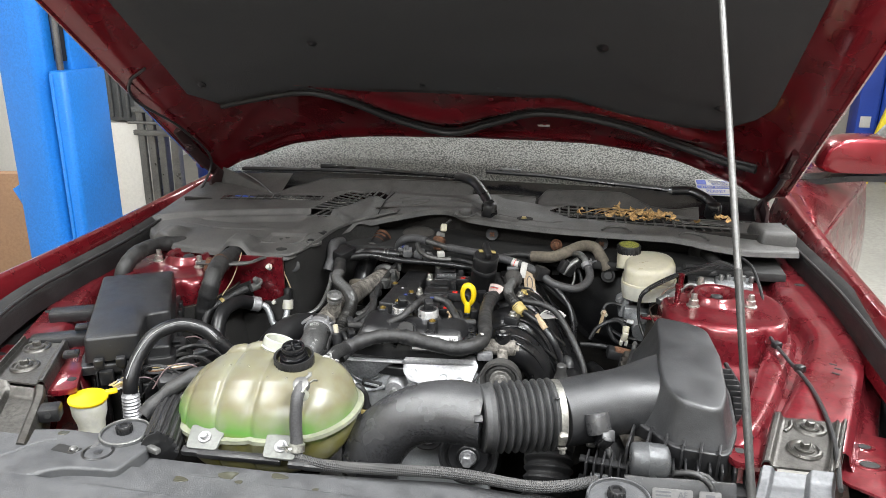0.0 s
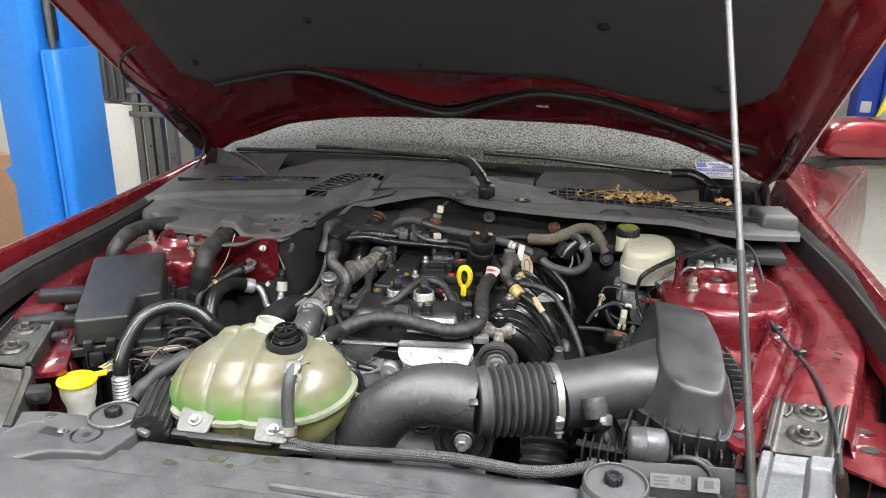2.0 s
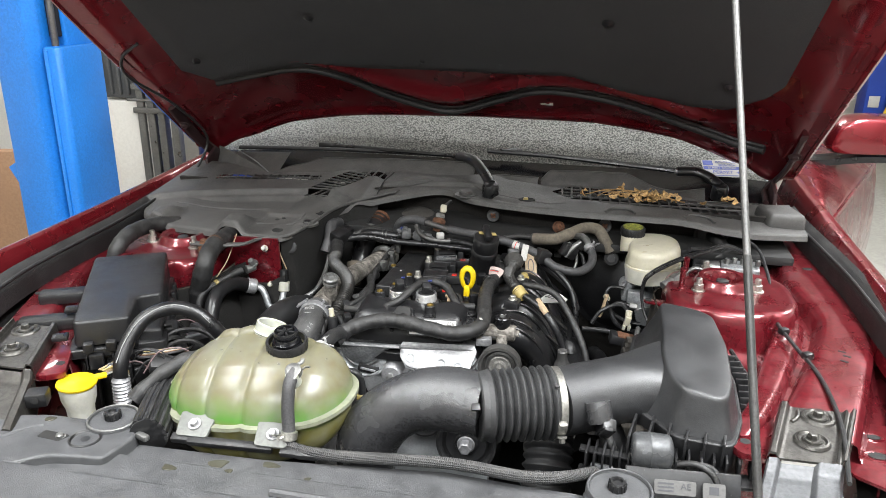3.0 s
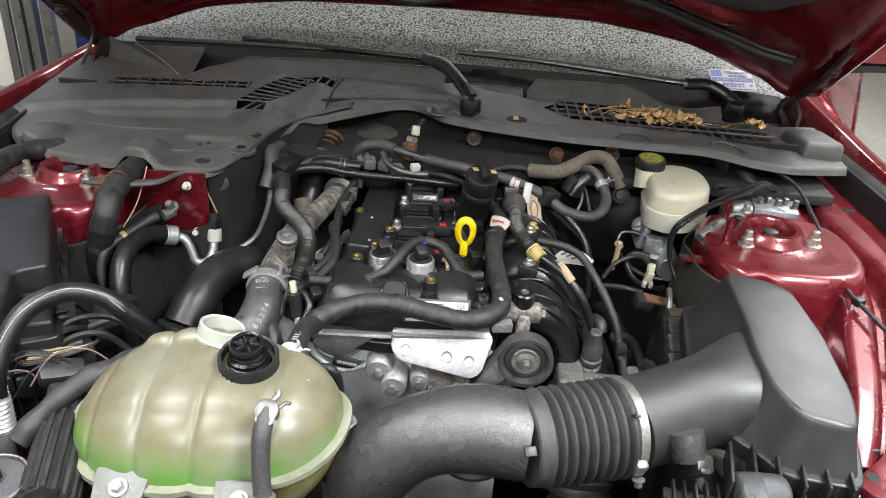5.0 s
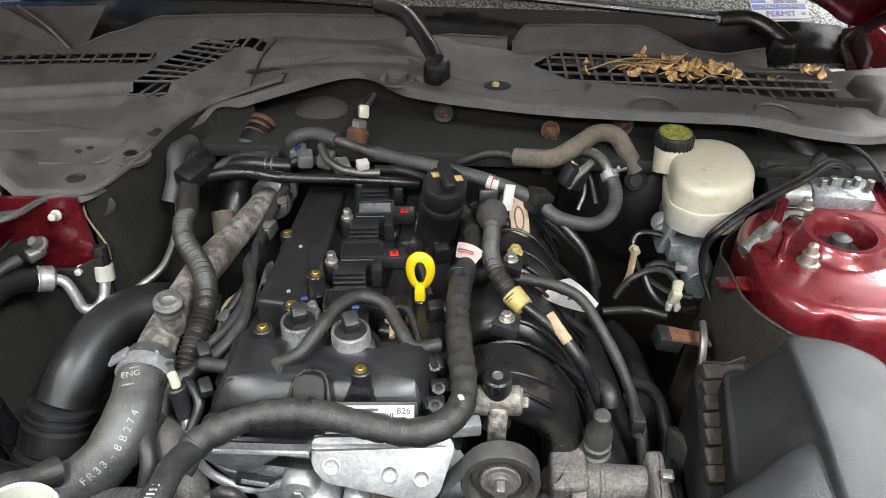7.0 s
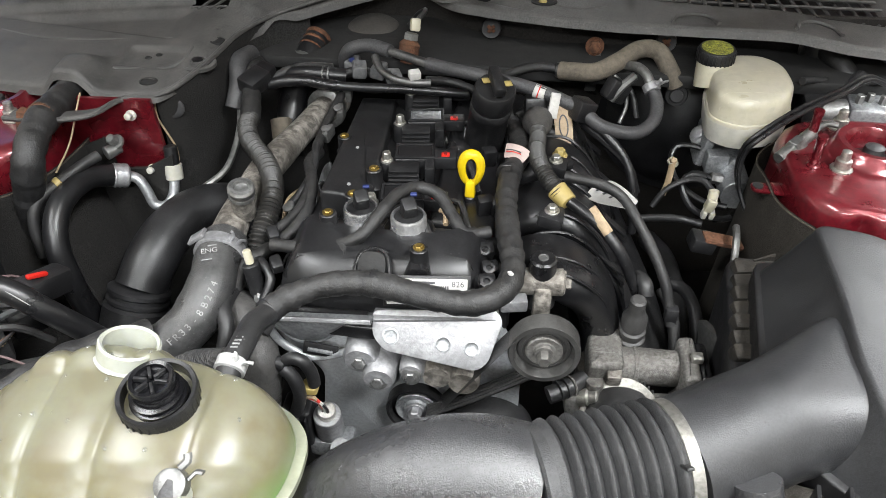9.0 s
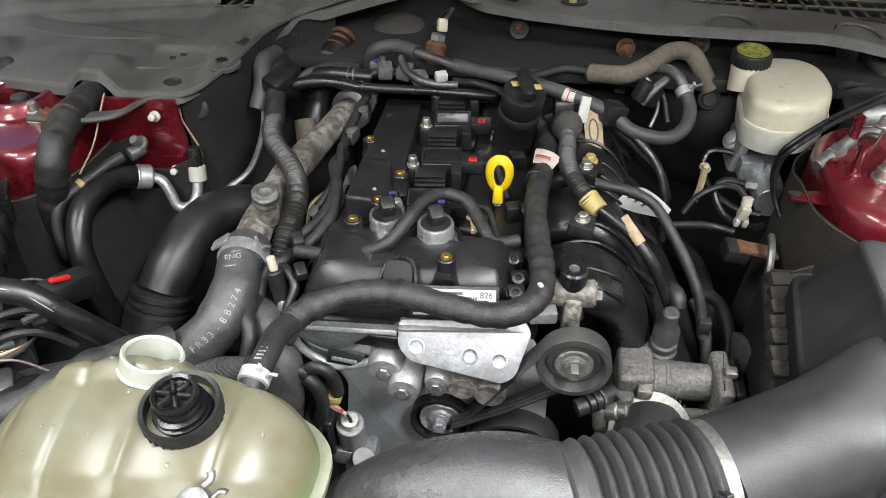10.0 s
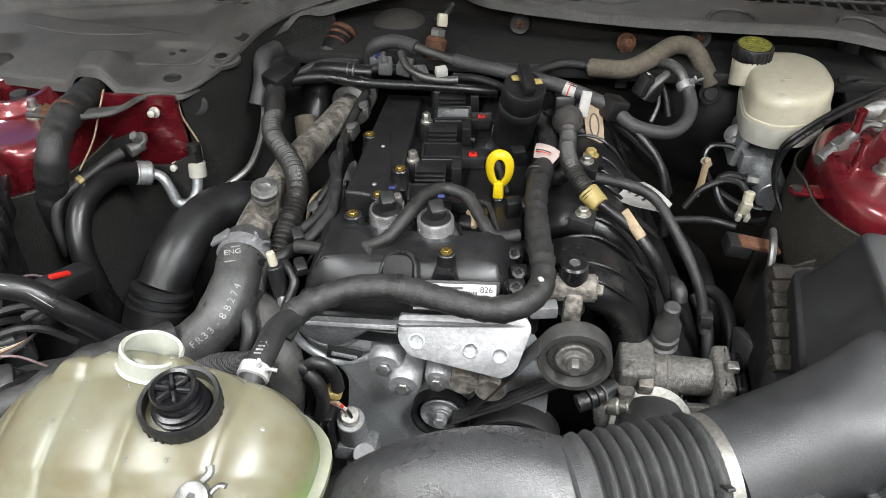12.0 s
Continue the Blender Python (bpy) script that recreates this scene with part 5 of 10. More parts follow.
# coolant reservoir
tank = thing("coolant_reservoir", (-0.15, 0.96, 0.80), "translucent yellow-green plastic coolant tank with an open neck", "coolant tank")
def tank_mat():
    m, nd, ln, p = nodes_of("coolant_tank_plastic")
    tc = nd.new("ShaderNodeTexCoord")
    sep = nd.new("ShaderNodeSeparateXYZ")
    ln.new(tc.outputs["Object"], sep.inputs[0])
    n = nd.new("ShaderNodeTexNoise")
    n.inputs["Scale"].default_value, n.inputs["Detail"].default_value = 18, 3
    ln.new(tc.outputs["Object"], n.inputs["Vector"])
    n2 = nd.new("ShaderNodeTexNoise")
    n2.inputs["Scale"].default_value, n2.inputs["Detail"].default_value = 26, 6
    ln.new(tc.outputs["Object"], n2.inputs["Vector"])
    a = nd.new("ShaderNodeMath")
    a.operation = "MULTIPLY_ADD"
    ln.new(n.outputs["Fac"], a.inputs[0])
    a.inputs[1].default_value = 0.03
    ln.new(sep.outputs["Z"], a.inputs[2])
    r = nd.new("ShaderNodeValToRGB")
    r.color_ramp.elements[0].position, r.color_ramp.elements[0].color = 0.0, (0.115, 0.10, 0.032, 1)
    r.color_ramp.elements[1].position, r.color_ramp.elements[1].color = 1.0, (0.132, 0.126, 0.086, 1)
    for pos, c in ((0.46, (0.125, 0.115, 0.035, 1)), (0.55, (0.070, 0.185, 0.030, 1)), (0.63, (0.118, 0.158, 0.060, 1)), (0.72, (0.120, 0.108, 0.058, 1)), (0.86, (0.118, 0.103, 0.062, 1))):
        e = r.color_ramp.elements.new(pos)
        e.color = c
    mr = nd.new("ShaderNodeMapRange")
    mr.inputs["From Min"].default_value, mr.inputs["From Max"].default_value = 0.0, 0.18
    ln.new(a.outputs[0], mr.inputs["Value"])
    ln.new(mr.outputs["Result"], r.inputs["Fac"])
    mx = nd.new("ShaderNodeMix")
    mx.data_type = "RGBA"
    k = nd.new("ShaderNodeMapRange")
    k.inputs["From Min"].default_value, k.inputs["From Max"].default_value, k.inputs["To Max"].default_value = 0.42, 0.68, 0.7
    ln.new(n2.outputs["Fac"], k.inputs["Value"])
    ln.new(k.outputs["Result"], mx.inputs["Factor"])
    ln.new(r.outputs["Color"], mx.inputs["A"])
    mx.inputs["B"].default_value = (0.170, 0.172, 0.128, 1)
    ln.new(mx.outputs["Result"], p.inputs["Base Color"])
    p.inputs["Roughness"].default_value = 0.34
    p.inputs["Subsurface Weight"].default_value = 0.25
    p.inputs["Subsurface Radius"].default_value = (0.02, 0.02, 0.006)
    b = nd.new("ShaderNodeBump")
    b.inputs["Strength"].default_value, b.inputs["Distance"].default_value = 0.12, 0.002
    ln.new(n2.outputs["Fac"], b.inputs["Height"])
    ln.new(b.outputs[0], p.inputs["Normal"])
    return m
TANK = tank_mat()
TABPL = surface("grey_tab_plastic", (0.125, 0.13, 0.12), 0.4, 0, 200, 20, 0.15, 0.2, (0.2, 0.19, 0.17), 0.1)
TX0, TX1, TYC, TZ = -0.290, -0.022, 0.950, 0.886
def tank_ring(t, up, n=44):
    """Half section of the tank at t from -1 to 1 along its length."""
    k = max(0.0, 1 - abs(t) ** 2.7) ** (1 / 2.3)
    seams = (-0.745, -0.357, 0.044, 0.54)
    groove = 1.0
    for q in seams:
        groove -= 0.030 * math.exp(-abs((t - q) / 0.030) ** 1.4)
    for q, w in ((-0.55, 0.19), (-0.157, 0.20), (0.29, 0.24), (0.74, 0.17)):
        groove += 0.022 * max(0.0, 1 - ((t - q) / w) ** 2)
    ry, rz = 0.088 * k * groove, (0.067 if up else 0.092) * (k ** (1.22 if up else 0.9)) * groove
    x = (TX0 + TX1) / 2 + (TX1 - TX0) / 2 * t
    out = []
    for i in range(n + 1):
        a = math.pi * i / n
        c, s = math.cos(a), math.sin(a)
        e = 0.78
        yy = ry * abs(c) ** e * (1 if c > 0 else -(0.72 - 0.10 * ramp01((t + 0.2) / 0.8)))
        zz = rz * abs(s) ** e * (1 if up else -1)
        if up:
            zz += 0.0035 * min(1, max(0, (s - 0.80) / 0.03)) * k
            zz += 0.009 * k * ramp01((i / n - 0.56) / 0.07) * ramp01((t + 0.62) / 0.10) * ramp01((0.24 - t) / 0.10)
        lean = 0.012 * zz / 0.09 if up else 0
        out.append((x, TYC - yy + lean + 0.06 * t * 0.14, TZ + zz + 0.012 * (yy / -0.09) + 0.006 * t))
    return out
for up in (True, False):
    g = Geo()
    ts = [math.sin((i / 180 - 0.5) * math.pi) * 0.999 for i in range(181)]
    rings = [tank_ring(t, up) for t in ts]
    g.loft(rings)
    part("tank_top" if up else "tank_bottom", g, TANK, tank, "" if up else "amber lower tank shell", sharp=60)
FLANGEPL = surface("clouded_flange_plastic", (0.22, 0.23, 0.17), 0.35, 0, 90, 12, 0.15, 0.2, (0.16, 0.15, 0.1), 0.05, sub=0.2)
fl = Geo()
outer = []
for ring_t in [math.sin((i / 60 - 0.5) * math.pi) * 0.999 for i in range(61)]:
    outer.append(tank_ring(ring_t, True))
front_line = [r[0] for r in outer] + [r[-1] for r in reversed(outer)]
cxx, cyy = (TX0 + TX1) / 2, TYC
big, small = [], []
for p in front_line:
    d = Vector((p[0] - cxx, (p[1] - cyy) * 1.5, 0))
    d = d.normalized() if d.length > 0 else d
    big.append(Vector(p) + Vector((d.x * 0.009, d.y * 0.009, 0)))
    small.append(Vector(p) - Vector((d.x * 0.004, d.y * 0.004, 0)))
fl.loft([[p + Vector((0, 0, -0.003)) for p in small], [p + Vector((0, 0, -0.003)) for p in big], [p + Vector((0, 0, 0.003)) for p in big], [p + Vector((0, 0, 0.003)) for p in small]], False)
part("seam_flange", fl, FLANGEPL, tank, "pale weld seam flange")
for x in (-0.212, -0.098):
    g = Geo().prism(rounded([(-0.022, -0.016), (0.022, -0.016), (0.026, 0.02), (-0.026, 0.02)], 0.005), 0.005, pose(x, 0.852, 0.872, 28, 0, 2), 0.002)
    br = part("mount_tab", g, TABPL, tank, "pale plastic mounting tab")
    part("tab_bolt", Geo().hexbolt((x, 0.851, 0.8775), (0, -0.42, 0.9), 0.0058, 0.006, 1.6), ALU, br, "bright flange bolt")
DROPLET, dn, dl, dp = nodes_of("water_droplet")
dp.inputs["Base Color"].default_value = (0.9, 0.92, 0.85, 1)
dp.inputs["Roughness"].default_value, dp.inputs["IOR"].default_value, dp.inputs["Transmission Weight"].default_value = 0.02, 1.33, 0.9
drops = random.Random(3)
for k in range(22):
    t = drops.uniform(-0.6, 0.75)
    ringd = tank_ring(t, True)
    q = Vector(ringd[drops.randint(16, 32)])
    r = drops.uniform(0.0009, 0.0024)
    part("water_drop", Geo().lathe(q - Vector((0, 0, 0.0004)), (0, -0.1, 1), [(r, 0), (r * 0.92, r * 0.35), (r * 0.5, r * 0.6), (r * 0.1, r * 0.66)], 10), DROPLET, tank, "clear water drop")
NX, NY, NZ = -0.153, 0.998, 0.943
g = Geo().lathe((NX - 0.011, NY - 0.008, NZ - 0.008), (0.24, 0.24, 0.94), [(0.0295, -0.012), (0.0295, 0.004), (0.0240, 0.006), (0.0240, 0.010), (0.0258, 0.012), (0.0240, 0.014), (0.0240, 0.018), (0.0258, 0.020), (0.0240, 0.022), (0.0238, 0.034), (0.0222, 0.0355), (0.0200, 0.034), (0.0192, 0.012), (0.012, 0.006)], 40)
part("filler_neck", g, NECKPL, tank, "open pale threaded filler neck")
CX, CY, CZ = -0.116, 0.957, 0.947
cup = Geo().lathe((CX, CY, CZ), (0, -0.12, 1), [(0.0255, 0), (0.0290, 0.003), (0.0300, 0.018), (0.0290, 0.020), (0.0262, 0.019), (0.0255, 0.006), (0.024, 0.005), (0.018, 0.005), (0.004, 0.005)], 40)
cap = part("cap", cup, BLACK, tank, "black screw cap lying upside down")
WETB = surface("wet_black_plastic", (0.008, 0.008, 0.009), 0.14, 0, 300, 40, 0.3, bump=0.1)
st = Geo()
for r, z in ((0.0225, 0.008), (0.0212, 0.013), (0.0200, 0.018)):
    st.lathe((CX, CY - 0.12 * z, CZ + z), (0, -0.12, 1), [(r - 0.0035, -0.0025), (r, -0.0012), (r, 0.0008), (r - 0.0035, 0.0022)], 32)
st.lathe((CX, CY, CZ + 0.004), (0, -0.12, 1), [(0.0190, 0), (0.0170, 0.018), (0.0160, 0.020), (0.0168, 0.022), (0.0170, 0.029), (0.0158, 0.031), (0.0132, 0.030), (0.0128, 0.026), (0.004, 0.025)], 32)
part("cap_insert", st, WETB, cap, "glossy black sealing plug")
for k in range(6):
    a = k * math.pi / 3
    part("cap_spoke", Geo().box((CX + 0.008 * math.cos(a), CY - 0.004 + 0.008 * math.sin(a), CZ + 0.0325), (0.010, 0.0024, 0.004), 0.0006, (7, 0, math.degrees(a))), BLACK, cap)
for k in range(30):
    a = 2 * math.pi * k / 30
    part("cap_rib", Geo().box((CX + 0.0294 * math.cos(a), CY - 0.0015 + 0.0294 * math.sin(a), CZ + 0.010), (0.0010, 0.0022, 0.010), 0.0003, (7, 0, math.degrees(a))), BLACK, cap)
part("hose_nipple", Geo().cyl((-0.078, 0.89, 0.937), (-0.078, 0.878, 0.957), 0.009), NECKPL, tank)

# tank outlet hose, down the front and along the cover
oh = thing("tank_hose", (-0.077, 0.87, 0.86), "grey rubber hose that runs into a braided sleeve", "hose")
part("hose_upper", Geo().tube([(-0.078, 0.889, 0.955), (-0.079, 0.872, 0.945), (-0.079, 0.862, 0.915), (-0.077, 0.856, 0.885), (-0.075, 0.851, 0.872)], 0.0088, 14), HOSEG, oh)
def spring_clamp(parent, c, axis, r, mat=ALU, w=0.012):
    """A sprung hose clamp with two pinched ears."""
    a = Vector(axis).normalized()
    c = Vector(c)
    cl = part("hose_clamp", ringed(c - a * w / 2, c + a * w / 2, r, 0.0018, w), mat, parent, "bright spring hose clamp")
    s = a.orthogonal().normalized()
    if s.z < 0:
        s = -s
    b = a.cross(s)
    g = Geo()
    for k in (-1, 1):
        p = c + s * (r + 0.004) + b * 0.005 * k
        g.tube([p - s * 0.003, p + s * 0.004, p + s * 0.007 + b * 0.004 * k], 0.003, 6, 0.003, 0.5)
    part("clamp_ear", g, mat, cl)
spring_clamp(oh, (-0.078, 0.886, 0.956), (0, -0.5, 0.8), 0.0092, GALV)
spring_clamp(oh, (-0.0755, 0.853, 0.878), (0, 0.3, 1), 0.0092, STEEL)
def braid(name, color, scale=900):
    m = surface(name, color, 0.6, 0, 300, 12, 0.25, 0.3, (0.2, 0.19, 0.18), 0.2)
    nd, ln = m.node_tree.nodes, m.node_tree.links
    tc = nd.new("ShaderNodeTexCoord")
    ws = []
    for d in ("X", "Z"):
        w = nd.new("ShaderNodeTexWave")
        w.bands_direction = d
        w.inputs["Scale"].default_value, w.inputs["Distortion"].default_value = scale / 8, 2.0
        ln.new(tc.outputs["Object"], w.inputs["Vector"])
        ws.append(w)
    mx = nd.new("ShaderNodeMath")
    mx.operation = "MAXIMUM"
    ln.new(ws[0].outputs["Fac"], mx.inputs[0])
    ln.new(ws[1].outputs["Fac"], mx.inputs[1])
    b = nd.new("ShaderNodeBump")
    b.inputs["Strength"].default_value, b.inputs["Distance"].default_value = 0.8, 0.002
    ln.new(mx.outputs[0], b.inputs["Height"])
    ln.new(b.outputs[0], nd["Principled BSDF"].inputs["Normal"])
    return m
BRAID = braid("braided_sleeve", (0.028, 0.028, 0.029))
BRAIDG = braid("worn_braided_sleeve", (0.035, 0.034, 0.033), 700)
BACKLINE = [(-0.338, 0.965, 0.862), (-0.321, 0.994, 0.868), (-0.306, 1.021, 0.870), (-0.285, 1.053, 0.870), (-0.259, 1.078, 0.866), (-0.232, 1.090, 0.858), (-0.20, 1.096, 0.842)]
part("braided_sleeve", Geo().tube([(-0.0755, 0.853, 0.878), (-0.072, 0.848, 0.866), (-0.05, 0.842, 0.864), (0.006, 0.838, 0.867), (0.143, 0.846, 0.872), (0.24, 0.842, 0.870), (0.29, 0.855, 0.868), (0.33, 0.90, 0.85)], 0.0078, 12), BRAID, oh, "braided black sleeve")

# washer filler
wf = thing("washer_filler", (-0.452, 0.93, 0.70), "milky white washer filler neck with a yellow cap", "washer filler")
g = Geo().lathe((-0.449, 0.925, 0.70), (0, 0, 1), [(0.018, 0), (0.019, 0.06), (0.0215, 0.09), (0.0195, 0.112), (0.0205, 0.13), (0.0255, 0.146), (0.0265, 0.160), (0.0265, 0.168)], 26)
part("neck", g, MILKY, wf)
wcap = part("cap", Geo().lathe((-0.449, 0.925, 0.867), (0.03, 0.02, 1), [(0.024, 0), (0.0285, 0.001), (0.0295, 0.004), (0.0285, 0.0065), (0.022, 0.0075), (0.020, 0.0085), (0.006, 0.009)], 40), YELLOW, wf, "bright yellow snap cap")
part("cap_tab", Geo().box((-0.425, 0.950, 0.872), (0.018, 0.012, 0.006), 0.002, (0, 0, 40)), YELLOW, wcap)

TAGW = surface("pale_wire", (0.16, 0.11, 0.11), 0.5, 0, 200, 30, 0.2, bump=0.02)
# fuse box
FM = pose(-0.519, 1.163, 0, 0, 0, 28)
fuse = thing("fuse_box", (-0.532, 1.165, 0.78), "matte black plastic fuse box with a stepped lid", "fuse box")
lidp = rounded([(-0.062, -0.162), (0.028, -0.16), (0.032, -0.075), (0.074, -0.07), (0.072, 0.155), (-0.066, 0.155)], 0.012)
part("lid", moulded(lidp, 0.892, 0.934, 0.005, 0.002, 0.0015, m=FM), BLACK, fuse)
part("lid_step", moulded(rounded([(0.034, -0.155), (0.072, -0.155), (0.074, -0.072), (0.034, -0.078)], 0.006), 0.86, 0.905, 0.005, 0.001, m=FM), BLACK, fuse)
part("lid_flange", moulded(rounded([(-0.073, -0.166), (0.078, -0.162), (0.08, 0.162), (-0.072, 0.162)], 0.012), 0.872, 0.887, 0.003, m=FM), BLACK, fuse)
part("base", moulded(rounded([(-0.06, -0.15), (0.066, -0.15), (0.066, 0.15), (-0.06, 0.15)], 0.012), 0.74, 0.873, 0.004, m=FM), BLACK, fuse)
for k in range(6):
    p = FM @ Vector((-0.045 + k * 0.02, -0.168, 0.865))
    part("lid_rib", Geo().box(p, (0.003, 0.008, 0.024), 0.001, (0, 0, 27)), BLACK, fuse)
for k in (-0.03, 0.03):
    part("latch", Geo().box(FM @ Vector((k, -0.172, 0.868)), (0.022, 0.010, 0.026), 0.003, (0, 0, 27)), GLOSSB, fuse)
for q, w in (((-0.105, 0.035, 0.905), 0.08), ((-0.11, -0.065, 0.898), 0.10)):
    part("side_arm", Geo().box(FM @ Vector(q), (w, 0.035, 0.022), 0.005, (0, 0, 27)), BLACK, fuse)
for k in range(4):
    p = FM @ Vector((0.082, -0.05 + 0.04 * k, 0.88))
    part("side_clip", Geo().box(p, (0.008, 0.018, 0.03), 0.002, (0, 0, 27)), BLACK, fuse)

# lid details, latches and a lower connector bank
for k in range(3):
    part("lid_hook", Geo().box(FM @ Vector((-0.04 + 0.034 * k, -0.168, 0.892)), (0.016, 0.012, 0.018), 0.003, (10, 0, 28)), BLACK, fuse)
for k in range(7):
    part("base_rib", Geo().box(FM @ Vector((-0.052 + 0.018 * k, -0.154, 0.815)), (0.004, 0.010, 0.09), 0.001, (0, 0, 28)), BLACK, fuse)
for q in ((-0.075, -0.062, 0.917), (-0.082, -0.15, 0.907)):
    part("arm_socket", Geo().box(FM @ Vector(q), (0.024, 0.020, 0.008), 0.002, (0, 0, 28)), GLOSSB, fuse)
    part("arm_hole", Geo().box(FM @ (Vector(q) + Vector((0, -0.003, 0.003))), (0.012, 0.010, 0.004), 0.001, (0, 0, 28)), DARK, fuse, "dark slot")
pb = thing("plug_bank", (-0.41, 1.02, 0.78), "black plug block with grey levers under the fuse box", "connector")
for k, (x, y, z, a) in enumerate(((-0.435, 1.015, 0.845, 28), (-0.405, 1.035, 0.838, 28), (-0.375, 1.085, 0.845, 40), (-0.40, 1.105, 0.875, 30), (-0.36, 1.125, 0.85, 50))):
    b = part("plug", Geo().box((x, y, z), (0.034, 0.030, 0.034), 0.004, (12, 0, a)), (BLACK, GLOSSB, RUBBER)[k % 3], pb)
    part("plug_lever", Geo().box((x, y - 0.012, z + 0.018), (0.026, 0.006, 0.005), 0.001, (12, 0, a)), (CASE, BLACK)[k % 2], b)
rngw = random.Random(11)
for k in range(12):
    x, y = -0.45 + 0.10 * rngw.random(), 0.99 + 0.10 * rngw.random()
    a, l = rngw.uniform(0.1, 1.1), rngw.uniform(0.06, 0.11)
    z = 0.855 + 0.03 * rngw.random()
    part("wire", Geo().tube([(x, y, z - 0.03), (x + 0.3 * l * math.cos(a), y + 0.3 * l * math.sin(a), z + 0.004), (x + 0.7 * l * math.cos(a), y + 0.7 * l * math.sin(a), z + 0.002), (x + l * math.cos(a), y + l * math.sin(a), z - 0.03)], 0.0013 if k % 3 else 0.0040, 6), (TAPE, TAGW, RUBBER)[k % 3], pb)

# ---- air intake ----
duct = thing("intake_duct", (0.1, 0.95, 0.70), "smooth black intake elbow joined to a ribbed rubber bellows", "intake duct")
ELBOW = [(0.172, 0.953, 0.897), (0.12, 0.958, 0.898), (0.07, 0.955, 0.888), (0.03, 0.952, 0.860), (0.003, 0.954, 0.815), (-0.005, 0.968, 0.75), (-0.005, 0.99, 0.68)]
part("elbow", Geo().tube(ELBOW,
                         lambda s, l: 0.0445 + 0.0015 * math.sin(s * 40), 32, 0.006), DUCT, duct, "satin black elbow")
A0, A1 = Vector((0.168, 0.951, 0.897)), Vector((0.271, 0.986, 0.896))
ax = (A1 - A0).normalized()
part("elbow_collar", Geo().lathe(A0 - ax * 0.004, ax, [(0.046, 0), (0.0485, 0.002), (0.0485, 0.010), (0.046, 0.013)], 36), BELLOW, duct)
prof = []
NB = 8
for i in range(NB * 8 + 1):
    t = i / (NB * 8)
    prof.append((0.0425 + 0.0085 * (0.5 + 0.5 * math.cos(2 * math.pi * t * NB)) ** 0.7 + 0.002 * t, 0.012 + 0.086 * t))
part("bellows", Geo().lathe(A0, ax, [(0.046, 0.0)] + prof + [(0.048, 0.104)], 44), BELLOW, duct, "ribbed rubber bellows")
cl = part("band_clamp", Geo().lathe(A0 + ax * 0.102, ax, [(0.0488, 0), (0.0503, 0.0008), (0.0503, 0.0102), (0.0488, 0.011)], 44), CLAMPM, duct, "bright worm-drive band clamp")
cb = A0 + ax * 0.108
part("clamp_screw", Geo().box(cb + Vector((0.012, -0.047, -0.010)), (0.014, 0.013, 0.022), 0.004, (20, 0, 18)), CLAMPM, cl)
part("clamp_screw_head", Geo().hexbolt(cb + Vector((0.013, -0.051, -0.022)), (0.1, -0.3, -0.9), 0.0045, 0.007), CLAMPM, cl)
part("clamp_slot", Geo().box(cb + Vector((0.0, -0.030, 0.0405)), (0.006, 0.022, 0.003), 0.001, (-38, 0, 18)), RUBBER, cl)
part("lock_tab", Geo().box((0.168, 0.906, 0.922), (0.012, 0.010, 0.004), 0.001, (35, 0, 15)), GLOSSB, duct)

box = thing("air_filter_box", (0.45, 1.08, 0.70), "dusty black plastic air filter box with a broad snout", "air filter box")
LID_FOOT = rounded([(0.392, 1.247), (0.372, 1.12), (0.366, 1.05), (0.392, 1.0), (0.412, 0.98), (0.430, 0.953), (0.502, 0.944), (0.522, 1.01), (0.529, 1.12), (0.516, 1.226), (0.478, 1.247)], 0.016, 6)
LID_TOP = rounded([(0.420, 1.233), (0.419, 1.12), (0.414, 1.06), (0.417, 1.012), (0.424, 0.990), (0.438, 0.967), (0.493, 0.957), (0.508, 1.01), (0.514, 1.12), (0.504, 1.213), (0.476, 1.229)], 0.018, 6)
def lid_z(x, y):
    return 0.962 - 0.10 * max(0, x - 0.42) - 0.05 * max(0, 1.2 - y)
def lid_ring(k, shrink, dz):
    """Between the lid's foot (k = 0) and its shoulder (k = 1); shrink draws the ring in over the top."""
    ring = []
    for (xa, ya), (xb, yb) in zip(LID_FOOT, LID_TOP):
        x, y = xa + (xb - xa) * k, ya + (yb - ya) * k
        x, y = 0.464 + (x - 0.464) * shrink, 1.095 + (y - 1.095) * (1 - (1 - shrink) * 0.5)
        ring.append((x, y, 0.887 + (lid_z(x, y) + dz - 0.887) * (k if k < 0.9 else 1)))
    return ring
part("lid", Geo().loft([lid_ring(0, 1, 0), lid_ring(0.5, 1, -0.014), lid_ring(0.97, 1, -0.012), lid_ring(1, 0.99, -0.0065), lid_ring(1, 0.965, -0.0025), lid_ring(1, 0.93, -0.0005), lid_ring(1, 0.88, 0.0), lid_ring(1, 0.6, 0.0), lid_ring(1, 0.2, 0.0)]), BOXPL, box, sharp=60)
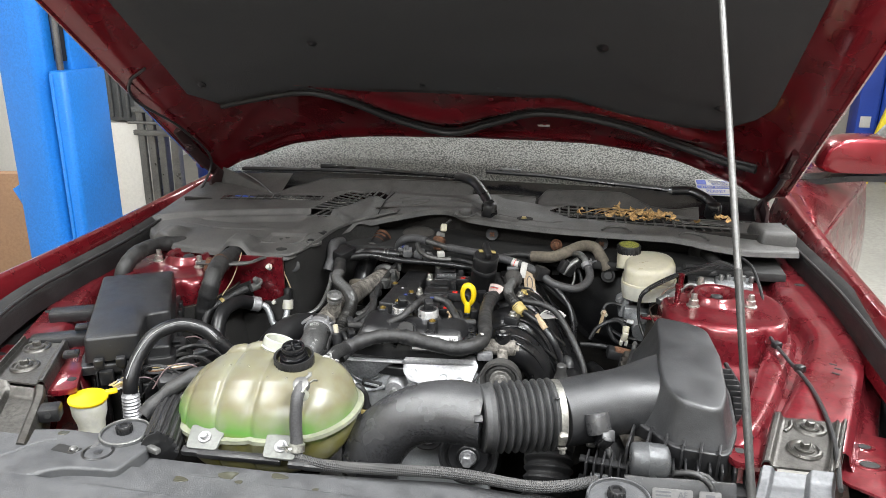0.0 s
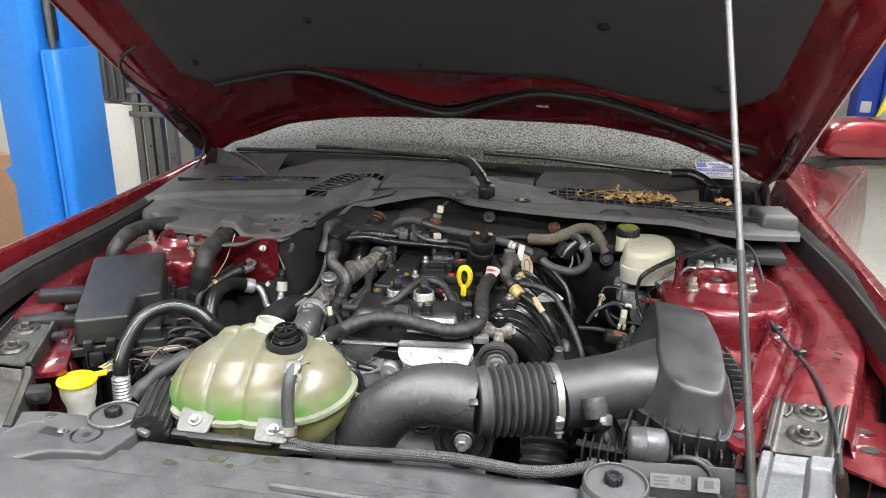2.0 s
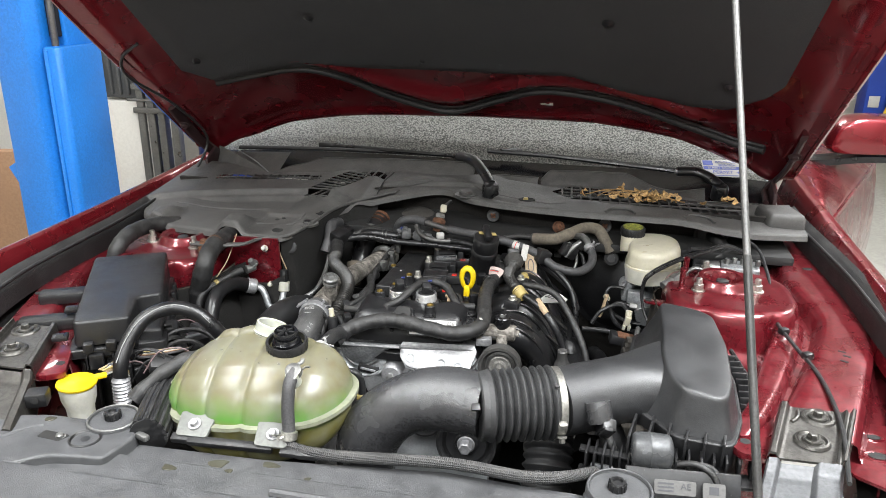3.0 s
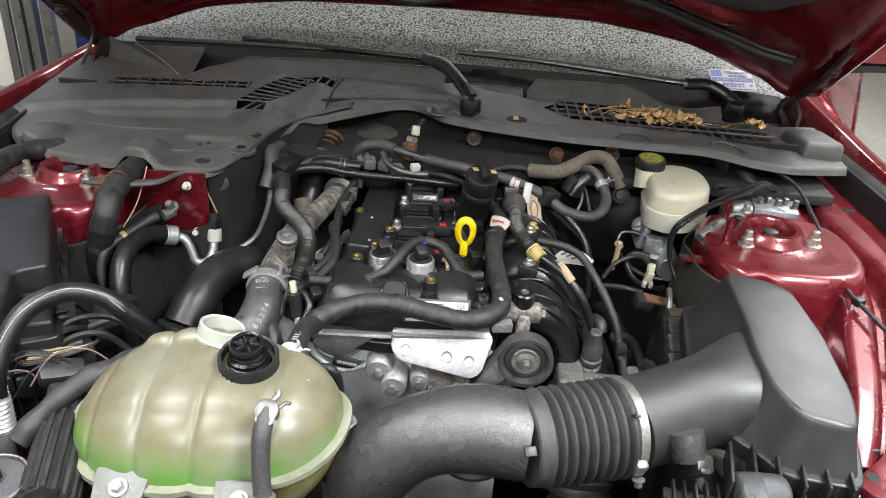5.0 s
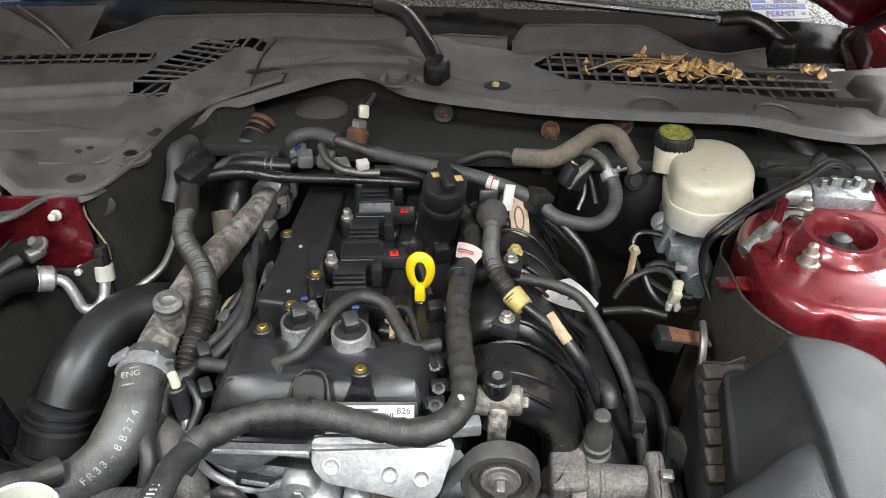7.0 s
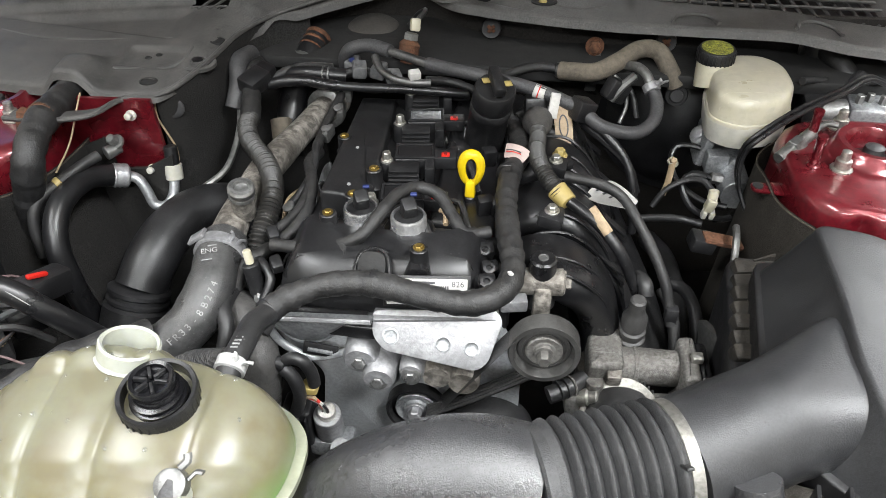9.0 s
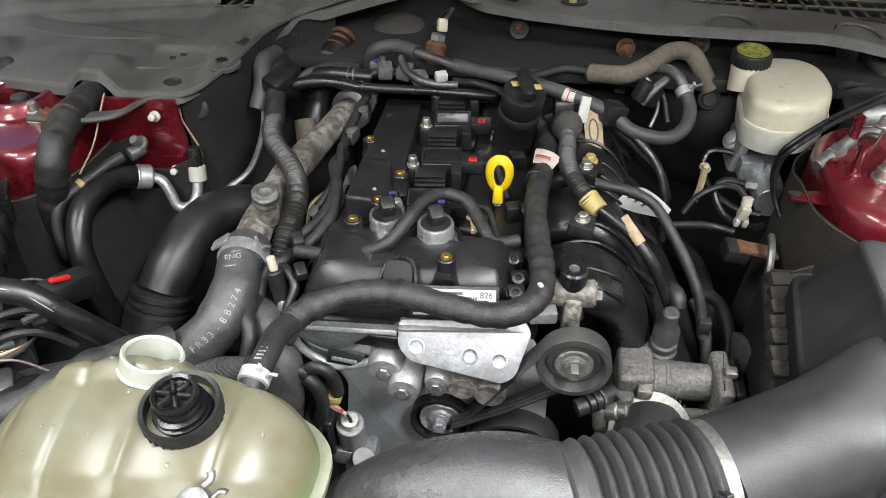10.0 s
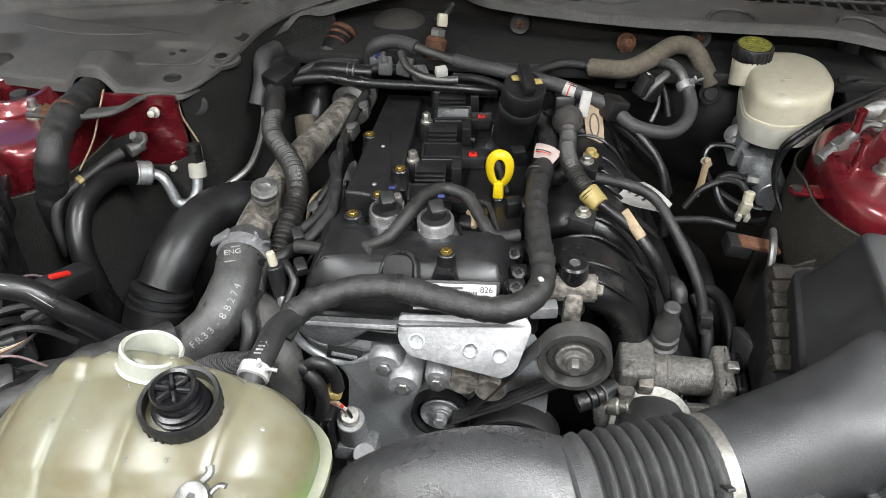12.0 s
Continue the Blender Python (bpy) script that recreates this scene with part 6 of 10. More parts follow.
def snout_ring(t):
    """The duct's section: round at the clamp, flaring and flattening at the top until it runs out into the lid."""
    c = A1.lerp(Vector((0.446, 1.084, 0.901)), t)
    d = Vector((0.150, 0.090, 0.006)).normalized()
    n, b = Vector((-d.y, d.x, 0)).normalized(), Vector((0, 0, 1))
    f = ramp01((t - 0.45) / 0.55)
    ring = []
    for i in range(48):
        a = 2 * math.pi * i / 48
        cc, ss = math.cos(a), math.sin(a)
        e = 1 - 0.58 * f
        ry = 0.0490 + 0.002 * t + (0.004 * f if cc > 0 else 0.020 * f)
        rz = 0.0490 - (0.0020 * f if ss > 0 else 0.0)
        ring.append(c + n * ry * abs(cc) ** e * (1 if cc > 0 else -1) + b * rz * abs(ss) ** e * (1 if ss > 0 else -1))
    return ring
part("snout", Geo().loft([snout_ring(i / 24) for i in range(25)]), BOXPL, box, sharp=60)
part("snout_loop", Geo().tube([(0.287, 1.008, 0.930), (0.300, 1.012, 0.940), (0.308, 1.010, 0.932), (0.306, 1.004, 0.920)], 0.004, 8, 0.003), BOXPL, box)
mf = part("air_sensor", Geo().lathe((0.327, 0.962, 0.918), (0.20, -0.40, -0.75), [(0.0175, 0), (0.0175, 0.026), (0.0165, 0.029), (0.013, 0.029), (0.012, 0.024)], 26), DUCT, box, "round air sensor socket")
part("sensor_plug", Geo().box((0.340, 0.944, 0.890), (0.020, 0.018, 0.030), 0.003, (35, 15, 12)), GLOSSB, mf)
part("plug_rib", Geo().box((0.340, 0.934, 0.890), (0.012, 0.006, 0.024), 0.002, (35, 15, 12)), BLACK, mf)
part("sensor_boot", Geo().tube([(0.344, 0.950, 0.874), (0.350, 0.944, 0.862), (0.358, 0.942, 0.850)], 0.006, 10), TAPE, mf)
for k in range(3):
    part("sensor_wire", Geo().tube([(0.352 + 0.002 * k, 0.944, 0.860), (0.360 + 0.003 * k, 0.938, 0.850), (0.364 + 0.003 * k, 0.94, 0.836)], 0.0014, 6), (TAGW, RUBBER, TAPE)[k], mf)
low = rounded([(0.375, 1.30), (0.352, 1.13), (0.335, 1.0), (0.35, 0.93), (0.50, 0.94), (0.535, 1.0), (0.548, 1.12), (0.53, 1.25), (0.45, 1.30)], 0.02, 4)
part("base", moulded(low, 0.66, 0.858, 0.006, 0.0), BLACK, box)
part("rim_step", moulded([(0.450 + (x - 0.450) * 1.06, 1.095 + (y - 1.095) * 1.06) for x, y in LID_FOOT], 0.850, 0.889, 0.003), BLACK, box)
for i in range(7):
    y = 1.150 + i * 0.0215
    x = 0.380 + 0.16 * (y - 1.15)
    part("tray_step", Geo().box((x, y, 0.857 - 0.001 * (i % 2)), (0.052 - 0.001 * i, 0.017, 0.018), 0.003, (18, 4 - 3 * (i % 2), 9)), FILTERB, box)
    part("step_web", Geo().box((x + 0.012, y + 0.010, 0.862), (0.030, 0.003, 0.014), 0.001, (0, 0, 28)), FILTERB, box)
part("fin_tray", Geo().prism([(0.362, 1.14), (0.41, 1.14), (0.435, 1.30), (0.385, 1.30)], 0.012, pose(0, 0, 0.845), 0.002), FILTERB, box, "dusty stepped housing")
for i in range(6):
    part("rib", Geo().box((0.375 + i * 0.024, 0.950 + i * 0.001, 0.880), (0.0035, 0.06, 0.034), 0.001, (0, 0, -12)), BLACK, box)
for i in range(12):
    y = 1.0 + i * 0.019
    x = curve_at(y, [(1.0, 0.536), (1.12, 0.548), (1.23, 0.536)])
    part("rim_rib", Geo().box((x, y, 0.872), (0.022, 0.004, 0.028), 0.001, (0, 0, 6)), BLACK, box)
part("rim_rail", Geo().tube([(0.505, 0.955, 0.868), (0.545, 1.02, 0.872), (0.560, 1.12, 0.876), (0.546, 1.24, 0.88)], 0.004, 8), BLACK, box)
part("foam_gasket", Geo().prism(rounded([(0.372, 0.955), (0.425, 0.955), (0.43, 0.985), (0.36, 1.0)], 0.004), 0.004, pose(0, 0, 0.866), 0.001), FILTERB, box)
DRUM = surface("satin_grey_drum", (0.075, 0.077, 0.08), 0.30, 0.35, 300, 20, 0.25, 0.12, (0.15, 0.15, 0.15), 0.1)
can = thing("resonator_can", (0.40, 0.925, 0.79), "satin black drum-shaped resonator with a mould seam", "resonator")
part("drum", Geo().lathe((0.373, 0.922, 0.876), (1, 0.05, 0), [(0.014, 0), (0.021, 0.002), (0.0240, 0.006), (0.0248, 0.022), (0.0256, 0.024), (0.0248, 0.026), (0.0240, 0.046), (0.021, 0.051), (0.014, 0.054)], 40), DRUM, can)
part("bracket", Geo().box((0.40, 0.935, 0.815), (0.05, 0.03, 0.06), 0.004), BLACK, can)
plate = thing("bay_label", (0.45, 0.885, 0.83), "white printed label on the black housing", "label")
lm = Matrix.Translation((0.430, 0.888, 0.850)) @ Euler((radians(62), 0, radians(4))).to_matrix().to_4x4()
part("backing", Geo().box((0.44, 0.893, 0.840), (0.145, 0.006, 0.058), 0.002, (-28, 0, 4)), BLACK, plate, "black housing wall")
part("sticker", Geo().prism(rounded([(-0.026, -0.009), (0.026, -0.009), (0.026, 0.009), (-0.026, 0.009)], 0.003), 0.0006, lm, 0), LABELG, plate)
part("sticker", Geo().prism(rounded([(0.034, -0.010), (0.062, -0.010), (0.062, 0.009), (0.034, 0.009)], 0.003), 0.0006, lm, 0), LABELG, plate)
words("AE", INK, lm @ Matrix.Translation((0.013, 0.002, 0.0009)), 0.011, plate)
for k in range(3):
    part("print_bar", Geo().box(lm @ Vector((-0.012, 0.0045 - 0.0045 * k, 0.0008)), (0.02, 0.0024, 0.0004), 0, (62, 0, 4)), INK, plate)
part("print_bar", Geo().box(lm @ Vector((0.048, 0, 0.0008)), (0.012, 0.010, 0.0004), 0, (62, 0, 4)), INK, plate)

# moulded number on the elbow, upside down to the front
for k, ch in enumerate("FR20-9F805-A"):
    a = radians(62)
    x = 0.122 - 0.0068 * k
    zc = curve_at(x, [(0.03, 0.860), (0.07, 0.888), (0.12, 0.898), (0.17, 0.897)])
    words(ch, DUCT, Matrix.Translation((x, 0.957 + 0.0455 * math.cos(a), zc + 0.0455 * math.sin(a))) @ Euler((radians(-28), 0, 0)).to_matrix().to_4x4() @ Euler((0, 0, radians(180 + (14 if x < 0.08 else 4)))).to_matrix().to_4x4(), 0.010, duct, "moulded_number", 0.0008)

# framework between the resonator and the filter base, with a wiring tail
fr = thing("plastic_cradle", (0.37, 0.92, 0.80), "black ribbed plastic frame beside the resonator drum", "plastic cradle")
for k in range(6):
    part("frame_rib", Geo().box((0.318 + 0.011 * k, 0.925, 0.850), (0.003, 0.035, 0.045), 0.001, (0, 0, -8)), BLACK, fr)
for z in (0.835, 0.866):
    part("frame_bar", Geo().box((0.345, 0.922, z), (0.075, 0.014, 0.004), 0.001, (0, 0, -8)), BLACK, fr)
part("alloy_glint", Geo().box((0.338, 0.915, 0.848), (0.030, 0.006, 0.008), 0.002, (0, 0, -8)), ALUSAT, fr, "bright inner bracket")
for k in range(7):
    part("front_rib", Geo().box((0.432 + 0.016 * k, 0.925 + 0.002 * k, 0.862), (0.0035, 0.030, 0.026), 0.001, (0, 0, -6)), BLACK, fr)
part("front_ledge", Geo().box((0.475, 0.918, 0.848), (0.115, 0.030, 0.006), 0.002, (0, 0, 3)), BLACK, fr)
tl = thing("sensor_tail", (0.45, 0.90, 0.84), "black taped wiring tail along the filter box", "wiring loom")
part("run", Geo().tube([(0.40, 0.925, 0.842), (0.428, 0.918, 0.862), (0.455, 0.912, 0.872), (0.478, 0.905, 0.862), (0.488, 0.895, 0.838), (0.505, 0.885, 0.82)], 0.0045, 10), TAPE, tl)
part("branch", Geo().tube([(0.455, 0.912, 0.872), (0.475, 0.915, 0.868), (0.492, 0.905, 0.85), (0.50, 0.892, 0.825)], 0.0036, 10), RUBBER, tl)

# ---- engine ----
def eng_z(y):
    """Height of the cam cover's top, which falls gently to the rear."""
    return 0.905 - 0.055 * (y - 1.20)


eng = thing("engine", (0.02, 1.38, 0.37), "four cylinder engine with a black cam cover and dusty alloy mounts", "engine")
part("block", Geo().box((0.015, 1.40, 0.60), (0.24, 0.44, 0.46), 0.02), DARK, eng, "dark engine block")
cover = rounded([(-0.10, 1.235), (0.125, 1.235), (0.125, 1.61), (-0.105, 1.61)], 0.02)
part("cam_cover", moulded(cover, 0.84, lambda x, y: eng_z(y) - 0.012, 0.012, 0.004), GLOSSB, eng, "satin black cam cover")
front = rounded([(-0.098, 1.150), (-0.05, 1.142), (0.06, 1.146), (0.118, 1.158), (0.124, 1.25), (-0.10, 1.25)], 0.02)
def front_z(x, y):
    k = min(1, max(0, (y - 1.145) / 0.05))
    z = 0.906 + 0.020 * math.sin(k * math.pi / 2)
    return z + 0.006 * math.exp(-((x - 0.055) / 0.035) ** 2) + 0.004 * math.exp(-((x + 0.05) / 0.03) ** 2) - 0.02 * max(0, abs(x - 0.01) - 0.085) / 0.03
part("front_cover", moulded(front, 0.862, front_z, 0.022, 0.004), GLOSSB, eng, "satin black front cover with rounded shoulders", sharp=60)
part("cover_flange", moulded(rounded([(-0.104, 1.138), (0.0, 1.132), (0.122, 1.146), (0.130, 1.25), (-0.106, 1.25)], 0.014), 0.852, 0.868, 0.004), GLOSSB, eng)
part("cover_ridge", Geo().tube([(-0.092, 1.146, 0.885), (-0.085, 1.140, 0.903), (-0.06, 1.138, 0.912), (-0.03, 1.138, 0.910)], 0.004, 8), GLOSSB, eng)
for y, x0, x1 in ((1.141, -0.085, 0.0), (1.144, 0.018, 0.11)):
    part("flange_bead", Geo().tube([(x0, y, 0.876), (x1, y + 0.008 * (x1 > 0.05), 0.876)], 0.005, 8), GLOSSB, eng)
# notch with a clip in the front cover
part("clip_notch", Geo().prism(rounded([(-0.014, -0.002), (0.014, -0.002), (0.014, 0.034), (-0.014, 0.034)], 0.012), 0.014, pose(0.004, 1.153, 0.905, 50, 0, 0), 0.002), DARK, eng, "arched recess")
part("notch_rim", Geo().tube([(-0.012, 1.142, 0.900), (-0.0125, 1.158, 0.921), (-0.007, 1.172, 0.931), (0.004, 1.176, 0.933), (0.015, 1.172, 0.931), (0.0205, 1.158, 0.921), (0.020, 1.142, 0.900)], 0.0028, 8, 0.004), GLOSSB, eng)
part("harness_clip", Geo().box((0.004, 1.146, 0.918), (0.014, 0.012, 0.016), 0.002, (30, 0, 0)), BLACK, eng)
# printed plate
pm = Matrix.Translation((0.060, 1.1375, 0.9175)) @ Euler((radians(62), 0, radians(5))).to_matrix().to_4x4()
lab = part("engine_label", Geo().prism([(-0.038, -0.012), (0.038, -0.012), (0.038, 0.013), (-0.038, 0.013)], 0.0025, pm, 0.0005), PAPER, eng, "white printed engine label")
part("label_frame", Geo().prism([(-0.041, -0.014), (0.041, -0.014), (0.041, 0.016), (-0.041, 0.016)], 0.0018, pm, 0.0005), GLOSSB, eng)
for k in range(18):
    part("print_bar", Geo().box(pm @ Vector((-0.016 + 0.0021 * k, 0.002, 0.0028)), (0.0012 if k % 3 else 0.0006, 0.009, 0.0005), 0, (62, 0, 5)), INK, lab)
for k in range(2):
    part("print_bar", Geo().box(pm @ Vector((-0.01, 0.0095 - 0.016 * k, 0.0028)), (0.035, 0.0022, 0.0005), 0, (62, 0, 5)), INK, lab)
words("826", INK, pm @ Matrix.Translation((0.029, 0.008, 0.0027)), 0.008, lab)
words("2.3", INK, pm @ Matrix.Translation((0.029, -0.004, 0.0027)), 0.009, lab)

# long black cover over the fuel rail
def bar_z(y):
    return 0.924 - 0.14 * (y - 1.28)
rail = part("rail_cover", moulded(rounded([(-0.081, 1.280), (-0.018, 1.270), (-0.042, 1.582), (-0.096, 1.580)], 0.006), 0.87, lambda x, y: bar_z(y), 0.005, 0.002), BLACK, eng, "flat matte black rail cover")
part("rail_lip", Geo().box((-0.054, 1.281, 0.908), (0.052, 0.004, 0.030), 0.002, (0, 0, -9)), BLACK, rail)
for x, y in ((-0.05, 1.30), (-0.062, 1.40)):
    part("cover_pip", Geo().lathe((x, y, bar_z(y)), (0, 0, 1), [(0.0025, 0), (0.002, 0.0015)], 10), WHITEINK, rail)
# bosses with brass screws
def boss(x, y, z, h=0.022):
    b = part("boss", Geo().lathe((x, y, z - h), (0, 0, 1), [(0.012, 0), (0.0095, 0.004), (0.009, h - 0.001), (0.008, h)], 18), GLOSSB, eng)
    g = Geo().lathe((x, y, z), (0, 0, 1), [(0.0058, -0.001), (0.0056, 0.0012), (0.0046, 0.0015), (0.004, 0.0008)], 18)
    part("brass_ring", g, BRASS, b, "brass screw seat")
    part("screw_head", Geo().lathe((x, y, z), (0, 0, 1), [(0.0042, 0), (0.0042, 0.0022), (0.0032, 0.003)], 6), BRASS, b)
for p in ((-0.055, 1.226, 0.936), (-0.036, 1.261, 0.937), (0.048, 1.171, 0.943), (-0.023, 1.313, 0.936), (-0.085, 1.43, 0.905)):
    boss(*p)
part("boss_web", Geo().prism([(-0.016, 0), (-0.008, 0.018), (0.008, 0.018), (0.016, 0)], 0.018, pose(0.048, 1.172, 0.912, 90, 0, 0), 0.003), GLOSSB, eng)

# ignition coils
SLOT_RED = surface("slot_shade_red", (0.16, 0.01, 0.01), 0.5, 0, 90, 9, 0.1, bump=0.02)
RESIN = surface("clear_resin", (0.10, 0.105, 0.11), 0.22, 0, 160, 30, 0.4, 0.25, (0.2, 0.2, 0.2), 0.08)
POTTED = (GLOSSB, GLOSSB, RESIN, GLOSSB)
def coil(y, k):
    """An ignition coil: a body with a rimmed, potted tray at the rear, stacked fins in front and a plug on its right."""
    z = eng_z(y) + 0.016
    c = part("ignition_coil", moulded(rounded([(-0.012, y - 0.016), (0.036, y - 0.010), (0.034, y + 0.024), (-0.014, y + 0.020)], 0.004), z - 0.04, z, 0.002, 0.001), BLACK, eng, "black ignition coil")
    part("potting", Geo().box((0.011, y + 0.005, z + 0.0006), (0.040, 0.024, 0.0012), 0, (0, 0, 6)), POTTED[k], c, "smooth resin face")
    for dx, dy, sx, sy in ((0, -0.0145, 0.047, 0.0035), (0, 0.0145, 0.047, 0.0035), (-0.022, 0, 0.0035, 0.029), (0.022, 0, 0.0035, 0.029)):
        part("tray_rim", Geo().box((0.011 + dx - dy * 0.1, y + 0.005 + dy + dx * 0.1, z + 0.001), (sx, sy, 0.004), 0.001, (0, 0, 6)), BLACK, c)
    part("fin_core", Geo().box((0.004, y - 0.024, z - 0.016), (0.030, 0.016, 0.026), 0.002, (0, 0, 6)), BLACK, c)
    for i in range(5):
        part("coil_fin", Geo().box((0.002, y - 0.026 - 0.0012 * i, z - 0.003 - 0.0055 * i), (0.036, 0.018, 0.0022), 0.0006, (12, 0, 6)), BLACK, c)
    part("side_cheek", Geo().box((0.032, y - 0.020, z - 0.012), (0.012, 0.022, 0.026), 0.002, (0, 0, 6)), BLACK, c)
    part("coil_bolt", Geo().hexbolt((-0.020, y - 0.016, z - 0.002), (0, 0, 1), 0.0055, 0.010, 1.4), STEEL, c, "zinc hex bolt")
    part("bolt_lug", Geo().lathe((-0.020, y - 0.016, z - 0.03), (0, 0, 1), [(0.010, 0), (0.009, 0.026), (0.008, 0.028)], 14), BLACK, c)
    part("coil_connector", Geo().box((0.048, y + 0.002, z - 0.006), (0.028, 0.020, 0.016), 0.002, (0, 0, 6)), BLACK, c)
    part("lock_tab", Geo().box((0.049, y - 0.001, z + 0.0025), (0.010, 0.009, 0.002), 0.0008, (0, 0, 6)), REDPL, c, "red lock tab")
    # Raised bar in darker red; the slot's shade is in its colour.
    part("tab_slot", Geo().box((0.049, y + 0.0005, z + 0.0038), (0.0036, 0.006, 0.001), 0, (0, 0, 6)), SLOT_RED, c)
    part("coil_lead", Geo().tube([(0.060, y + 0.002, z - 0.006), (0.076, y - 0.004, z - 0.002), (0.086, y - 0.03, z - 0.008), (0.094, y - 0.05, z - 0.016)], 0.0036, 8), TAPE, c)
for k, y in enumerate((1.293, 1.388, 1.487, 1.582)):
    coil(y, k)
part("cam_step", moulded(rounded([(0.076, 1.262), (0.118, 1.262), (0.118, 1.45), (0.076, 1.45)], 0.008), 0.84, lambda x, y: eng_z(y) - 0.006, 0.006, 0.002), GLOSSB, eng)
part("plug_ridge", moulded(rounded([(0.04, 1.27), (0.082, 1.27), (0.078, 1.60), (0.04, 1.60)], 0.01), 0.86, lambda x, y: eng_z(y) - 0.002, 0.008, 0.002), GLOSSB, eng)

CANMET = surface("bright_can_metal", (0.72, 0.72, 0.73), 0.3, 0.9, 300, 20, 0.12, 0.05, bump=0.05)
# cam timing solenoids
for x, y, z in ((-0.022, 1.236, 0.936), (0.030, 1.222, 0.940)):
    s = part("cam_solenoid", Geo().lathe((x, y, z - 0.018), (0, 0, 1), [(0.020, 0), (0.020, 0.003), (0.0185, 0.005), (0.0185, 0.019), (0.0172, 0.0215), (0.0155, 0.0215), (0.015, 0.018), (0.010, 0.018)], 28), CANMET, eng, "bright metal solenoid can")
    part("solenoid_well", Geo().lathe((x, y, z - 0.022), (0, 0, 1), [(0.027, 0), (0.027, 0.006), (0.025, 0.008), (0.022, 0.006), (0.021, 0.004)], 28), GLOSSB, s)
    part("can_core", Geo().lathe((x, y, z - 0.002), (0, 0, 1), [(0.0152, 0), (0.0150, 0.003), (0.006, 0.0035)], 24), BLACK, s, "black can insert")
    part("solenoid_plug", Geo().box((x, y + 0.003, z + 0.008), (0.015, 0.017, 0.022), 0.003, (20, 0, 25)), BLACK, s)
    part("plug_lock", Geo().box((x + 0.004, y + 0.012, z + 0.020), (0.007, 0.004, 0.003), 0.001, (15, 0, 10)), BLUEPL, s, "blue plug lock")

# dipstick
dip = thing("dipstick", (0.085, 1.325, 0.89), "bright yellow plastic dipstick loop handle", "dipstick")
loop = []
for i in range(33):
    a = 2 * math.pi * i / 32
    loop.append((0.0845 + 0.0108 * math.sin(a) * (1.0 - 0.12 * math.cos(a)), 1.330, 0.932 - 0.0195 * math.cos(a)))
part("loop", Geo().tube(loop, 0.0034, 10, 0.002, 1.7), YELLOW, dip)
part("stem", Geo().box((0.084, 1.328, 0.907), (0.0125, 0.011, 0.022), 0.003, (0, 0, 0), 2, 0.85), YELLOW, dip)
part("tube", Geo().cyl((0.084, 1.326, 0.84), (0.084, 1.326, 0.898), 0.006), GLOSSB, dip, "black dipstick tube")

# oil filler
of = thing("oil_filler", (0.093, 1.462, 0.86), "tall black oil filler neck with a ribbed cap", "oil filler")
ob0, ob1 = Vector((0.087, 1.475, 0.87)), Vector((0.104, 1.440, 0.985))
oa = (ob1 - ob0).normalized()
part("neck", Geo().lathe(ob0, oa, [(0.026, 0), (0.025, 0.07), (0.0262, 0.072), (0.0262, 0.082), (0.0248, 0.084)], 32), BLACK, of)
oc = part("cap", Geo().lathe(ob0 + oa * 0.084, oa, [(0.0245, 0), (0.0255, 0.003), (0.0255, 0.026), (0.0235, 0.029), (0.008, 0.029)], 32), BLACK, of, "black twist cap")
part("grip", Geo().box(ob1 + oa * 0.002, (0.014, 0.044, 0.014), 0.004, (18, 8, 20)), BLACK, oc)
for dx, dy in ((-0.013, 0.006), (0.014, -0.006)):
    part("cap_print", Geo().box(ob1 + Vector((dx, dy, 0.0005 - dy * 0.3)), (0.009, 0.008, 0.002), 0.0005, (18, 8, 30)), DULLYEL, oc, "yellow printed mark")

# front mount plate, timing cover
part("timing_cover", Geo().prism(rounded([(-0.095, 0.40), (0.16, 0.40), (0.155, 0.80), (0.125, 0.862), (-0.105, 0.862), (-0.10, 0.83), (-0.055, 0.78), (-0.075, 0.6)], 0.015), 0.03, pose(0, 1.178, 0, 90, 0, 0), 0.005), TIMING, eng, "grey cast timing cover")
def swoop(u, v):
    x = -0.106 + 0.112 * u
    low = 0.874 - 0.005 - 0.045 * math.sin(min(1, u * 1.25) * math.pi) ** 0.8 * (1 - 0.35 * u)
    return (x, 1.126 + 0.014 * v * v, 0.876 + 0.006 * u + (low - 0.876) * v)
part("cover_web", Geo().sheet(swoop, 24, 8, (0, 0.010, 0)), ALUSAT, eng, "pale dusty alloy shelf")
part("web_rim", Geo().tube([swoop(k / 16, 0.0) for k in range(17)], 0.0028, 8), ALU, eng)
part("web_rim", Geo().tube([swoop(k / 16, 1.0) for k in range(17)], 0.0024, 8), ALUSAT, eng)
part("web_arm", Geo().tube([(-0.100, 1.130, 0.868), (-0.092, 1.130, 0.842), (-0.065, 1.130, 0.822), (-0.038, 1.130, 0.826), (-0.008, 1.130, 0.842)], 0.0042, 10, 0.008, 0.6), ALUSAT, eng)
part("web_plate", Geo().box((-0.050, 1.131, 0.832), (0.036, 0.003, 0.014), 0.001, (-15, 8, 0)), BLACK, eng, "black stamped plate")
part("web_mark", Geo().box((-0.050, 1.1292, 0.832), (0.026, 0.004, 0.004), 0.0008, (-15, 8, 0)), ALUSAT, eng, "stamped mark bar")
mp = Matrix.Translation((0.067, 1.148, 0.868)) @ Euler((radians(52), 0, radians(4))).to_matrix().to_4x4()
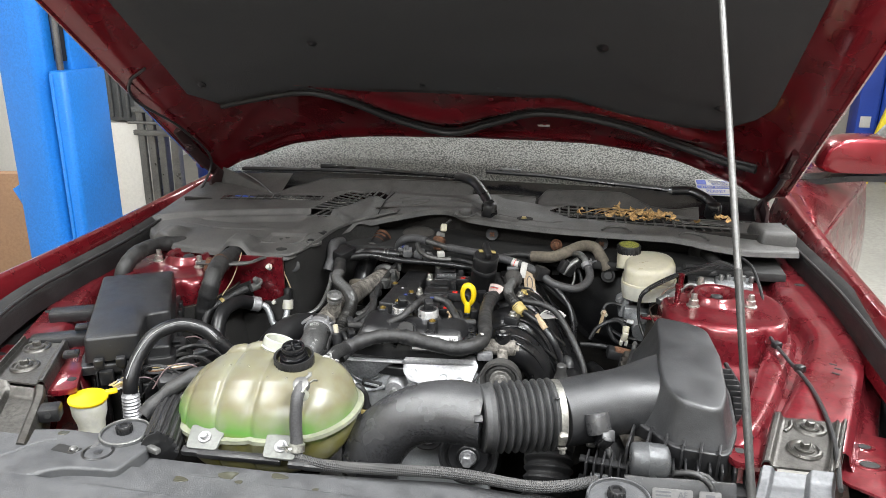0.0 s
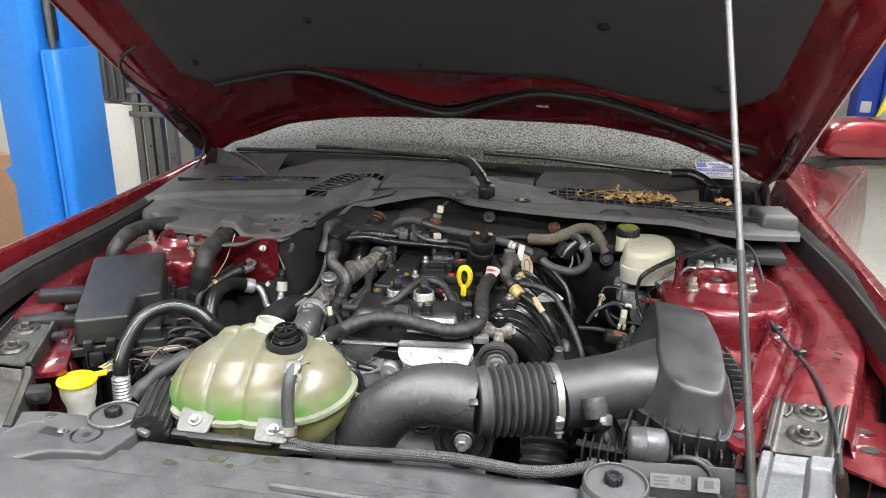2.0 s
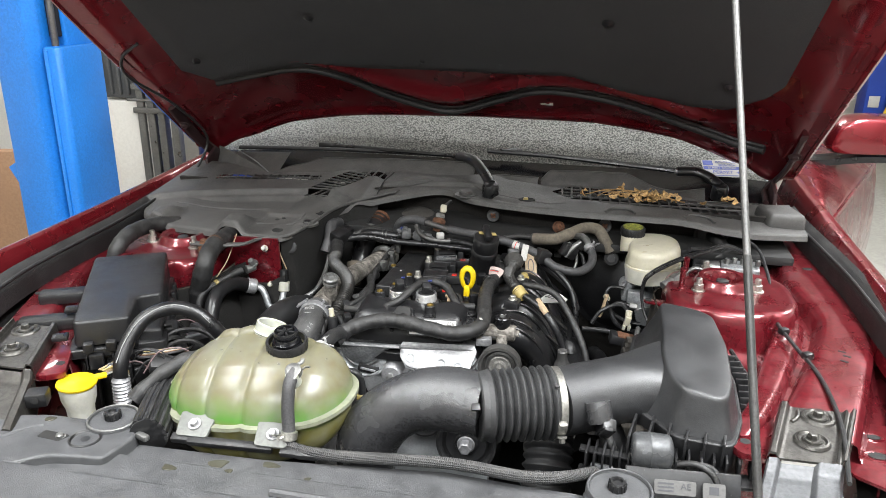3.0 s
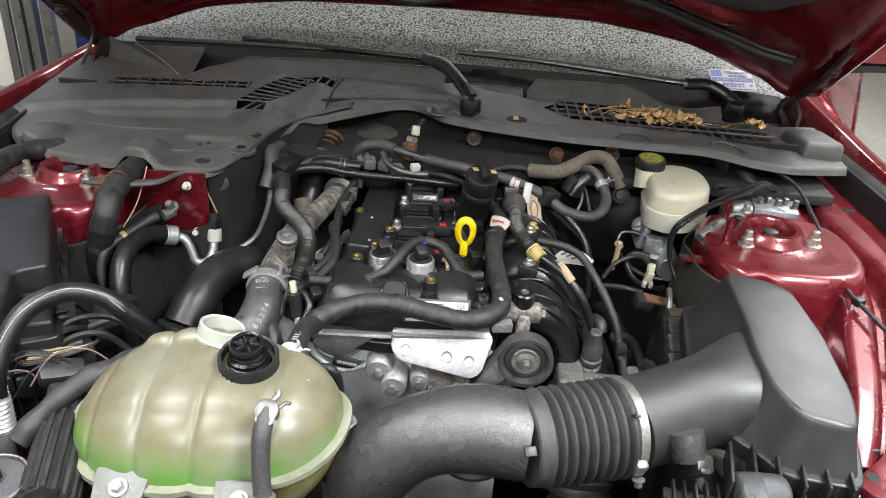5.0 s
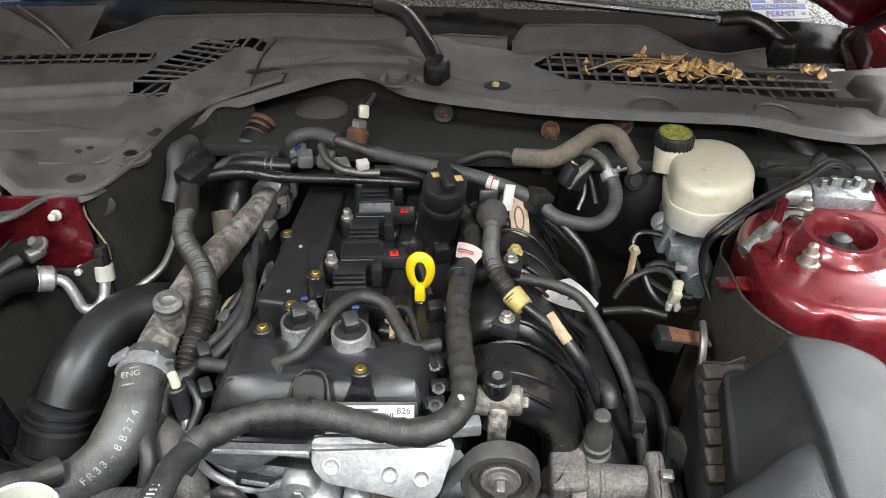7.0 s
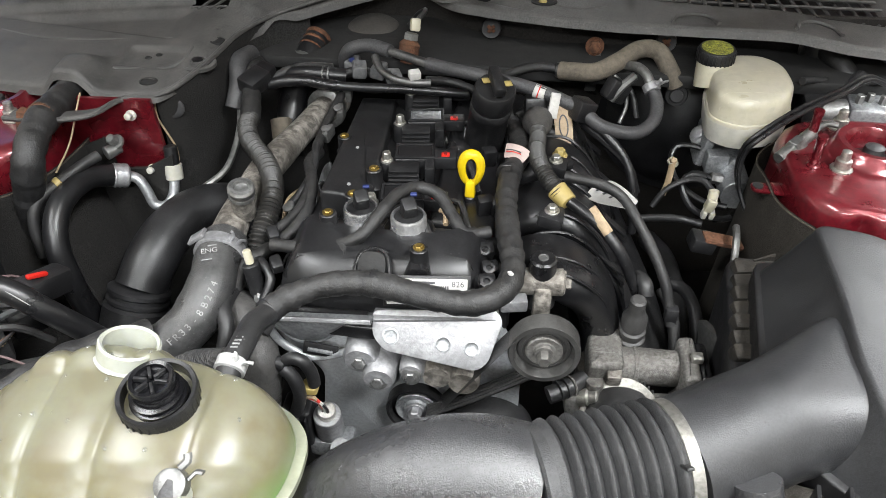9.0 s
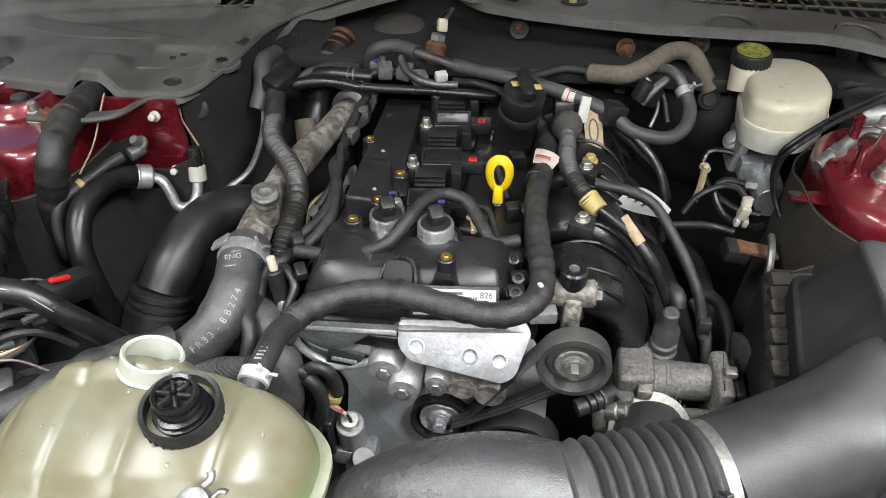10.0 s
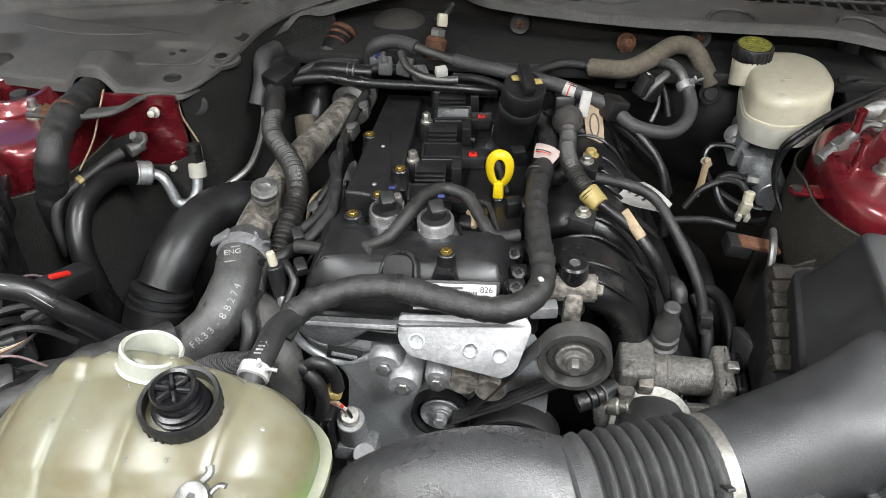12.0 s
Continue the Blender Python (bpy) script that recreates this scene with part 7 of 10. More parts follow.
mount = part("mount_plate", Geo().prism(rounded([(-0.062, 0.012), (0.060, 0.014), (0.066, 0.004), (0.052, -0.038), (0.040, -0.046), (-0.050, -0.028), (-0.062, -0.014)], 0.007), 0.012, mp, 0.004), ALU, eng, "bright cast alloy mount plate")
part("plate_top", Geo().prism(rounded([(-0.064, -0.012), (0.062, -0.008), (0.060, 0.028), (-0.055, 0.026)], 0.006), 0.006, pose(0.067, 1.150, 0.876, 12, 0, 4), 0.002), ALU, mount)
for lx, ly in ((-0.044, -0.014), (0.008, -0.020), (0.036, -0.024)):
    c = mp @ Vector((lx, ly, 0.0115))
    ax2 = mp.to_3x3() @ Vector((0, 0, 1))
    part("plate_hole", Geo().lathe(c, ax2, [(0.0085, 0), (0.0085, 0.0012), (0.0068, 0.0016), (0.0055, 0.0008), (0.003, 0.0006)], 22), ALUSAT, mount, "machined bolt hole")
for x, y, z, r in ((-0.008, 1.122, 0.827, 0.018), (0.012, 1.112, 0.812, 0.017), (0.045, 1.118, 0.820, 0.013), (0.070, 1.122, 0.812, 0.016), (0.097, 1.122, 0.806, 0.017)):
    part("mount_boss", Geo().lathe((x, y + 0.05, z + 0.002), (0, -1, 0.0), [(r * 1.15, 0), (r * 1.05, 0.03), (r, 0.046), (r * 0.86, 0.05)], 20), ALUD if x > 0.05 else ALU, mount)
for x, y, z in ((-0.008, 1.122, 0.827), (0.012, 1.112, 0.812), (0.045, 1.115, 0.820)):
    part("flange_bolt", Geo().hexbolt((x, y + 0.003, z), (0, -1, 0.35), 0.0066, 0.007, 1.55), FASTN, mount)

# belt drive
def pulley(name, c, r, w, mat, face, label, ribs=True, tilt=(0.02, -1, 0.06)):
    t = part(name, Geo().lathe(Vector(c) - Vector(tilt).normalized() * (w * 0.5), tilt, [(r * 0.5, 0), (r, 0.0), (r * 1.0, w * 0.1), (r * 0.985, w * 0.5), (r, w * 0.9), (r * 0.985, w), (r * 0.90, w), (r * 0.84, w * 0.62), (r * 0.2, w * 0.60)], 44), mat, eng, label)
    f = Vector(c) + Vector(tilt).normalized() * (w * 0.10)
    part("pulley_face", Geo().lathe(f, tilt, [(r * 0.70, 0), (r * 0.70, w * 0.22), (r * 0.66, w * 0.28), (r * 0.60, w * 0.24), (r * 0.48, w * 0.18), (r * 0.40, w * 0.18), (r * 0.36, w * 0.30), (r * 0.22, w * 0.32)], 40), face, t)
    part("pulley_bolt", Geo().hexbolt(f + Vector(tilt).normalized() * (w * 0.25), tilt, r * 0.22, r * 0.3, 1.35), ALU, t)
    return t
PULLEYG = surface("dusty_pulley_grey", (0.042, 0.041, 0.040), 0.45, 0.2, 260, 30, 0.25, 0.35, (0.13, 0.125, 0.115), 0.15)
FACEG = surface("dull_pulley_face", (0.22, 0.213, 0.20), 0.45, 0.6, 220, 40, 0.3, 0.4, (0.13, 0.12, 0.105), 0.3)
idl = part("idler_pulley", Geo().lathe((0.1735, 1.145, 0.8670), (0.02, -1, 0.10), [(0.020, 0.012), (0.0345, 0.012), (0.0345, 0.029), (0.0335, 0.0315), (0.0290, 0.0315), (0.0275, 0.028), (0.0265, 0.020), (0.010, 0.019)], 56), PULLEYG, eng, "dusty grey idler pulley")
part("pulley_dish", Geo().lathe((0.1740, 1.125, 0.8682), (0.02, -1, 0.06), [(0.0255, 0), (0.0250, 0.002), (0.0215, 0.0035), (0.0205, 0.0015), (0.0185, 0.0012)], 48), PULLEYG, idl)
part("pulley_hub", Geo().lathe((0.1740, 1.125, 0.8682), (0.02, -1, 0.06), [(0.0180, 0), (0.0180, 0.005), (0.0165, 0.0062), (0.0115, 0.0052), (0.0100, 0.0060), (0.004, 0.0060)], 40), FACEG, idl, "dull steel hub")
part("pulley_bolt", Geo().hexbolt((0.1741, 1.1185, 0.8686), (0.02, -1, 0.06), 0.0068, 0.011, 1.4), FACEG, idl)
pulley("tensioner_pulley", (0.045, 1.146, 0.743), 0.0325, 0.026, BLACK, ALUSAT, "black pulley with a bright alloy face")
pulley("crank_pulley", (0.122, 1.135, 0.712), 0.052, 0.030, RUBBER, BLACK, "dark crank pulley")
pulley("alternator_pulley", (0.085, 0.99, 0.66), 0.045, 0.03, BLACK, BLACK, "black lower pulley")
def belt(a, b, w, h=0.004):
    a, b = Vector(a), Vector(b)
    return Geo().tube([a, b], w / 2, 8, 0.02, h / w)
for i in range(4):
    part("belt_rib", Geo().tube([(0.168 , 1.120 + i * 0.0045, 0.8335), (0.115, 1.118 + i * 0.0045, 0.795), (0.060, 1.122 + i * 0.0045, 0.752)], 0.0024, 6), RUBBER, eng)
part("drive_belt", Geo().sheet(lambda u, v: (0.145 - 0.085 * u, 1.112 + 0.024 * v + 0.01 * u, 0.885 - 0.145 * u), 8, 4, (0.002, 0, 0.003)), RUBBER, eng, "ribbed rubber drive belt")
part("tensioner_arm", Geo().cyl((0.138, 1.185, 0.898), (0.190, 1.188, 0.898), 0.014), ALUD, eng, "dusty alloy arm")
part("tensioner_strut", Geo().box((0.170, 1.178, 0.878), (0.018, 0.02, 0.045), 0.004), ALUD, eng)
part("arm_bolt", Geo().hexbolt((0.190, 1.188, 0.898), (1, 0, 0), 0.008, 0.006), ALUD, eng)
part("steel_tab", Geo().box((0.142, 1.158, 0.893), (0.026, 0.014, 0.014), 0.002, (0, 0, 10)), ALU, eng, "bright steel tab")
# fuel pump area and hoses low at the front left
CHARGE0 = surface("stained_pipe_rubber", (0.045, 0.044, 0.043), 0.34, 0, 220, 30, 0.4, 0.4, (0.16, 0.15, 0.14), 0.25, dust_at=0.55)
fp = thing("fuel_pump_housing", (-0.05, 1.14, 0.60), "small alloy valve with a yellow clip and black hoses", "valve")
part("body", Geo().cyl((-0.052, 1.128, 0.705), (-0.049, 1.118, 0.745), 0.0165, 0.015, 20), ALU, fp)
part("outlet", Geo().cyl((-0.037, 1.122, 0.680), (-0.035, 1.106, 0.702), 0.0125, None, 18), ALU, fp)
part("foot", Geo().box((-0.048, 1.125, 0.690), (0.050, 0.03, 0.026), 0.006), ALUSAT, fp)
part("neck_ring", Geo().cyl((-0.049, 1.118, 0.745), (-0.048, 1.115, 0.756), 0.010, None, 16), STEEL, fp)
part("yellow_clip", moulded(rounded([(-0.072, 1.112), (-0.055, 1.112), (-0.055, 1.128), (-0.072, 1.128)], 0.004), 0.782, 0.790, 0.002), DULLYEL, fp, "yellow plastic clip")
part("black_valve", moulded(rounded([(-0.098, 1.108), (-0.066, 1.108), (-0.066, 1.140), (-0.098, 1.140)], 0.005), 0.70, 0.752, 0.003), BLACK, fp)
for k in range(4):
    part("valve_rib", Geo().box((-0.094 + 0.008 * k, 1.106, 0.735), (0.002, 0.006, 0.026), 0.0005), BLACK, fp)
part("valve_hose", Geo().tube([(-0.086, 1.118, 0.822), (-0.077, 1.116, 0.832), (-0.066, 1.116, 0.829), (-0.059, 1.118, 0.812), (-0.058, 1.119, 0.792)], 0.0068, 12), RUBBER, fp)
part("valve_hose", Geo().tube([(-0.086, 1.112, 0.820), (-0.076, 1.110, 0.810), (-0.072, 1.110, 0.785), (-0.077, 1.110, 0.762), (-0.082, 1.114, 0.748)], 0.0072, 12), RUBBER, fp)
part("hose_tee", Geo().cyl((-0.094, 1.118, 0.822), (-0.082, 1.114, 0.822), 0.0078, None, 14), BLACK, fp)
for k, m in enumerate((TAN, REDPL, PAPER, BLACK)):
    part("wire", Geo().tube([(-0.066, 1.114, 0.775), (-0.058 + 0.003 * k, 1.112, 0.778 - 0.004 * k), (-0.052 + 0.002 * k, 1.113, 0.764 - 0.003 * k)], 0.0020, 6), m, fp)
part("lower_pipe", Geo().tube([(-0.150, 1.17, 0.845), (-0.128, 1.145, 0.848), (-0.112, 1.120, 0.825), (-0.112, 1.108, 0.785), (-0.118, 1.10, 0.735), (-0.12, 1.10, 0.64)], 0.0205, 22), CHARGE0, fp, "dusty black lower pipe")

# ---- throttle body ----
BOOT2 = surface("dusty_rubber_fitting", (0.040, 0.039, 0.038), 0.42, 0, 200, 30, 0.3, 0.3, (0.13, 0.125, 0.12), 0.15)
th = thing("throttle_body", (0.275, 1.19, 0.70), "tarnished alloy throttle body with its motor housing", "throttle body")
part("bore", Geo().cyl((0.255, 1.185, 0.68), (0.252, 1.195, 0.775), 0.040, 0.036, 28), ALUT, th)
part("motor_housing", Geo().lathe((0.258, 1.186, 0.788), (1, 0.06, -0.04), [(0.016, 0), (0.0205, 0.002), (0.0205, 0.014), (0.0215, 0.015), (0.0215, 0.018), (0.0205, 0.019), (0.0195, 0.062), (0.018, 0.066)], 32), ALUT, th)
part("end_flange", moulded(rounded([(0.322, 1.152), (0.340, 1.154), (0.338, 1.216), (0.320, 1.214)], 0.006), 0.742, 0.812, 0.006), ALUT, th)
part("end_cap", moulded(rounded([(0.339, 1.156), (0.352, 1.158), (0.351, 1.212), (0.338, 1.212)], 0.006), 0.745, 0.808, 0.006), BLACK, th, "black plastic end cap")
part("cap_clip", Geo().box((0.336, 1.180, 0.815), (0.012, 0.012, 0.008), 0.002), STEEL, th)
part("casting", moulded(rounded([(0.224, 1.160), (0.262, 1.164), (0.262, 1.222), (0.226, 1.222)], 0.008), 0.735, 0.812, 0.007), ALUT, th, "cast side block")
part("casting_pocket", Geo().box((0.252, 1.166, 0.786), (0.016, 0.016, 0.036), 0.003, (14, 0, 0)), ALUD, th)
part("bolt_pillar", Geo().cyl((0.234, 1.156, 0.735), (0.233, 1.158, 0.792), 0.0095, None, 18), ALUT, th)
part("mount_ear", Geo().box((0.212, 1.150, 0.762), (0.018, 0.016, 0.034), 0.004, (0, -10, 0)), ALUT, th)
part("tag_lug", Geo().box((0.300, 1.160, 0.768), (0.044, 0.008, 0.012), 0.002, (-18, 0, 3)), ALUT, th)
for p in ((0.234, 1.150, 0.760), (0.296, 1.146, 0.752), (0.333, 1.148, 0.765)):
    part("flange_bolt", Geo().hexbolt(p, (0, -1, 0.3), 0.0065, 0.009), STEEL, th)
tb = part("hose_band", Geo().lathe((0.262, 1.146, 0.752), (0.0, -0.72, 0.62), [(0.0405, 0), (0.0425, 0.001), (0.0425, 0.012), (0.0405, 0.013)], 40), CLAMPM, th, "worm-drive hose band")
for k in range(13):
    a = radians(40 + 8 * k)
    c = Vector((0.262 + 0.0428 * math.cos(a), 1.1417, 0.7560)) + Vector((0, 0.62, 0.72)).normalized() * (0.0428 * math.sin(a))
    part("band_slot", Geo().box(c, (0.0022, 0.007, 0.0022), 0.0004, (41, 0, 0)), DARK, tb)
part("band_screw", Geo().lathe((0.216, 1.150, 0.772), (0.9, -0.2, 0.35), [(0.008, 0), (0.0095, 0.002), (0.0095, 0.012), (0.007, 0.014), (0.0075, 0.022), (0.005, 0.024)], 12), STEEL, tb)
part("inlet_hose", Geo().tube([(0.262, 1.150, 0.750), (0.262, 1.130, 0.752), (0.262, 1.105, 0.735), (0.262, 1.075, 0.70), (0.26, 1.05, 0.64)], lambda s, l: 0.0385 + 0.003 * math.sin(s * 420) * (s > 0.035), 32, 0.002), RUBBER, th, "ribbed black rubber hose")
part("side_stub", Geo().tube([(0.222, 1.165, 0.785), (0.205, 1.150, 0.785), (0.185, 1.140, 0.782)], 0.0095, 14), RUBBER, th)
for k in range(3):
    part("stub_ring", ringed((0.211 - 0.007 * k, 1.1545 - 0.004 * k, 0.785), (0.207 - 0.007 * k, 1.152 - 0.004 * k, 0.785), 0.009, 0.0022, 0.004, 20), ALUT if k == 0 else RUBBER, th)
part("vent_fitting", Geo().lathe((0.272, 1.214, 0.802), (-0.02, -0.1, 1), [(0.015, 0), (0.0155, 0.004), (0.0125, 0.006), (0.0125, 0.010), (0.0145, 0.012), (0.0145, 0.017), (0.0120, 0.019), (0.0120, 0.022), (0.0138, 0.024), (0.0135, 0.036), (0.0105, 0.042), (0.0085, 0.050), (0.0085, 0.062), (0.0065, 0.064)], 28), BOOT2, th, "black rubber vent fitting")

# ---- intake manifold ----
man = thing("intake_manifold", (0.24, 1.40, 0.55), "black plastic intake manifold with curved ribbed runners", "intake manifold")
part("plenum", Geo().tube([(0.278, 1.22, 0.71), (0.275, 1.35, 0.71), (0.235, 1.56, 0.71)], 0.058, 24, 0.03), BLACK, man)
def runner(y, k):
    """A flattened runner that arches over to the plenum; the rear ones reach out less."""
    sh = (-0.034, -0.026, -0.032, -0.052)[k]
    base = [(0.118, 0.862), (0.150, 0.884), (0.185, 0.891), (0.220, 0.881), (0.252, 0.850), (0.272, 0.81), (0.284, 0.75)]
    pts = [(x + sh * max(0, (x - 0.15) / 0.12), y - 0.005 * (x > 0.2) + (0.030 * max(0, (x - 0.21) / 0.07) if k == 0 else 0), z) for x, z in base]
    p = spline(pts, 0.008)
    rings = []
    for i, c in enumerate(p):
        t = (p[min(i + 1, len(p) - 1)] - p[max(i - 1, 0)]).normalized()
        n = t.cross(Vector((0, 1, 0))).normalized()
        if n.z < 0:
            n = -n
        ring = []
        for j in range(32):
            a = 2 * math.pi * j / 32
            cc, ss = math.cos(a), math.sin(a)
            ring.append(c + Vector((0, 1, 0)) * (0.040 * abs(cc) ** 0.72 * (1 if cc > 0 else -1)) + n * (0.022 * abs(ss) ** 0.72 * (1 if ss > 0 else -1)))
        rings.append(ring)
    r = part("runner", Geo().loft(rings), GLOSSB, man, sharp=60)
    for sgn in (-1, 1):
        part("runner_bead", Geo().tube([q + Vector((0.009, sgn * 0.034, 0.0180)) for q in p[2:-5:3]], 0.002, 6), GLOSSB, r)
    part("runner_seam", Geo().tube([q + Vector((0.011, -0.012, 0.0212)) for q in p[3:-6:3]], 0.0014, 6), BLACK, r)
    for i in range(6):
        q = p[min(len(p) - 1, len(p) * (9 + i) // 16)]
        part("runner_web", Geo().box((q.x + 0.020, q.y + 0.046, q.z + 0.004), (0.05, 0.012, 0.003), 0.001, (0, 40 + 8 * i, 0)), BLACK, r)
for k, y in enumerate((1.222, 1.322, 1.420, 1.518)):
    runner(y, k)
for i in range(11):
    y = 1.262 + 0.029 * i
    o = -0.028 - 0.10 * max(0, y - 1.38)
    part("plenum_rib", Geo().tube([(0.256 + o, y, 0.872), (0.276 + o, y, 0.842), (0.292 + o, y, 0.805), (0.306 + o, y, 0.75)], 0.0028, 6, 0.008, 2.0), BLACK, man)
part("flange", Geo().box((0.128, 1.38, 0.868), (0.022, 0.42, 0.055), 0.006), GLOSSB, man)
mb = part("post", Geo().lathe((0.168, 1.190, 0.888), (0, 0, 1), [(0.016, -0.02), (0.0145, 0.0), (0.0135, 0.036), (0.0115, 0.038)], 22), GLOSSB, man)
part("post_insert", Geo().lathe((0.168, 1.190, 0.926), (0, 0, 1), [(0.0052, 0), (0.0052, 0.0012), (0.004, 0.0015), (0.0035, 0.0005)], 18), GALV, mb, "steel insert")
part("sensor_seat", Geo().box((0.185, 1.385, 0.913), (0.030, 0.018, 0.010), 0.002, (0, 0, 12)), GLOSSB, man)
part("seat_bolt", Geo().hexbolt((0.185, 1.393, 0.918), (0, 0, 1), 0.006, 0.007), DULLYEL, man)

for x, y in ((0.180, 1.372), (0.176, 1.272), (0.155, 1.470)):
    tab = part("bolt_tab", Geo().prism(rounded([(-0.014, -0.012), (0.014, -0.012), (0.010, 0.014), (-0.010, 0.014)], 0.004), 0.014, pose(x, y, 0.908, 0, 6, -15), 0.002), BLACK, man)
    part("tab_bolt", Geo().hexbolt((x, y + 0.002, 0.922), (0, 0, 1), 0.0055, 0.006, 1.5), STEEL, tab)

# ---- brake gear ----
brk = thing("brake_reservoir", (0.43, 1.58, 0.86), "yellowed white brake fluid reservoir with a black cap", "fluid reservoir")
rb = rounded([(0.380, 1.520), (0.413, 1.497), (0.470, 1.515), (0.491, 1.560), (0.488, 1.618), (0.458, 1.645), (0.408, 1.640), (0.386, 1.60)], 0.03, 4)
part("lower_shell", moulded(rb, 0.878, 0.910, 0.003, -0.004), MILKY, brk, "milky lower shell")
part("seam", moulded([(0.435 + (x - 0.435) * 1.05, 1.575 + (y - 1.575) * 1.05) for x, y in rb], 0.906, 0.913, 0.002), WHITEPL, brk)
part("upper_shell", moulded([(0.435 + (x - 0.435) * 1.02, 1.575 + (y - 1.575) * 1.02) for x, y in rb], 0.911, lambda x, y: 0.949 - 0.05 * max(0, 1.55 - y), 0.014, 0.002, 0.002), WHITEPL, brk, sharp=60)
part("filler_shoulder", Geo().tube([(0.392, 1.600, 0.915), (0.392, 1.606, 0.932), (0.392, 1.611, 0.950)], 0.0235, 24, 0.004), WHITEPL, brk)
bc = part("cap", Geo().lathe((0.392, 1.612, 0.948), (0, -0.05, 1), [(0.022, 0), (0.0250, 0.002), (0.0250, 0.016), (0.0235, 0.019), (0.010, 0.0195)], 40), BLACK, brk, "black ribbed cap")
m_print = surface("cap_print", (0.34, 0.34, 0.05), 0.5, 0, 420, 120, 0.7, 0.7, (0.03, 0.03, 0.02), 0.1, dust_at=0.55)
part("cap_disc", Geo().lathe((0.392, 1.611, 0.9675), (0, -0.05, 1), [(0.021, 0), (0.0205, 0.0006), (0.004, 0.0008)], 36), m_print, bc, "worn yellow-green printed disc")
for k in range(26):
    a = 2 * math.pi * k / 26
    part("cap_rib", Geo().box((0.392 + 0.0252 * math.cos(a), 1.6115 + 0.0252 * math.sin(a), 0.957), (0.0014, 0.002, 0.015), 0.0003, (0, 0, math.degrees(a))), BLACK, bc)
mc = thing("master_cylinder", (0.43, 1.55, 0.80), "cast alloy brake master cylinder below its reservoir", "master cylinder")
part("barrel", Geo().cyl((0.425, 1.47, 0.825), (0.425, 1.66, 0.825), 0.021, 0.023, 22), ALUSAT, mc)
part("mount_lug", Geo().box((0.388, 1.555, 0.850), (0.014, 0.05, 0.045), 0.005, (0, 15, 0)), ALUSAT, mc)
part("mount_lug", Geo().box((0.402, 1.52, 0.845), (0.03, 0.02, 0.03), 0.004), ALUSAT, mc)
part("lug_bolt", Geo().hexbolt((0.382, 1.56, 0.862), (-0.6, -0.4, 0.6), 0.009, 0.006), ALU, mc)
for y, z in ((1.535, 0.848), (1.492, 0.835)):
    part("port_nut", Geo().cyl((0.408, y, z), (0.392, y, z + 0.002), 0.0075, None, 6), GALV, mc)
bst = thing("brake_booster", (0.40, 1.72, 0.72), "round black brake booster against the bulkhead", "brake booster")
part("shell", Geo().lathe((0.40, 1.76, 0.80), (0, -1, 0.08), [(0.135, 0), (0.138, 0.01), (0.138, 0.02), (0.128, 0.03), (0.11, 0.055), (0.085, 0.07), (0.05, 0.078), (0.03, 0.09)], 44), BLACK, bst)
part("rim_band", Geo().lathe((0.40, 1.738, 0.802), (0, -1, 0.08), [(0.138, 0), (0.141, 0.001), (0.141, 0.006), (0.138, 0.007)], 44), GLOSSB, bst)
part("check_valve", Geo().cyl((0.353, 1.640, 0.885), (0.353, 1.618, 0.89), 0.018, 0.016, 20), BLACK, bst)
part("valve_disc", Geo().cyl((0.353, 1.620, 0.89), (0.353, 1.612, 0.892), 0.010, None, 18), RUBBER, bst)

absb = thing("abs_unit", (0.60, 1.58, 0.82), "alloy hydraulic block with black motor and brake pipes", "brake unit")
part("block", Geo().box((0.612, 1.590, 0.885), (0.075, 0.06, 0.05), 0.004, (0, 0, -8)), ALUSAT, absb)
part("motor", Geo().cyl((0.57, 1.585, 0.895), (0.535, 1.583, 0.895), 0.018, None, 20), GALV, absb)
part("control_box", Geo().box((0.555, 1.605, 0.885), (0.07, 0.06, 0.045), 0.006, (0, 0, -8)), BLACK, absb)
for k in range(5):
    part("port", Geo().cyl((0.585 + 0.015 * k, 1.585 + 0.006 * (k % 2), 0.909), (0.585 + 0.015 * k, 1.585 + 0.006 * (k % 2), 0.922), 0.0055, None, 6), GALV, absb)
part("sensor_body", Geo().cyl((0.445, 1.425, 0.912), (0.490, 1.465, 0.928), 0.008, None, 12), GALV, absb, "ribbed steel fitting")
part("sensor_hex", Geo().cyl((0.462, 1.440, 0.918), (0.474, 1.451, 0.922), 0.0105, None, 6), GALV, absb)
part("sensor_lead", Geo().tube([(0.490, 1.465, 0.928), (0.505, 1.475, 0.935), (0.52, 1.475, 0.934)], 0.004, 8), GALV, absb)


# ---- hoses and lines ----
def lettering(text, pts, start, step, r, toward, size, mat, parent):
    """Letters set one by one along a hose, on the side of it that faces a direction."""
    p = spline(pts, 0.002)
    for k, ch in enumerate(text):
        i = min(len(p) - 3, max(2, int((start + k * step) / 0.002)))
        x = (p[i + 2] - p[i - 2]).normalized()
        z = Vector(toward) - x * x.dot(Vector(toward))
        z.normalize()
        y = z.cross(x)
        m = Matrix(((x.x, y.x, z.x), (x.y, y.y, z.y), (x.z, y.z, z.z))).to_4x4()
        if ch != " ":
            words(ch, mat, Matrix.Translation(p[i] + z * (r + 0.0003)) @ m, size, parent)


def hose(name, label, category, pts, r, mat, seg=14, step=0.007, flat=1.0):
    g = Geo().tube(pts, r, seg, step, flat)
    t = thing(name, pts[0], label, category)
    part("run", g, mat, t)
    return t


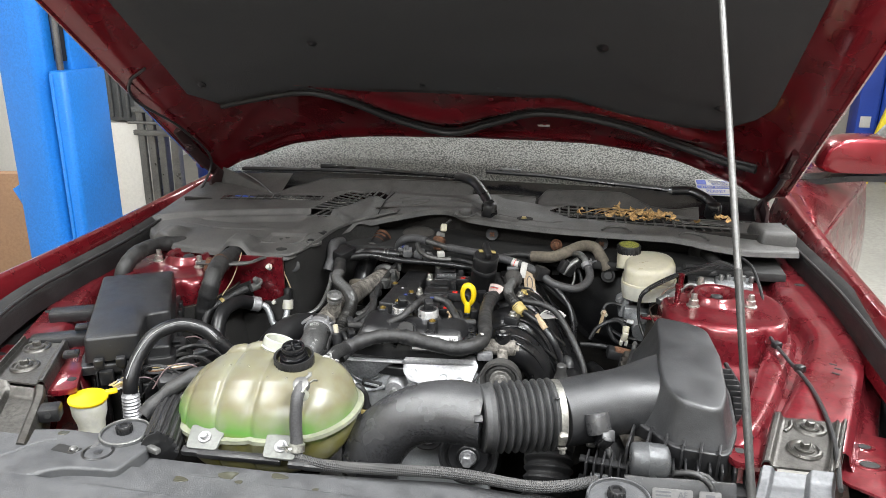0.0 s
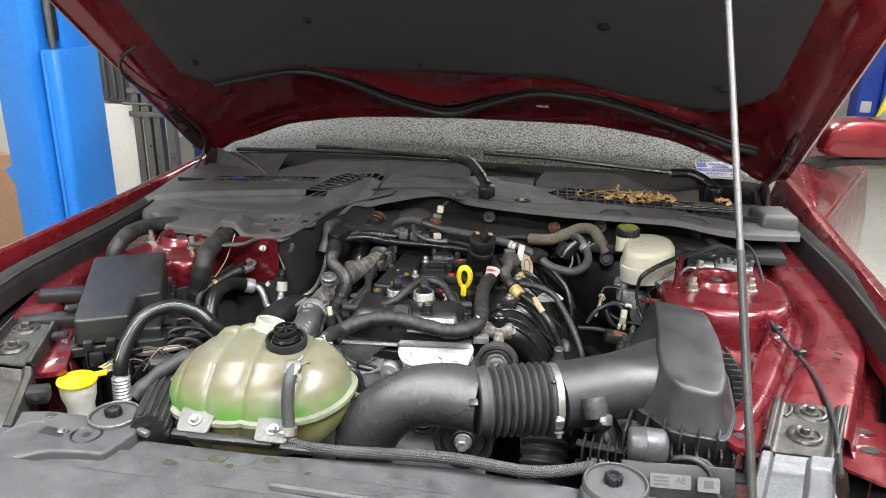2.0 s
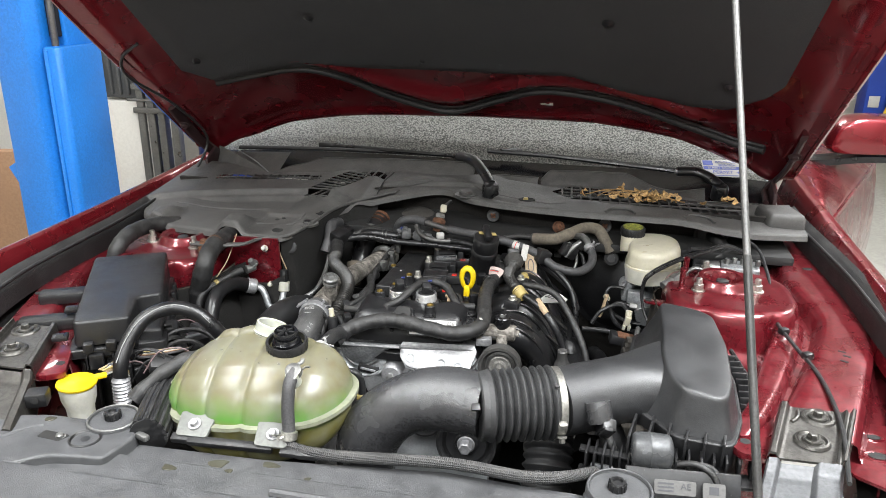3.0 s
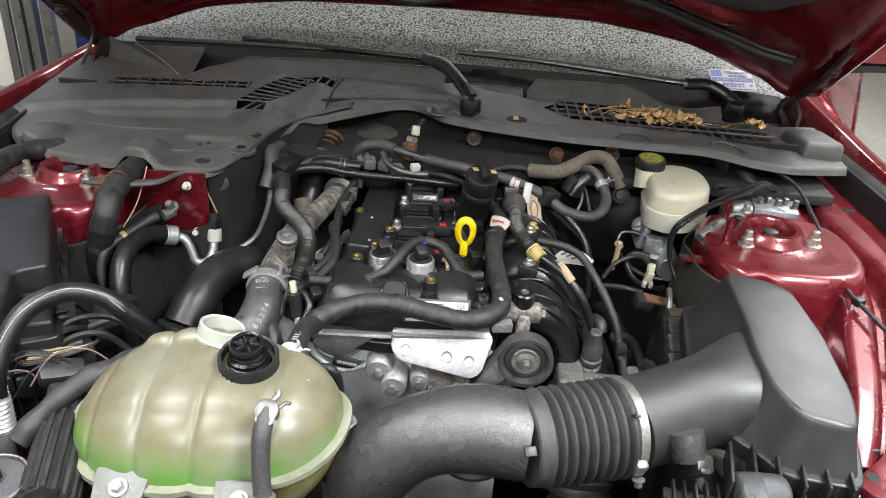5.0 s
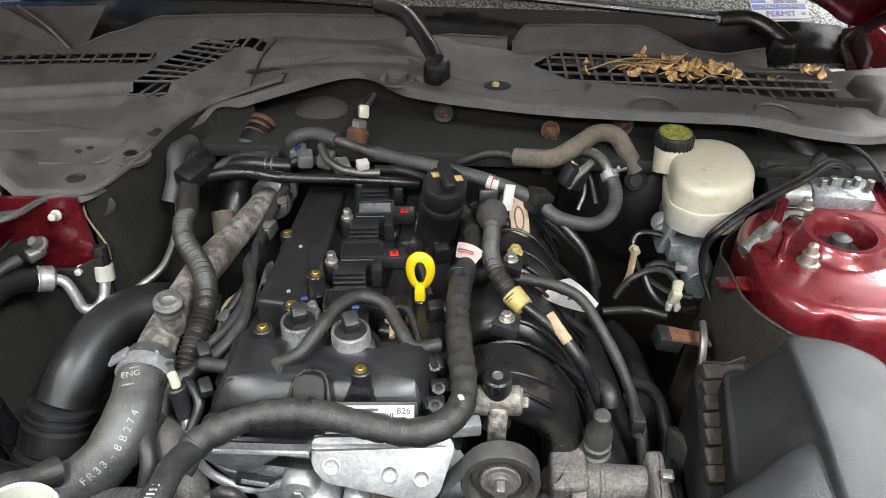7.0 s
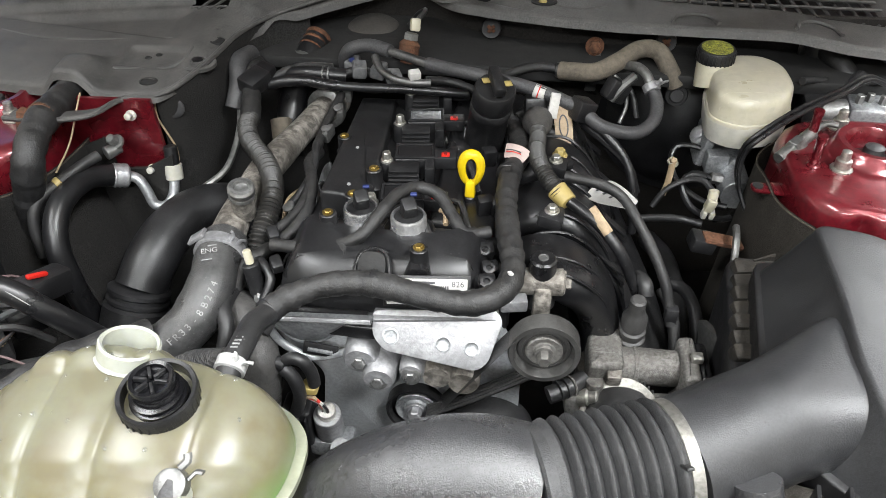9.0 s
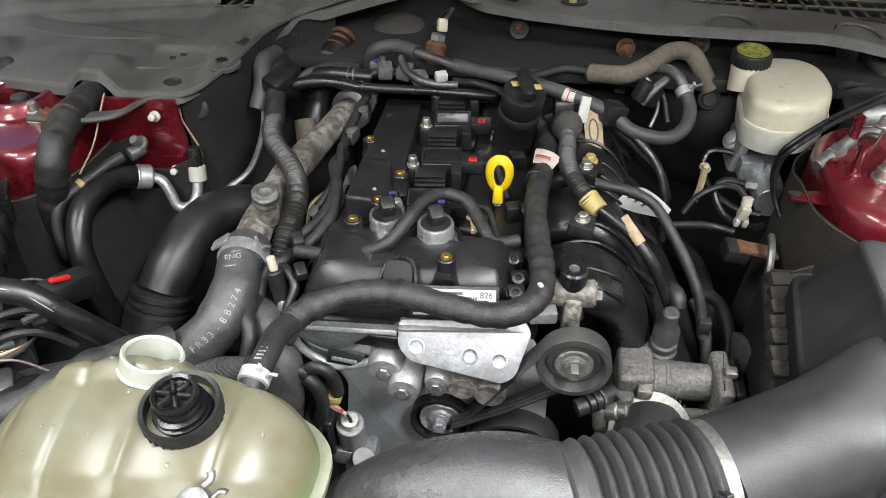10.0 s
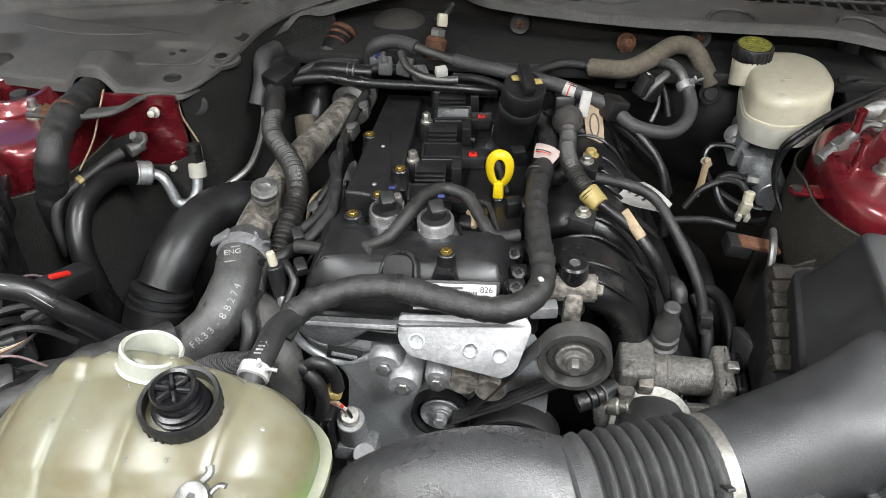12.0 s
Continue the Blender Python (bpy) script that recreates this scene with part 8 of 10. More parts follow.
def wrapped(r, pitch=0.019, depth=0.06):
    """Radius of a taped loom: overlapping turns of tape."""
    return lambda s, l: r * (1 + depth * ((s / pitch) % 1.0) - depth / 2 + 0.03 * math.sin(s * 61) + 0.025 * math.sin(s * 143 + 1.3) + 0.02 * math.sin(s * 317))


def corrugated(r, pitch=0.0045, depth=0.08):
    return lambda s, l: r * (1 + depth * math.sin(2 * math.pi * s / pitch))


for off in (0.0, 0.011):
    hose("brake_pipe", "thin black coated brake pipe", "pipe", [(0.62, 1.60 + off, 0.93), (0.575, 1.56 + off, 0.955), (0.531, 1.517 + off, 0.955), (0.475, 1.480 + off, 0.945), (0.424, 1.446 + off, 0.925), (0.412, 1.448 + off, 0.90), (0.414, 1.440 + off, 0.86), (0.439, 1.411, 0.80), (0.44, 1.40, 0.72)], 0.0031, GLOSSB, 8)
hose("brake_pipe", "thin black coated brake pipe", "pipe", [(0.394, 1.535, 0.85), (0.375, 1.54, 0.855), (0.352, 1.545, 0.85), (0.345, 1.53, 0.835), (0.355, 1.50, 0.82), (0.385, 1.475, 0.81), (0.415, 1.465, 0.81)], 0.004, GLOSSB, 8)
hose("brake_pipe", "thin black coated brake pipe", "pipe", [(0.394, 1.492, 0.837), (0.37, 1.497, 0.838), (0.357, 1.49, 0.825), (0.37, 1.465, 0.805), (0.40, 1.45, 0.80), (0.42, 1.455, 0.80)], 0.0045, GLOSSB, 8)
hose("hanging_tag", "small cream paper tag tied to a brake pipe", "tag", [(0.347, 1.525, 0.838), (0.344, 1.512, 0.832), (0.340, 1.498, 0.820), (0.335, 1.490, 0.806)], 0.006, TAN, 8, 0.004, 0.2)
part("knot", Geo().cyl((0.346, 1.531, 0.832), (0.348, 1.522, 0.842), 0.0045), TAN, hose("pipe_wrap", "cream collar round a brake pipe", "collar", [(0.345, 1.532, 0.836), (0.350, 1.522, 0.834)], 0.006, WHITEPL, 8))

# insulated refrigerant line
ac = hose("insulated_line", "grey foam-sleeved refrigerant line across the engine", "hose", [(-0.120, 1.615, 0.90), (-0.122, 1.604, 0.925), (-0.110, 1.597, 0.946), (-0.082, 1.596, 0.953), (-0.05, 1.580, 0.953)], 0.0095, HOSEG)
part("bare_tube", Geo().tube([(-0.05, 1.580, 0.953), (0.001, 1.557, 0.950), (0.01, 1.553, 0.950)], 0.0062, 14), CHROME, ac, "bare bright metal tube")
part("run", Geo().tube([(0.005, 1.555, 0.950), (0.04, 1.540, 0.950), (0.079, 1.525, 0.951), (0.151, 1.505, 0.945), (0.208, 1.489, 0.930), (0.237, 1.474, 0.915), (0.280, 1.478, 0.905), (0.305, 1.501, 0.910), (0.312, 1.534, 0.920), (0.302, 1.555, 0.938)], 0.0088, 14), HOSEG, ac)
part("metal_elbow", Geo().tube([(0.303, 1.552, 0.936), (0.298, 1.562, 0.945), (0.288, 1.579, 0.948), (0.275, 1.60, 0.94)], 0.0065, 12), GALV, ac, "metal pipe elbow")
spring_clamp(ac, (0.304, 1.549, 0.934), (-0.3, 0.6, 0.5), 0.0092)
part("printed_band", Geo().cyl((0.150, 1.505, 0.9445), (0.165, 1.501, 0.9415), 0.0094), PAPER, ac, "white printed band")
part("band_print", Geo().cyl((0.1555, 1.5035, 0.9434), (0.158, 1.5028, 0.9429), 0.0096), REDPL, ac)
part("line_clip", Geo().box((0.212, 1.487, 0.930), (0.026, 0.026, 0.028), 0.003, (0, 20, 30)), BLACK, ac, "black plastic line clip")
part("branch_tube", Geo().tube([(-0.072, 1.580, 0.945), (-0.062, 1.562, 0.935), (-0.04, 1.548, 0.928), (-0.01, 1.545, 0.925), (0.01, 1.548, 0.925)], 0.0055, 10), CHROME, ac)
ps = part("pressure_sensor", Geo().lathe((-0.032, 1.606, 0.925), (0.15, 0.35, 1), [(0.010, 0), (0.010, 0.010), (0.0145, 0.012), (0.015, 0.026), (0.012, 0.030), (0.009, 0.032)], 18), RUST, ac, "rust-tinged pressure sensor")
part("sensor_hex", Geo().lathe((-0.027, 1.617, 0.955), (0.15, 0.35, 1), [(0.011, 0), (0.011, 0.008), (0.008, 0.010)], 6), GALV, ps)
part("sensor_plug", Geo().box((-0.022, 1.630, 0.972), (0.014, 0.013, 0.018), 0.003, (-20, 10, 20)), WHITEPL, ps, "white sensor plug")
part("sensor_lead", Geo().tube([(-0.020, 1.637, 0.976), (-0.012, 1.652, 0.982), (-0.016, 1.685, 0.972), (-0.03, 1.71, 0.955), (-0.045, 1.715, 0.935)], 0.0038, 8), TAPE, ps)

br = hose("heater_hose", "dusty brown rubber hose on the bulkhead", "hose", [(0.185, 1.600, 0.928), (0.208, 1.592, 0.931), (0.234, 1.585, 0.936), (0.262, 1.600, 0.945), (0.293, 1.633, 0.950), (0.320, 1.640, 0.945), (0.336, 1.624, 0.928), (0.350, 1.618, 0.905)], 0.0125, HOSEBR, 16)
part("thin_pipe", Geo().tube([(0.105, 1.575, 0.925), (0.114, 1.588, 0.925), (0.151, 1.608, 0.928), (0.19, 1.600, 0.929)], 0.0062, 10), TAPE, br)
part("end_collar", Geo().cyl((0.180, 1.601, 0.928), (0.192, 1.598, 0.929), 0.0105), BLACK, br)
part("pipe_fitting", Geo().box((0.262, 1.575, 0.915), (0.035, 0.022, 0.03), 0.005, (0, 30, 30)), BLACK, br)
part("fitting_pipe", Geo().tube([(0.285, 1.58, 0.935), (0.27, 1.57, 0.925), (0.255, 1.565, 0.905)], 0.006, 8), GALV, br)

TAGP = surface("pinkish_paper", (0.42, 0.33, 0.30), 0.6, 0, 200, 60, 0.15, 0.2, (0.25, 0.2, 0.18), 0.05)
CLAMPW = surface("white_spring_steel", (0.62, 0.62, 0.61), 0.4, 0.3, 200, 30, 0.15, 0.1, (0.4, 0.38, 0.35), 0.08)
# main taped loom over the front of the engine
lm = hose("engine_loom", "thick black taped wiring loom over the engine", "wiring loom", [(-0.092, 1.086, 0.900), (-0.083, 1.105, 0.910), (-0.054, 1.121, 0.921), (-0.024, 1.130, 0.926), (0.009, 1.133, 0.926), (0.048, 1.130, 0.921), (0.090, 1.126, 0.917), (0.117, 1.130, 0.920), (0.135, 1.149, 0.922), (0.139, 1.175, 0.925), (0.133, 1.217, 0.926), (0.127, 1.272, 0.927), (0.128, 1.324, 0.927), (0.134, 1.367, 0.922)], wrapped(0.0122, 0.016, 0.10), TAPE, 18, 0.0028)
part("upper_run", Geo().tube([(0.134, 1.362, 0.923), (0.140, 1.40, 0.915), (0.134, 1.453, 0.905), (0.120, 1.53, 0.888), (0.108, 1.62, 0.865)], wrapped(0.0118, 0.016, 0.10), 16, 0.004), TAPE, lm)
part("tank_branch", Geo().tube([(-0.097, 0.994, 0.894), (-0.095, 1.004, 0.906), (-0.093, 1.020, 0.916), (-0.090, 1.048, 0.920), (-0.090, 1.078, 0.916), (-0.083, 1.102, 0.909)], 0.0112, 18), RUBBER, lm)
spring_clamp(lm, (-0.0925, 1.026, 0.9175), (0.06, 0.95, 0.2), 0.0117, CLAMPW, 0.012)
part("tank_nipple", Geo().cyl((-0.101, 0.975, 0.872), (-0.096, 0.998, 0.899), 0.0105, 0.0095, 18), NECKPL, tank)
for k in range(4):
    part("print_bar", Geo().box((-0.091 + 0.0004 * k, 1.036 + 0.004 * k, 0.9305), (0.006, 0.0016, 0.0008), 0, (8, 0, 4)), WHITEINK, lm)
for a, b in (((0.006, 1.134, 0.926), (0.013, 1.1335, 0.9257)), ((-0.086, 1.101, 0.908), (-0.082, 1.107, 0.911)), ((0.1255, 1.33, 0.927), (0.1265, 1.337, 0.927))):
    part("loom_band", Geo().cyl(a, b, 0.0134), BLACK, lm)
part("white_clip", Geo().box((0.137, 1.152, 0.9355), (0.005, 0.006, 0.003), 0.002, (0, 15, 30)), PAPER, lm, "white clip")
tg = part("paper_tag", Geo().tube([(0.121, 1.368, 0.936), (0.128, 1.364, 0.9385), (0.138, 1.360, 0.938), (0.146, 1.356, 0.934)], 0.0085, 10, 0.004, 0.14), TAGP, lm, "printed white paper tag")
for k in range(3):
    part("tag_print", Geo().tube([(0.122, 1.362 + 0.004 * k, 0.9385), (0.129, 1.359 + 0.004 * k, 0.9405), (0.139, 1.355 + 0.004 * k, 0.940)], 0.0007, 6), INK if k else REDPL, tg)
for p in ((0.103, 1.30, 0.905), (0.1, 1.41, 0.90), (0.112, 1.23, 0.90), (0.112, 1.165, 0.905)):
    c = part("loom_clip", Geo().box(p, (0.018, 0.014, 0.024), 0.003, (10, 0, 20)), GLOSSB, lm)

# small loom over the solenoids
sl = hose("coil_loom", "thin taped loom looped over the cam cover", "wiring loom", [(-0.112, 1.205, 0.905), (-0.09, 1.20, 0.908), (-0.065, 1.195, 0.912), (-0.035, 1.192, 0.922), (-0.012, 1.197, 0.934), (0.003, 1.220, 0.946), (0.015, 1.250, 0.948), (0.032, 1.270, 0.944), (0.055, 1.268, 0.938), (0.072, 1.245, 0.930), (0.088, 1.225, 0.922), (0.112, 1.235, 0.918)], wrapped(0.0068, 0.012), TAPE, 12, 0.003)
part("lead", Geo().tube([(0.034, 1.235, 0.932), (0.046, 1.225, 0.928), (0.055, 1.21, 0.922), (0.075, 1.208, 0.918), (0.095, 1.222, 0.918), (0.112, 1.238, 0.915)], 0.0045, 8), TAPE, sl)
part("lead", Geo().tube([(-0.035, 1.195, 0.925), (-0.030, 1.183, 0.922), (-0.028, 1.176, 0.920)], 0.005, 8), TAPE, sl)
part("pale_wire", Geo().tube([(0.058, 1.262, 0.922), (0.064, 1.255, 0.924), (0.066, 1.240, 0.920)], 0.003, 8), TAN, sl)

# corrugated loom on the left of the engine
cl2 = hose("corrugated_loom", "dusty corrugated loom tube beside the engine", "wiring loom", [(-0.218, 1.462, 0.905), (-0.214, 1.435, 0.908), (-0.196, 1.395, 0.910), (-0.160, 1.345, 0.912), (-0.138, 1.298, 0.912), (-0.134, 1.259, 0.902), (-0.138, 1.228, 0.885), (-0.142, 1.204, 0.860)], corrugated(0.0112, 0.0048, 0.13), SPLITL, 16, 0.0010)
part("tail", Geo().tube([(-0.142, 1.206, 0.862), (-0.15, 1.20, 0.82), (-0.155, 1.20, 0.75)], 0.011, 12), RUBBER, cl2)
part("taped_part", Geo().tube([(-0.252, 1.60, 0.915), (-0.245, 1.56, 0.92), (-0.232, 1.515, 0.918), (-0.218, 1.458, 0.905)], wrapped(0.013), 14, 0.004), TAPE, cl2)
part("connector", Geo().box((-0.228, 1.520, 0.928), (0.030, 0.038, 0.024), 0.004, (10, 10, -25)), BLACK, cl2, "black plug connector")
part("connector_cap", Geo().box((-0.222, 1.548, 0.926), (0.026, 0.022, 0.026), 0.004, (10, 10, -25)), GLOSSB, cl2)
part("elbow", Geo().tube([(-0.258, 1.60, 0.93), (-0.262, 1.56, 0.935), (-0.256, 1.53, 0.915), (-0.26, 1.51, 0.89)], 0.013, 12), HOSEG, cl2)
hose("black_branch_line", "short black quick-fit vapour line", "hose", [(-0.215, 1.530, 0.918), (-0.19, 1.532, 0.924), (-0.16, 1.534, 0.925), (-0.125, 1.532, 0.922), (-0.09, 1.538, 0.918), (-0.03, 1.545, 0.915), (0.02, 1.552, 0.91), (0.06, 1.56, 0.905)], lambda s, l: 0.0078 if s < 0.1 else 0.0062, GLOSSB, 12)
hose("small_loom", "thin taped loom behind the turbo pipe", "wiring loom", [(-0.118, 1.42, 0.885), (-0.118, 1.38, 0.895), (-0.106, 1.34, 0.895), (-0.100, 1.30, 0.89), (-0.105, 1.265, 0.885), (-0.118, 1.24, 0.88), (-0.128, 1.215, 0.885), (-0.145, 1.19, 0.88), (-0.15, 1.17, 0.86)], wrapped(0.0075, 0.01), TAPE, 12, 0.003)
hs = thing("heat_shield", (-0.10, 1.36, 0.80), "crumpled bright foil heat shield beside the engine", "heat shield")
part("foil", Geo().sheet(lambda u, v: (-0.128 + 0.03 * u + 0.004 * math.sin(v * 17), 1.25 + 0.16 * v, 0.83 + 0.045 * u + 0.008 * math.sin(v * 23 + u * 5)), 8, 24, (0.002, 0, -0.002)), ALU, hs)
vs = thing("vent_valve", (-0.135, 1.165, 0.85), "small black valve with a white tip", "valve")
part("body", Geo().cyl((-0.122, 1.172, 0.865), (-0.128, 1.178, 0.90), 0.009), BLACK, vs)
part("tip", Geo().cyl((-0.128, 1.178, 0.90), (-0.131, 1.181, 0.915), 0.0045), WHITEPL, vs, "white tip")
part("stem", Geo().tube([(-0.122, 1.172, 0.87), (-0.118, 1.16, 0.86), (-0.112, 1.152, 0.85)], 0.006, 8), GALV, vs)

# charge pipe and coolant hose on the left
CHARGE = surface("stained_charge_hose", (0.030, 0.030, 0.031), 0.30, 0, 220, 30, 0.4, 0.36, (0.17, 0.165, 0.155), 0.25, speck=0.5, speck_color=(0.16, 0.155, 0.145), dust_at=0.56, spec=0.8)
cp = thing("turbo_pipe", (-0.16, 1.4, 0.80), "corroded alloy charge pipe with a black rubber hose", "pipe")
part("alloy_tube", Geo().tube([(-0.140, 1.610, 0.855), (-0.146, 1.560, 0.868), (-0.155, 1.50, 0.875), (-0.166, 1.43, 0.880), (-0.176, 1.36, 0.884), (-0.176, 1.28, 0.890), (-0.172, 1.21, 0.888)], lambda s, l: 0.0185 + 0.0012 * math.sin(s * 35) + 0.002 * (s < 0.02), 20), ALUD, cp, "stained alloy tube")
part("tube_end", Geo().lathe((-0.146, 1.560, 0.868), (0.2, 0.9, -0.15), [(0.024, 0), (0.0295, 0.003), (0.0295, 0.010), (0.026, 0.014)], 26), GALV, cp)
part("plug_boss", Geo().cyl((-0.162, 1.262, 0.898), (-0.156, 1.252, 0.930), 0.0125, 0.012, 22), ALUD, cp)
part("boss_plug", Geo().lathe((-0.156, 1.252, 0.930), (0.15, -0.25, 1), [(0.0125, 0), (0.0145, 0.002), (0.0145, 0.006), (0.0138, 0.007), (0.0145, 0.008), (0.0145, 0.014), (0.0125, 0.0165), (0.0085, 0.017), (0.0075, 0.013), (0.003, 0.012)], 30), FASTN, cp, "knurled steel plug")
part("rubber_hose", Geo().tube([(-0.172, 1.225, 0.889), (-0.170, 1.19, 0.886), (-0.168, 1.155, 0.878), (-0.178, 1.125, 0.862), (-0.21, 1.105, 0.840), (-0.26, 1.10, 0.815), (-0.30, 1.10, 0.79)], lambda s, l: 0.0245 + 0.0006 * math.sin(s * 90) + 0.0004 * math.sin(s * 217), 28, 0.005), CHARGE, cp, "stained black rubber hose")
spring_clamp(cp, (-0.1715, 1.205, 0.888), (0.05, -1, -0.1), 0.0252, ALU, 0.014)
part("clamp_tab", Geo().box((-0.193, 1.205, 0.908), (0.022, 0.014, 0.004), 0.001, (0, -35, 5)), ALU, cp, "bright clamp tab")
HOSE_RUN = [(-0.172, 1.225, 0.889), (-0.170, 1.19, 0.886), (-0.168, 1.155, 0.878), (-0.178, 1.125, 0.862), (-0.21, 1.105, 0.840), (-0.26, 1.10, 0.815)]
lettering("FR33-8B274", HOSE_RUN[::-1], 0.078, 0.0062, 0.0246, (0.5, -0.5, 0.72), 0.0098, WHITEINK, cp)
words("ENG", WHITEINK, Matrix.Translation((-0.170, 1.180, 0.9115)) @ Euler((radians(14), 0, radians(22))).to_matrix().to_4x4(), 0.0085, cp)
for k, w in ((0, 0.013), (2, 0.015)):
    part("print_bar", Geo().box((-0.170, 1.189 - 0.009 * k, 0.9115 - 0.0022 * k), (w * 0.7, 0.0012, 0.0008), 0, (14, 0, 22)), WHITEINK, cp)

bp = thing("intercooler_pipe", (-0.32, 1.3, 0.66), "wide satin black plastic charge pipe with a snap collar", "pipe")
part("elbow", Geo().tube([(-0.20, 1.43, 0.765), (-0.245, 1.418, 0.79), (-0.280, 1.385, 0.805), (-0.300, 1.34, 0.805), (-0.311, 1.298, 0.792), (-0.321, 1.268, 0.765)], 0.0315, 24), BLACK, bp)
d = Vector((-0.012, -0.03, -0.055)).normalized()
c0 = Vector((-0.321, 1.268, 0.768))
part("collar", Geo().lathe(c0, d, [(0.034, 0), (0.038, 0.003), (0.038, 0.008), (0.035, 0.010), (0.035, 0.014), (0.038, 0.016), (0.038, 0.020), (0.035, 0.022), (0.040, 0.026), (0.0405, 0.052), (0.037, 0.056), (0.043, 0.060), (0.044, 0.072), (0.040, 0.11)], 30), BLACK, bp, "ribbed snap collar")

# refrigerant hose by the left tower
ah = hose("refrigerant_hose", "glossy black refrigerant hose with crimped metal end", "hose", [(-0.388, 1.258, 0.69), (-0.397, 1.252, 0.77), (-0.408, 1.265, 0.83), (-0.412, 1.300, 0.862), (-0.405, 1.352, 0.866), (-0.388, 1.388, 0.850)], 0.0145, GLOSSB, 16)
part("crimp", Geo().lathe((-0.389, 1.386, 0.851), (0.5, 0.35, -0.2), [(0.0155, 0), (0.0165, 0.002), (0.0155, 0.005), (0.0165, 0.008), (0.0155, 0.011), (0.0165, 0.014), (0.0155, 0.018), (0.011, 0.021)], 20), ALU, ah, "crimped alloy sleeve")
part("pipe", Geo().tube([(-0.376, 1.394, 0.847), (-0.360, 1.394, 0.842), (-0.350, 1.390, 0.826), (-0.342, 1.386, 0.808), (-0.328, 1.390, 0.806), (-0.321, 1.402, 0.816), (-0.320, 1.415, 0.838)], 0.0068, 14, 0.004), ALUSAT, ah, "bent alloy pipe")
part("port_collar", Geo().cyl((-0.320, 1.414, 0.832), (-0.321, 1.420, 0.852), 0.0115), MILKY, ah, "white port collar")
part("port_cap", Geo().cyl((-0.321, 1.420, 0.852), (-0.322, 1.426, 0.876), 0.0098, 0.0092, 10), BLACK, ah, "black port cap")
for k in range(5):
    part("print_bar", Geo().box((-0.4135 + 0.0012 * k, 1.318 + 0.0115 * k, 0.8775 - 0.0005 * k), (0.002, 0.007, 0.001), 0, (0, 0, -5)), WHITEINK, ah)

# wrapped hose over the left tower
wh = hose("wrapped_hose", "black cloth-wrapped hose passing the strut tower", "hose", [(-0.452, 1.50, 0.935), (-0.446, 1.455, 0.942), (-0.443, 1.405, 0.943), (-0.441, 1.365, 0.943), (-0.437, 1.333, 0.938), (-0.434, 1.306, 0.922), (-0.448, 1.306, 0.88), (-0.462, 1.31, 0.835), (-0.478, 1.32, 0.77)], wrapped(0.0185, 0.012, 0.03), TAPE, 18, 0.003)
part("rust_strap", Geo().cyl((-0.4425, 1.372, 0.943), (-0.4422, 1.365, 0.943), 0.0198, None, 22), RUST, wh, "rusty strap")
part("strap_tab", Geo().box((-0.468, 1.37, 0.935), (0.02, 0.014, 0.03), 0.002, (0, 20, 0)), RUST, wh)
hose("wrapped_hose", "black cloth-wrapped hose beside the wing", "hose", [(-0.60, 1.50, 0.935), (-0.628, 1.45, 0.945), (-0.638, 1.39, 0.948), (-0.642, 1.345, 0.936), (-0.648, 1.325, 0.905), (-0.645, 1.315, 0.85)], wrapped(0.0165, 0.012, 0.03), TAPE, 16, 0.003)
gc = hose("ground_cable", "thin black ground cable with a ring terminal", "cable", [(-0.392, 1.375, 0.888), (-0.405, 1.355, 0.885), (-0.425, 1.325, 0.875), (-0.440, 1.30, 0.865), (-0.445, 1.285, 0.84), (-0.44, 1.275, 0.80)], 0.007, TAPE, 10)
part("terminal", Geo().cyl((-0.385, 1.380, 0.888), (-0.372, 1.396, 0.889), 0.009, 0.007, 12), GALV, gc, "crimped terminal")
part("terminal_bolt", Geo().hexbolt((-0.375, 1.396, 0.895), (-0.2, -0.6, 0.8), 0.007, 0.012), GALV, gc)
part("yellow_band", Geo().cyl((-0.422, 1.329, 0.877), (-0.426, 1.323, 0.8745), 0.0082), DULLYEL, gc, "yellow tape band")
hose("string_wire", "thin brown wire hanging by the tower", "wire", [(-0.42, 1.42, 0.95), (-0.415, 1.395, 0.94), (-0.418, 1.365, 0.91), (-0.428, 1.335, 0.885)], 0.0012, TAN, 6)

# thick hose arched over the left front
fh = hose("arched_hose", "glossy black hose with white print arched over looms", "hose", [(-0.414, 0.981, 0.845), (-0.413, 0.985, 0.875), (-0.410, 1.008, 0.905), (-0.397, 1.040, 0.932), (-0.367, 1.070, 0.940), (-0.332, 1.085, 0.928), (-0.303, 1.09, 0.900), (-0.283, 1.105, 0.86), (-0.265, 1.125, 0.81)], 0.0118, GLOSSB, 16)
part("crimp", Geo().lathe((-0.414, 0.981, 0.852), (0, -0.05, -1), [(0.0115, -0.004)] + [(0.0122 + 0.0024 * math.sin(k * math.pi / 4) ** 2, 0.0015 * k) for k in range(29)] + [(0.0125, 0.044), (0.010, 0.046)], 24), ALU, fh, "crimped alloy sleeve")
part("pipe", Geo().tube([(-0.414, 0.978, 0.82), (-0.414, 0.976, 0.79), (-0.413, 0.975, 0.72)], 0.0095, 12), ALUSAT, fh)
part("print_line", Geo().tube([(-0.413, 0.974, 0.883), (-0.408, 0.996, 0.911), (-0.395, 1.029, 0.9375), (-0.366, 1.061, 0.949), (-0.332, 1.077, 0.938), (-0.301, 1.081, 0.909), (-0.280, 1.096, 0.869)], 0.0008, 6), WHITEINK, fh, "faint white printed line")
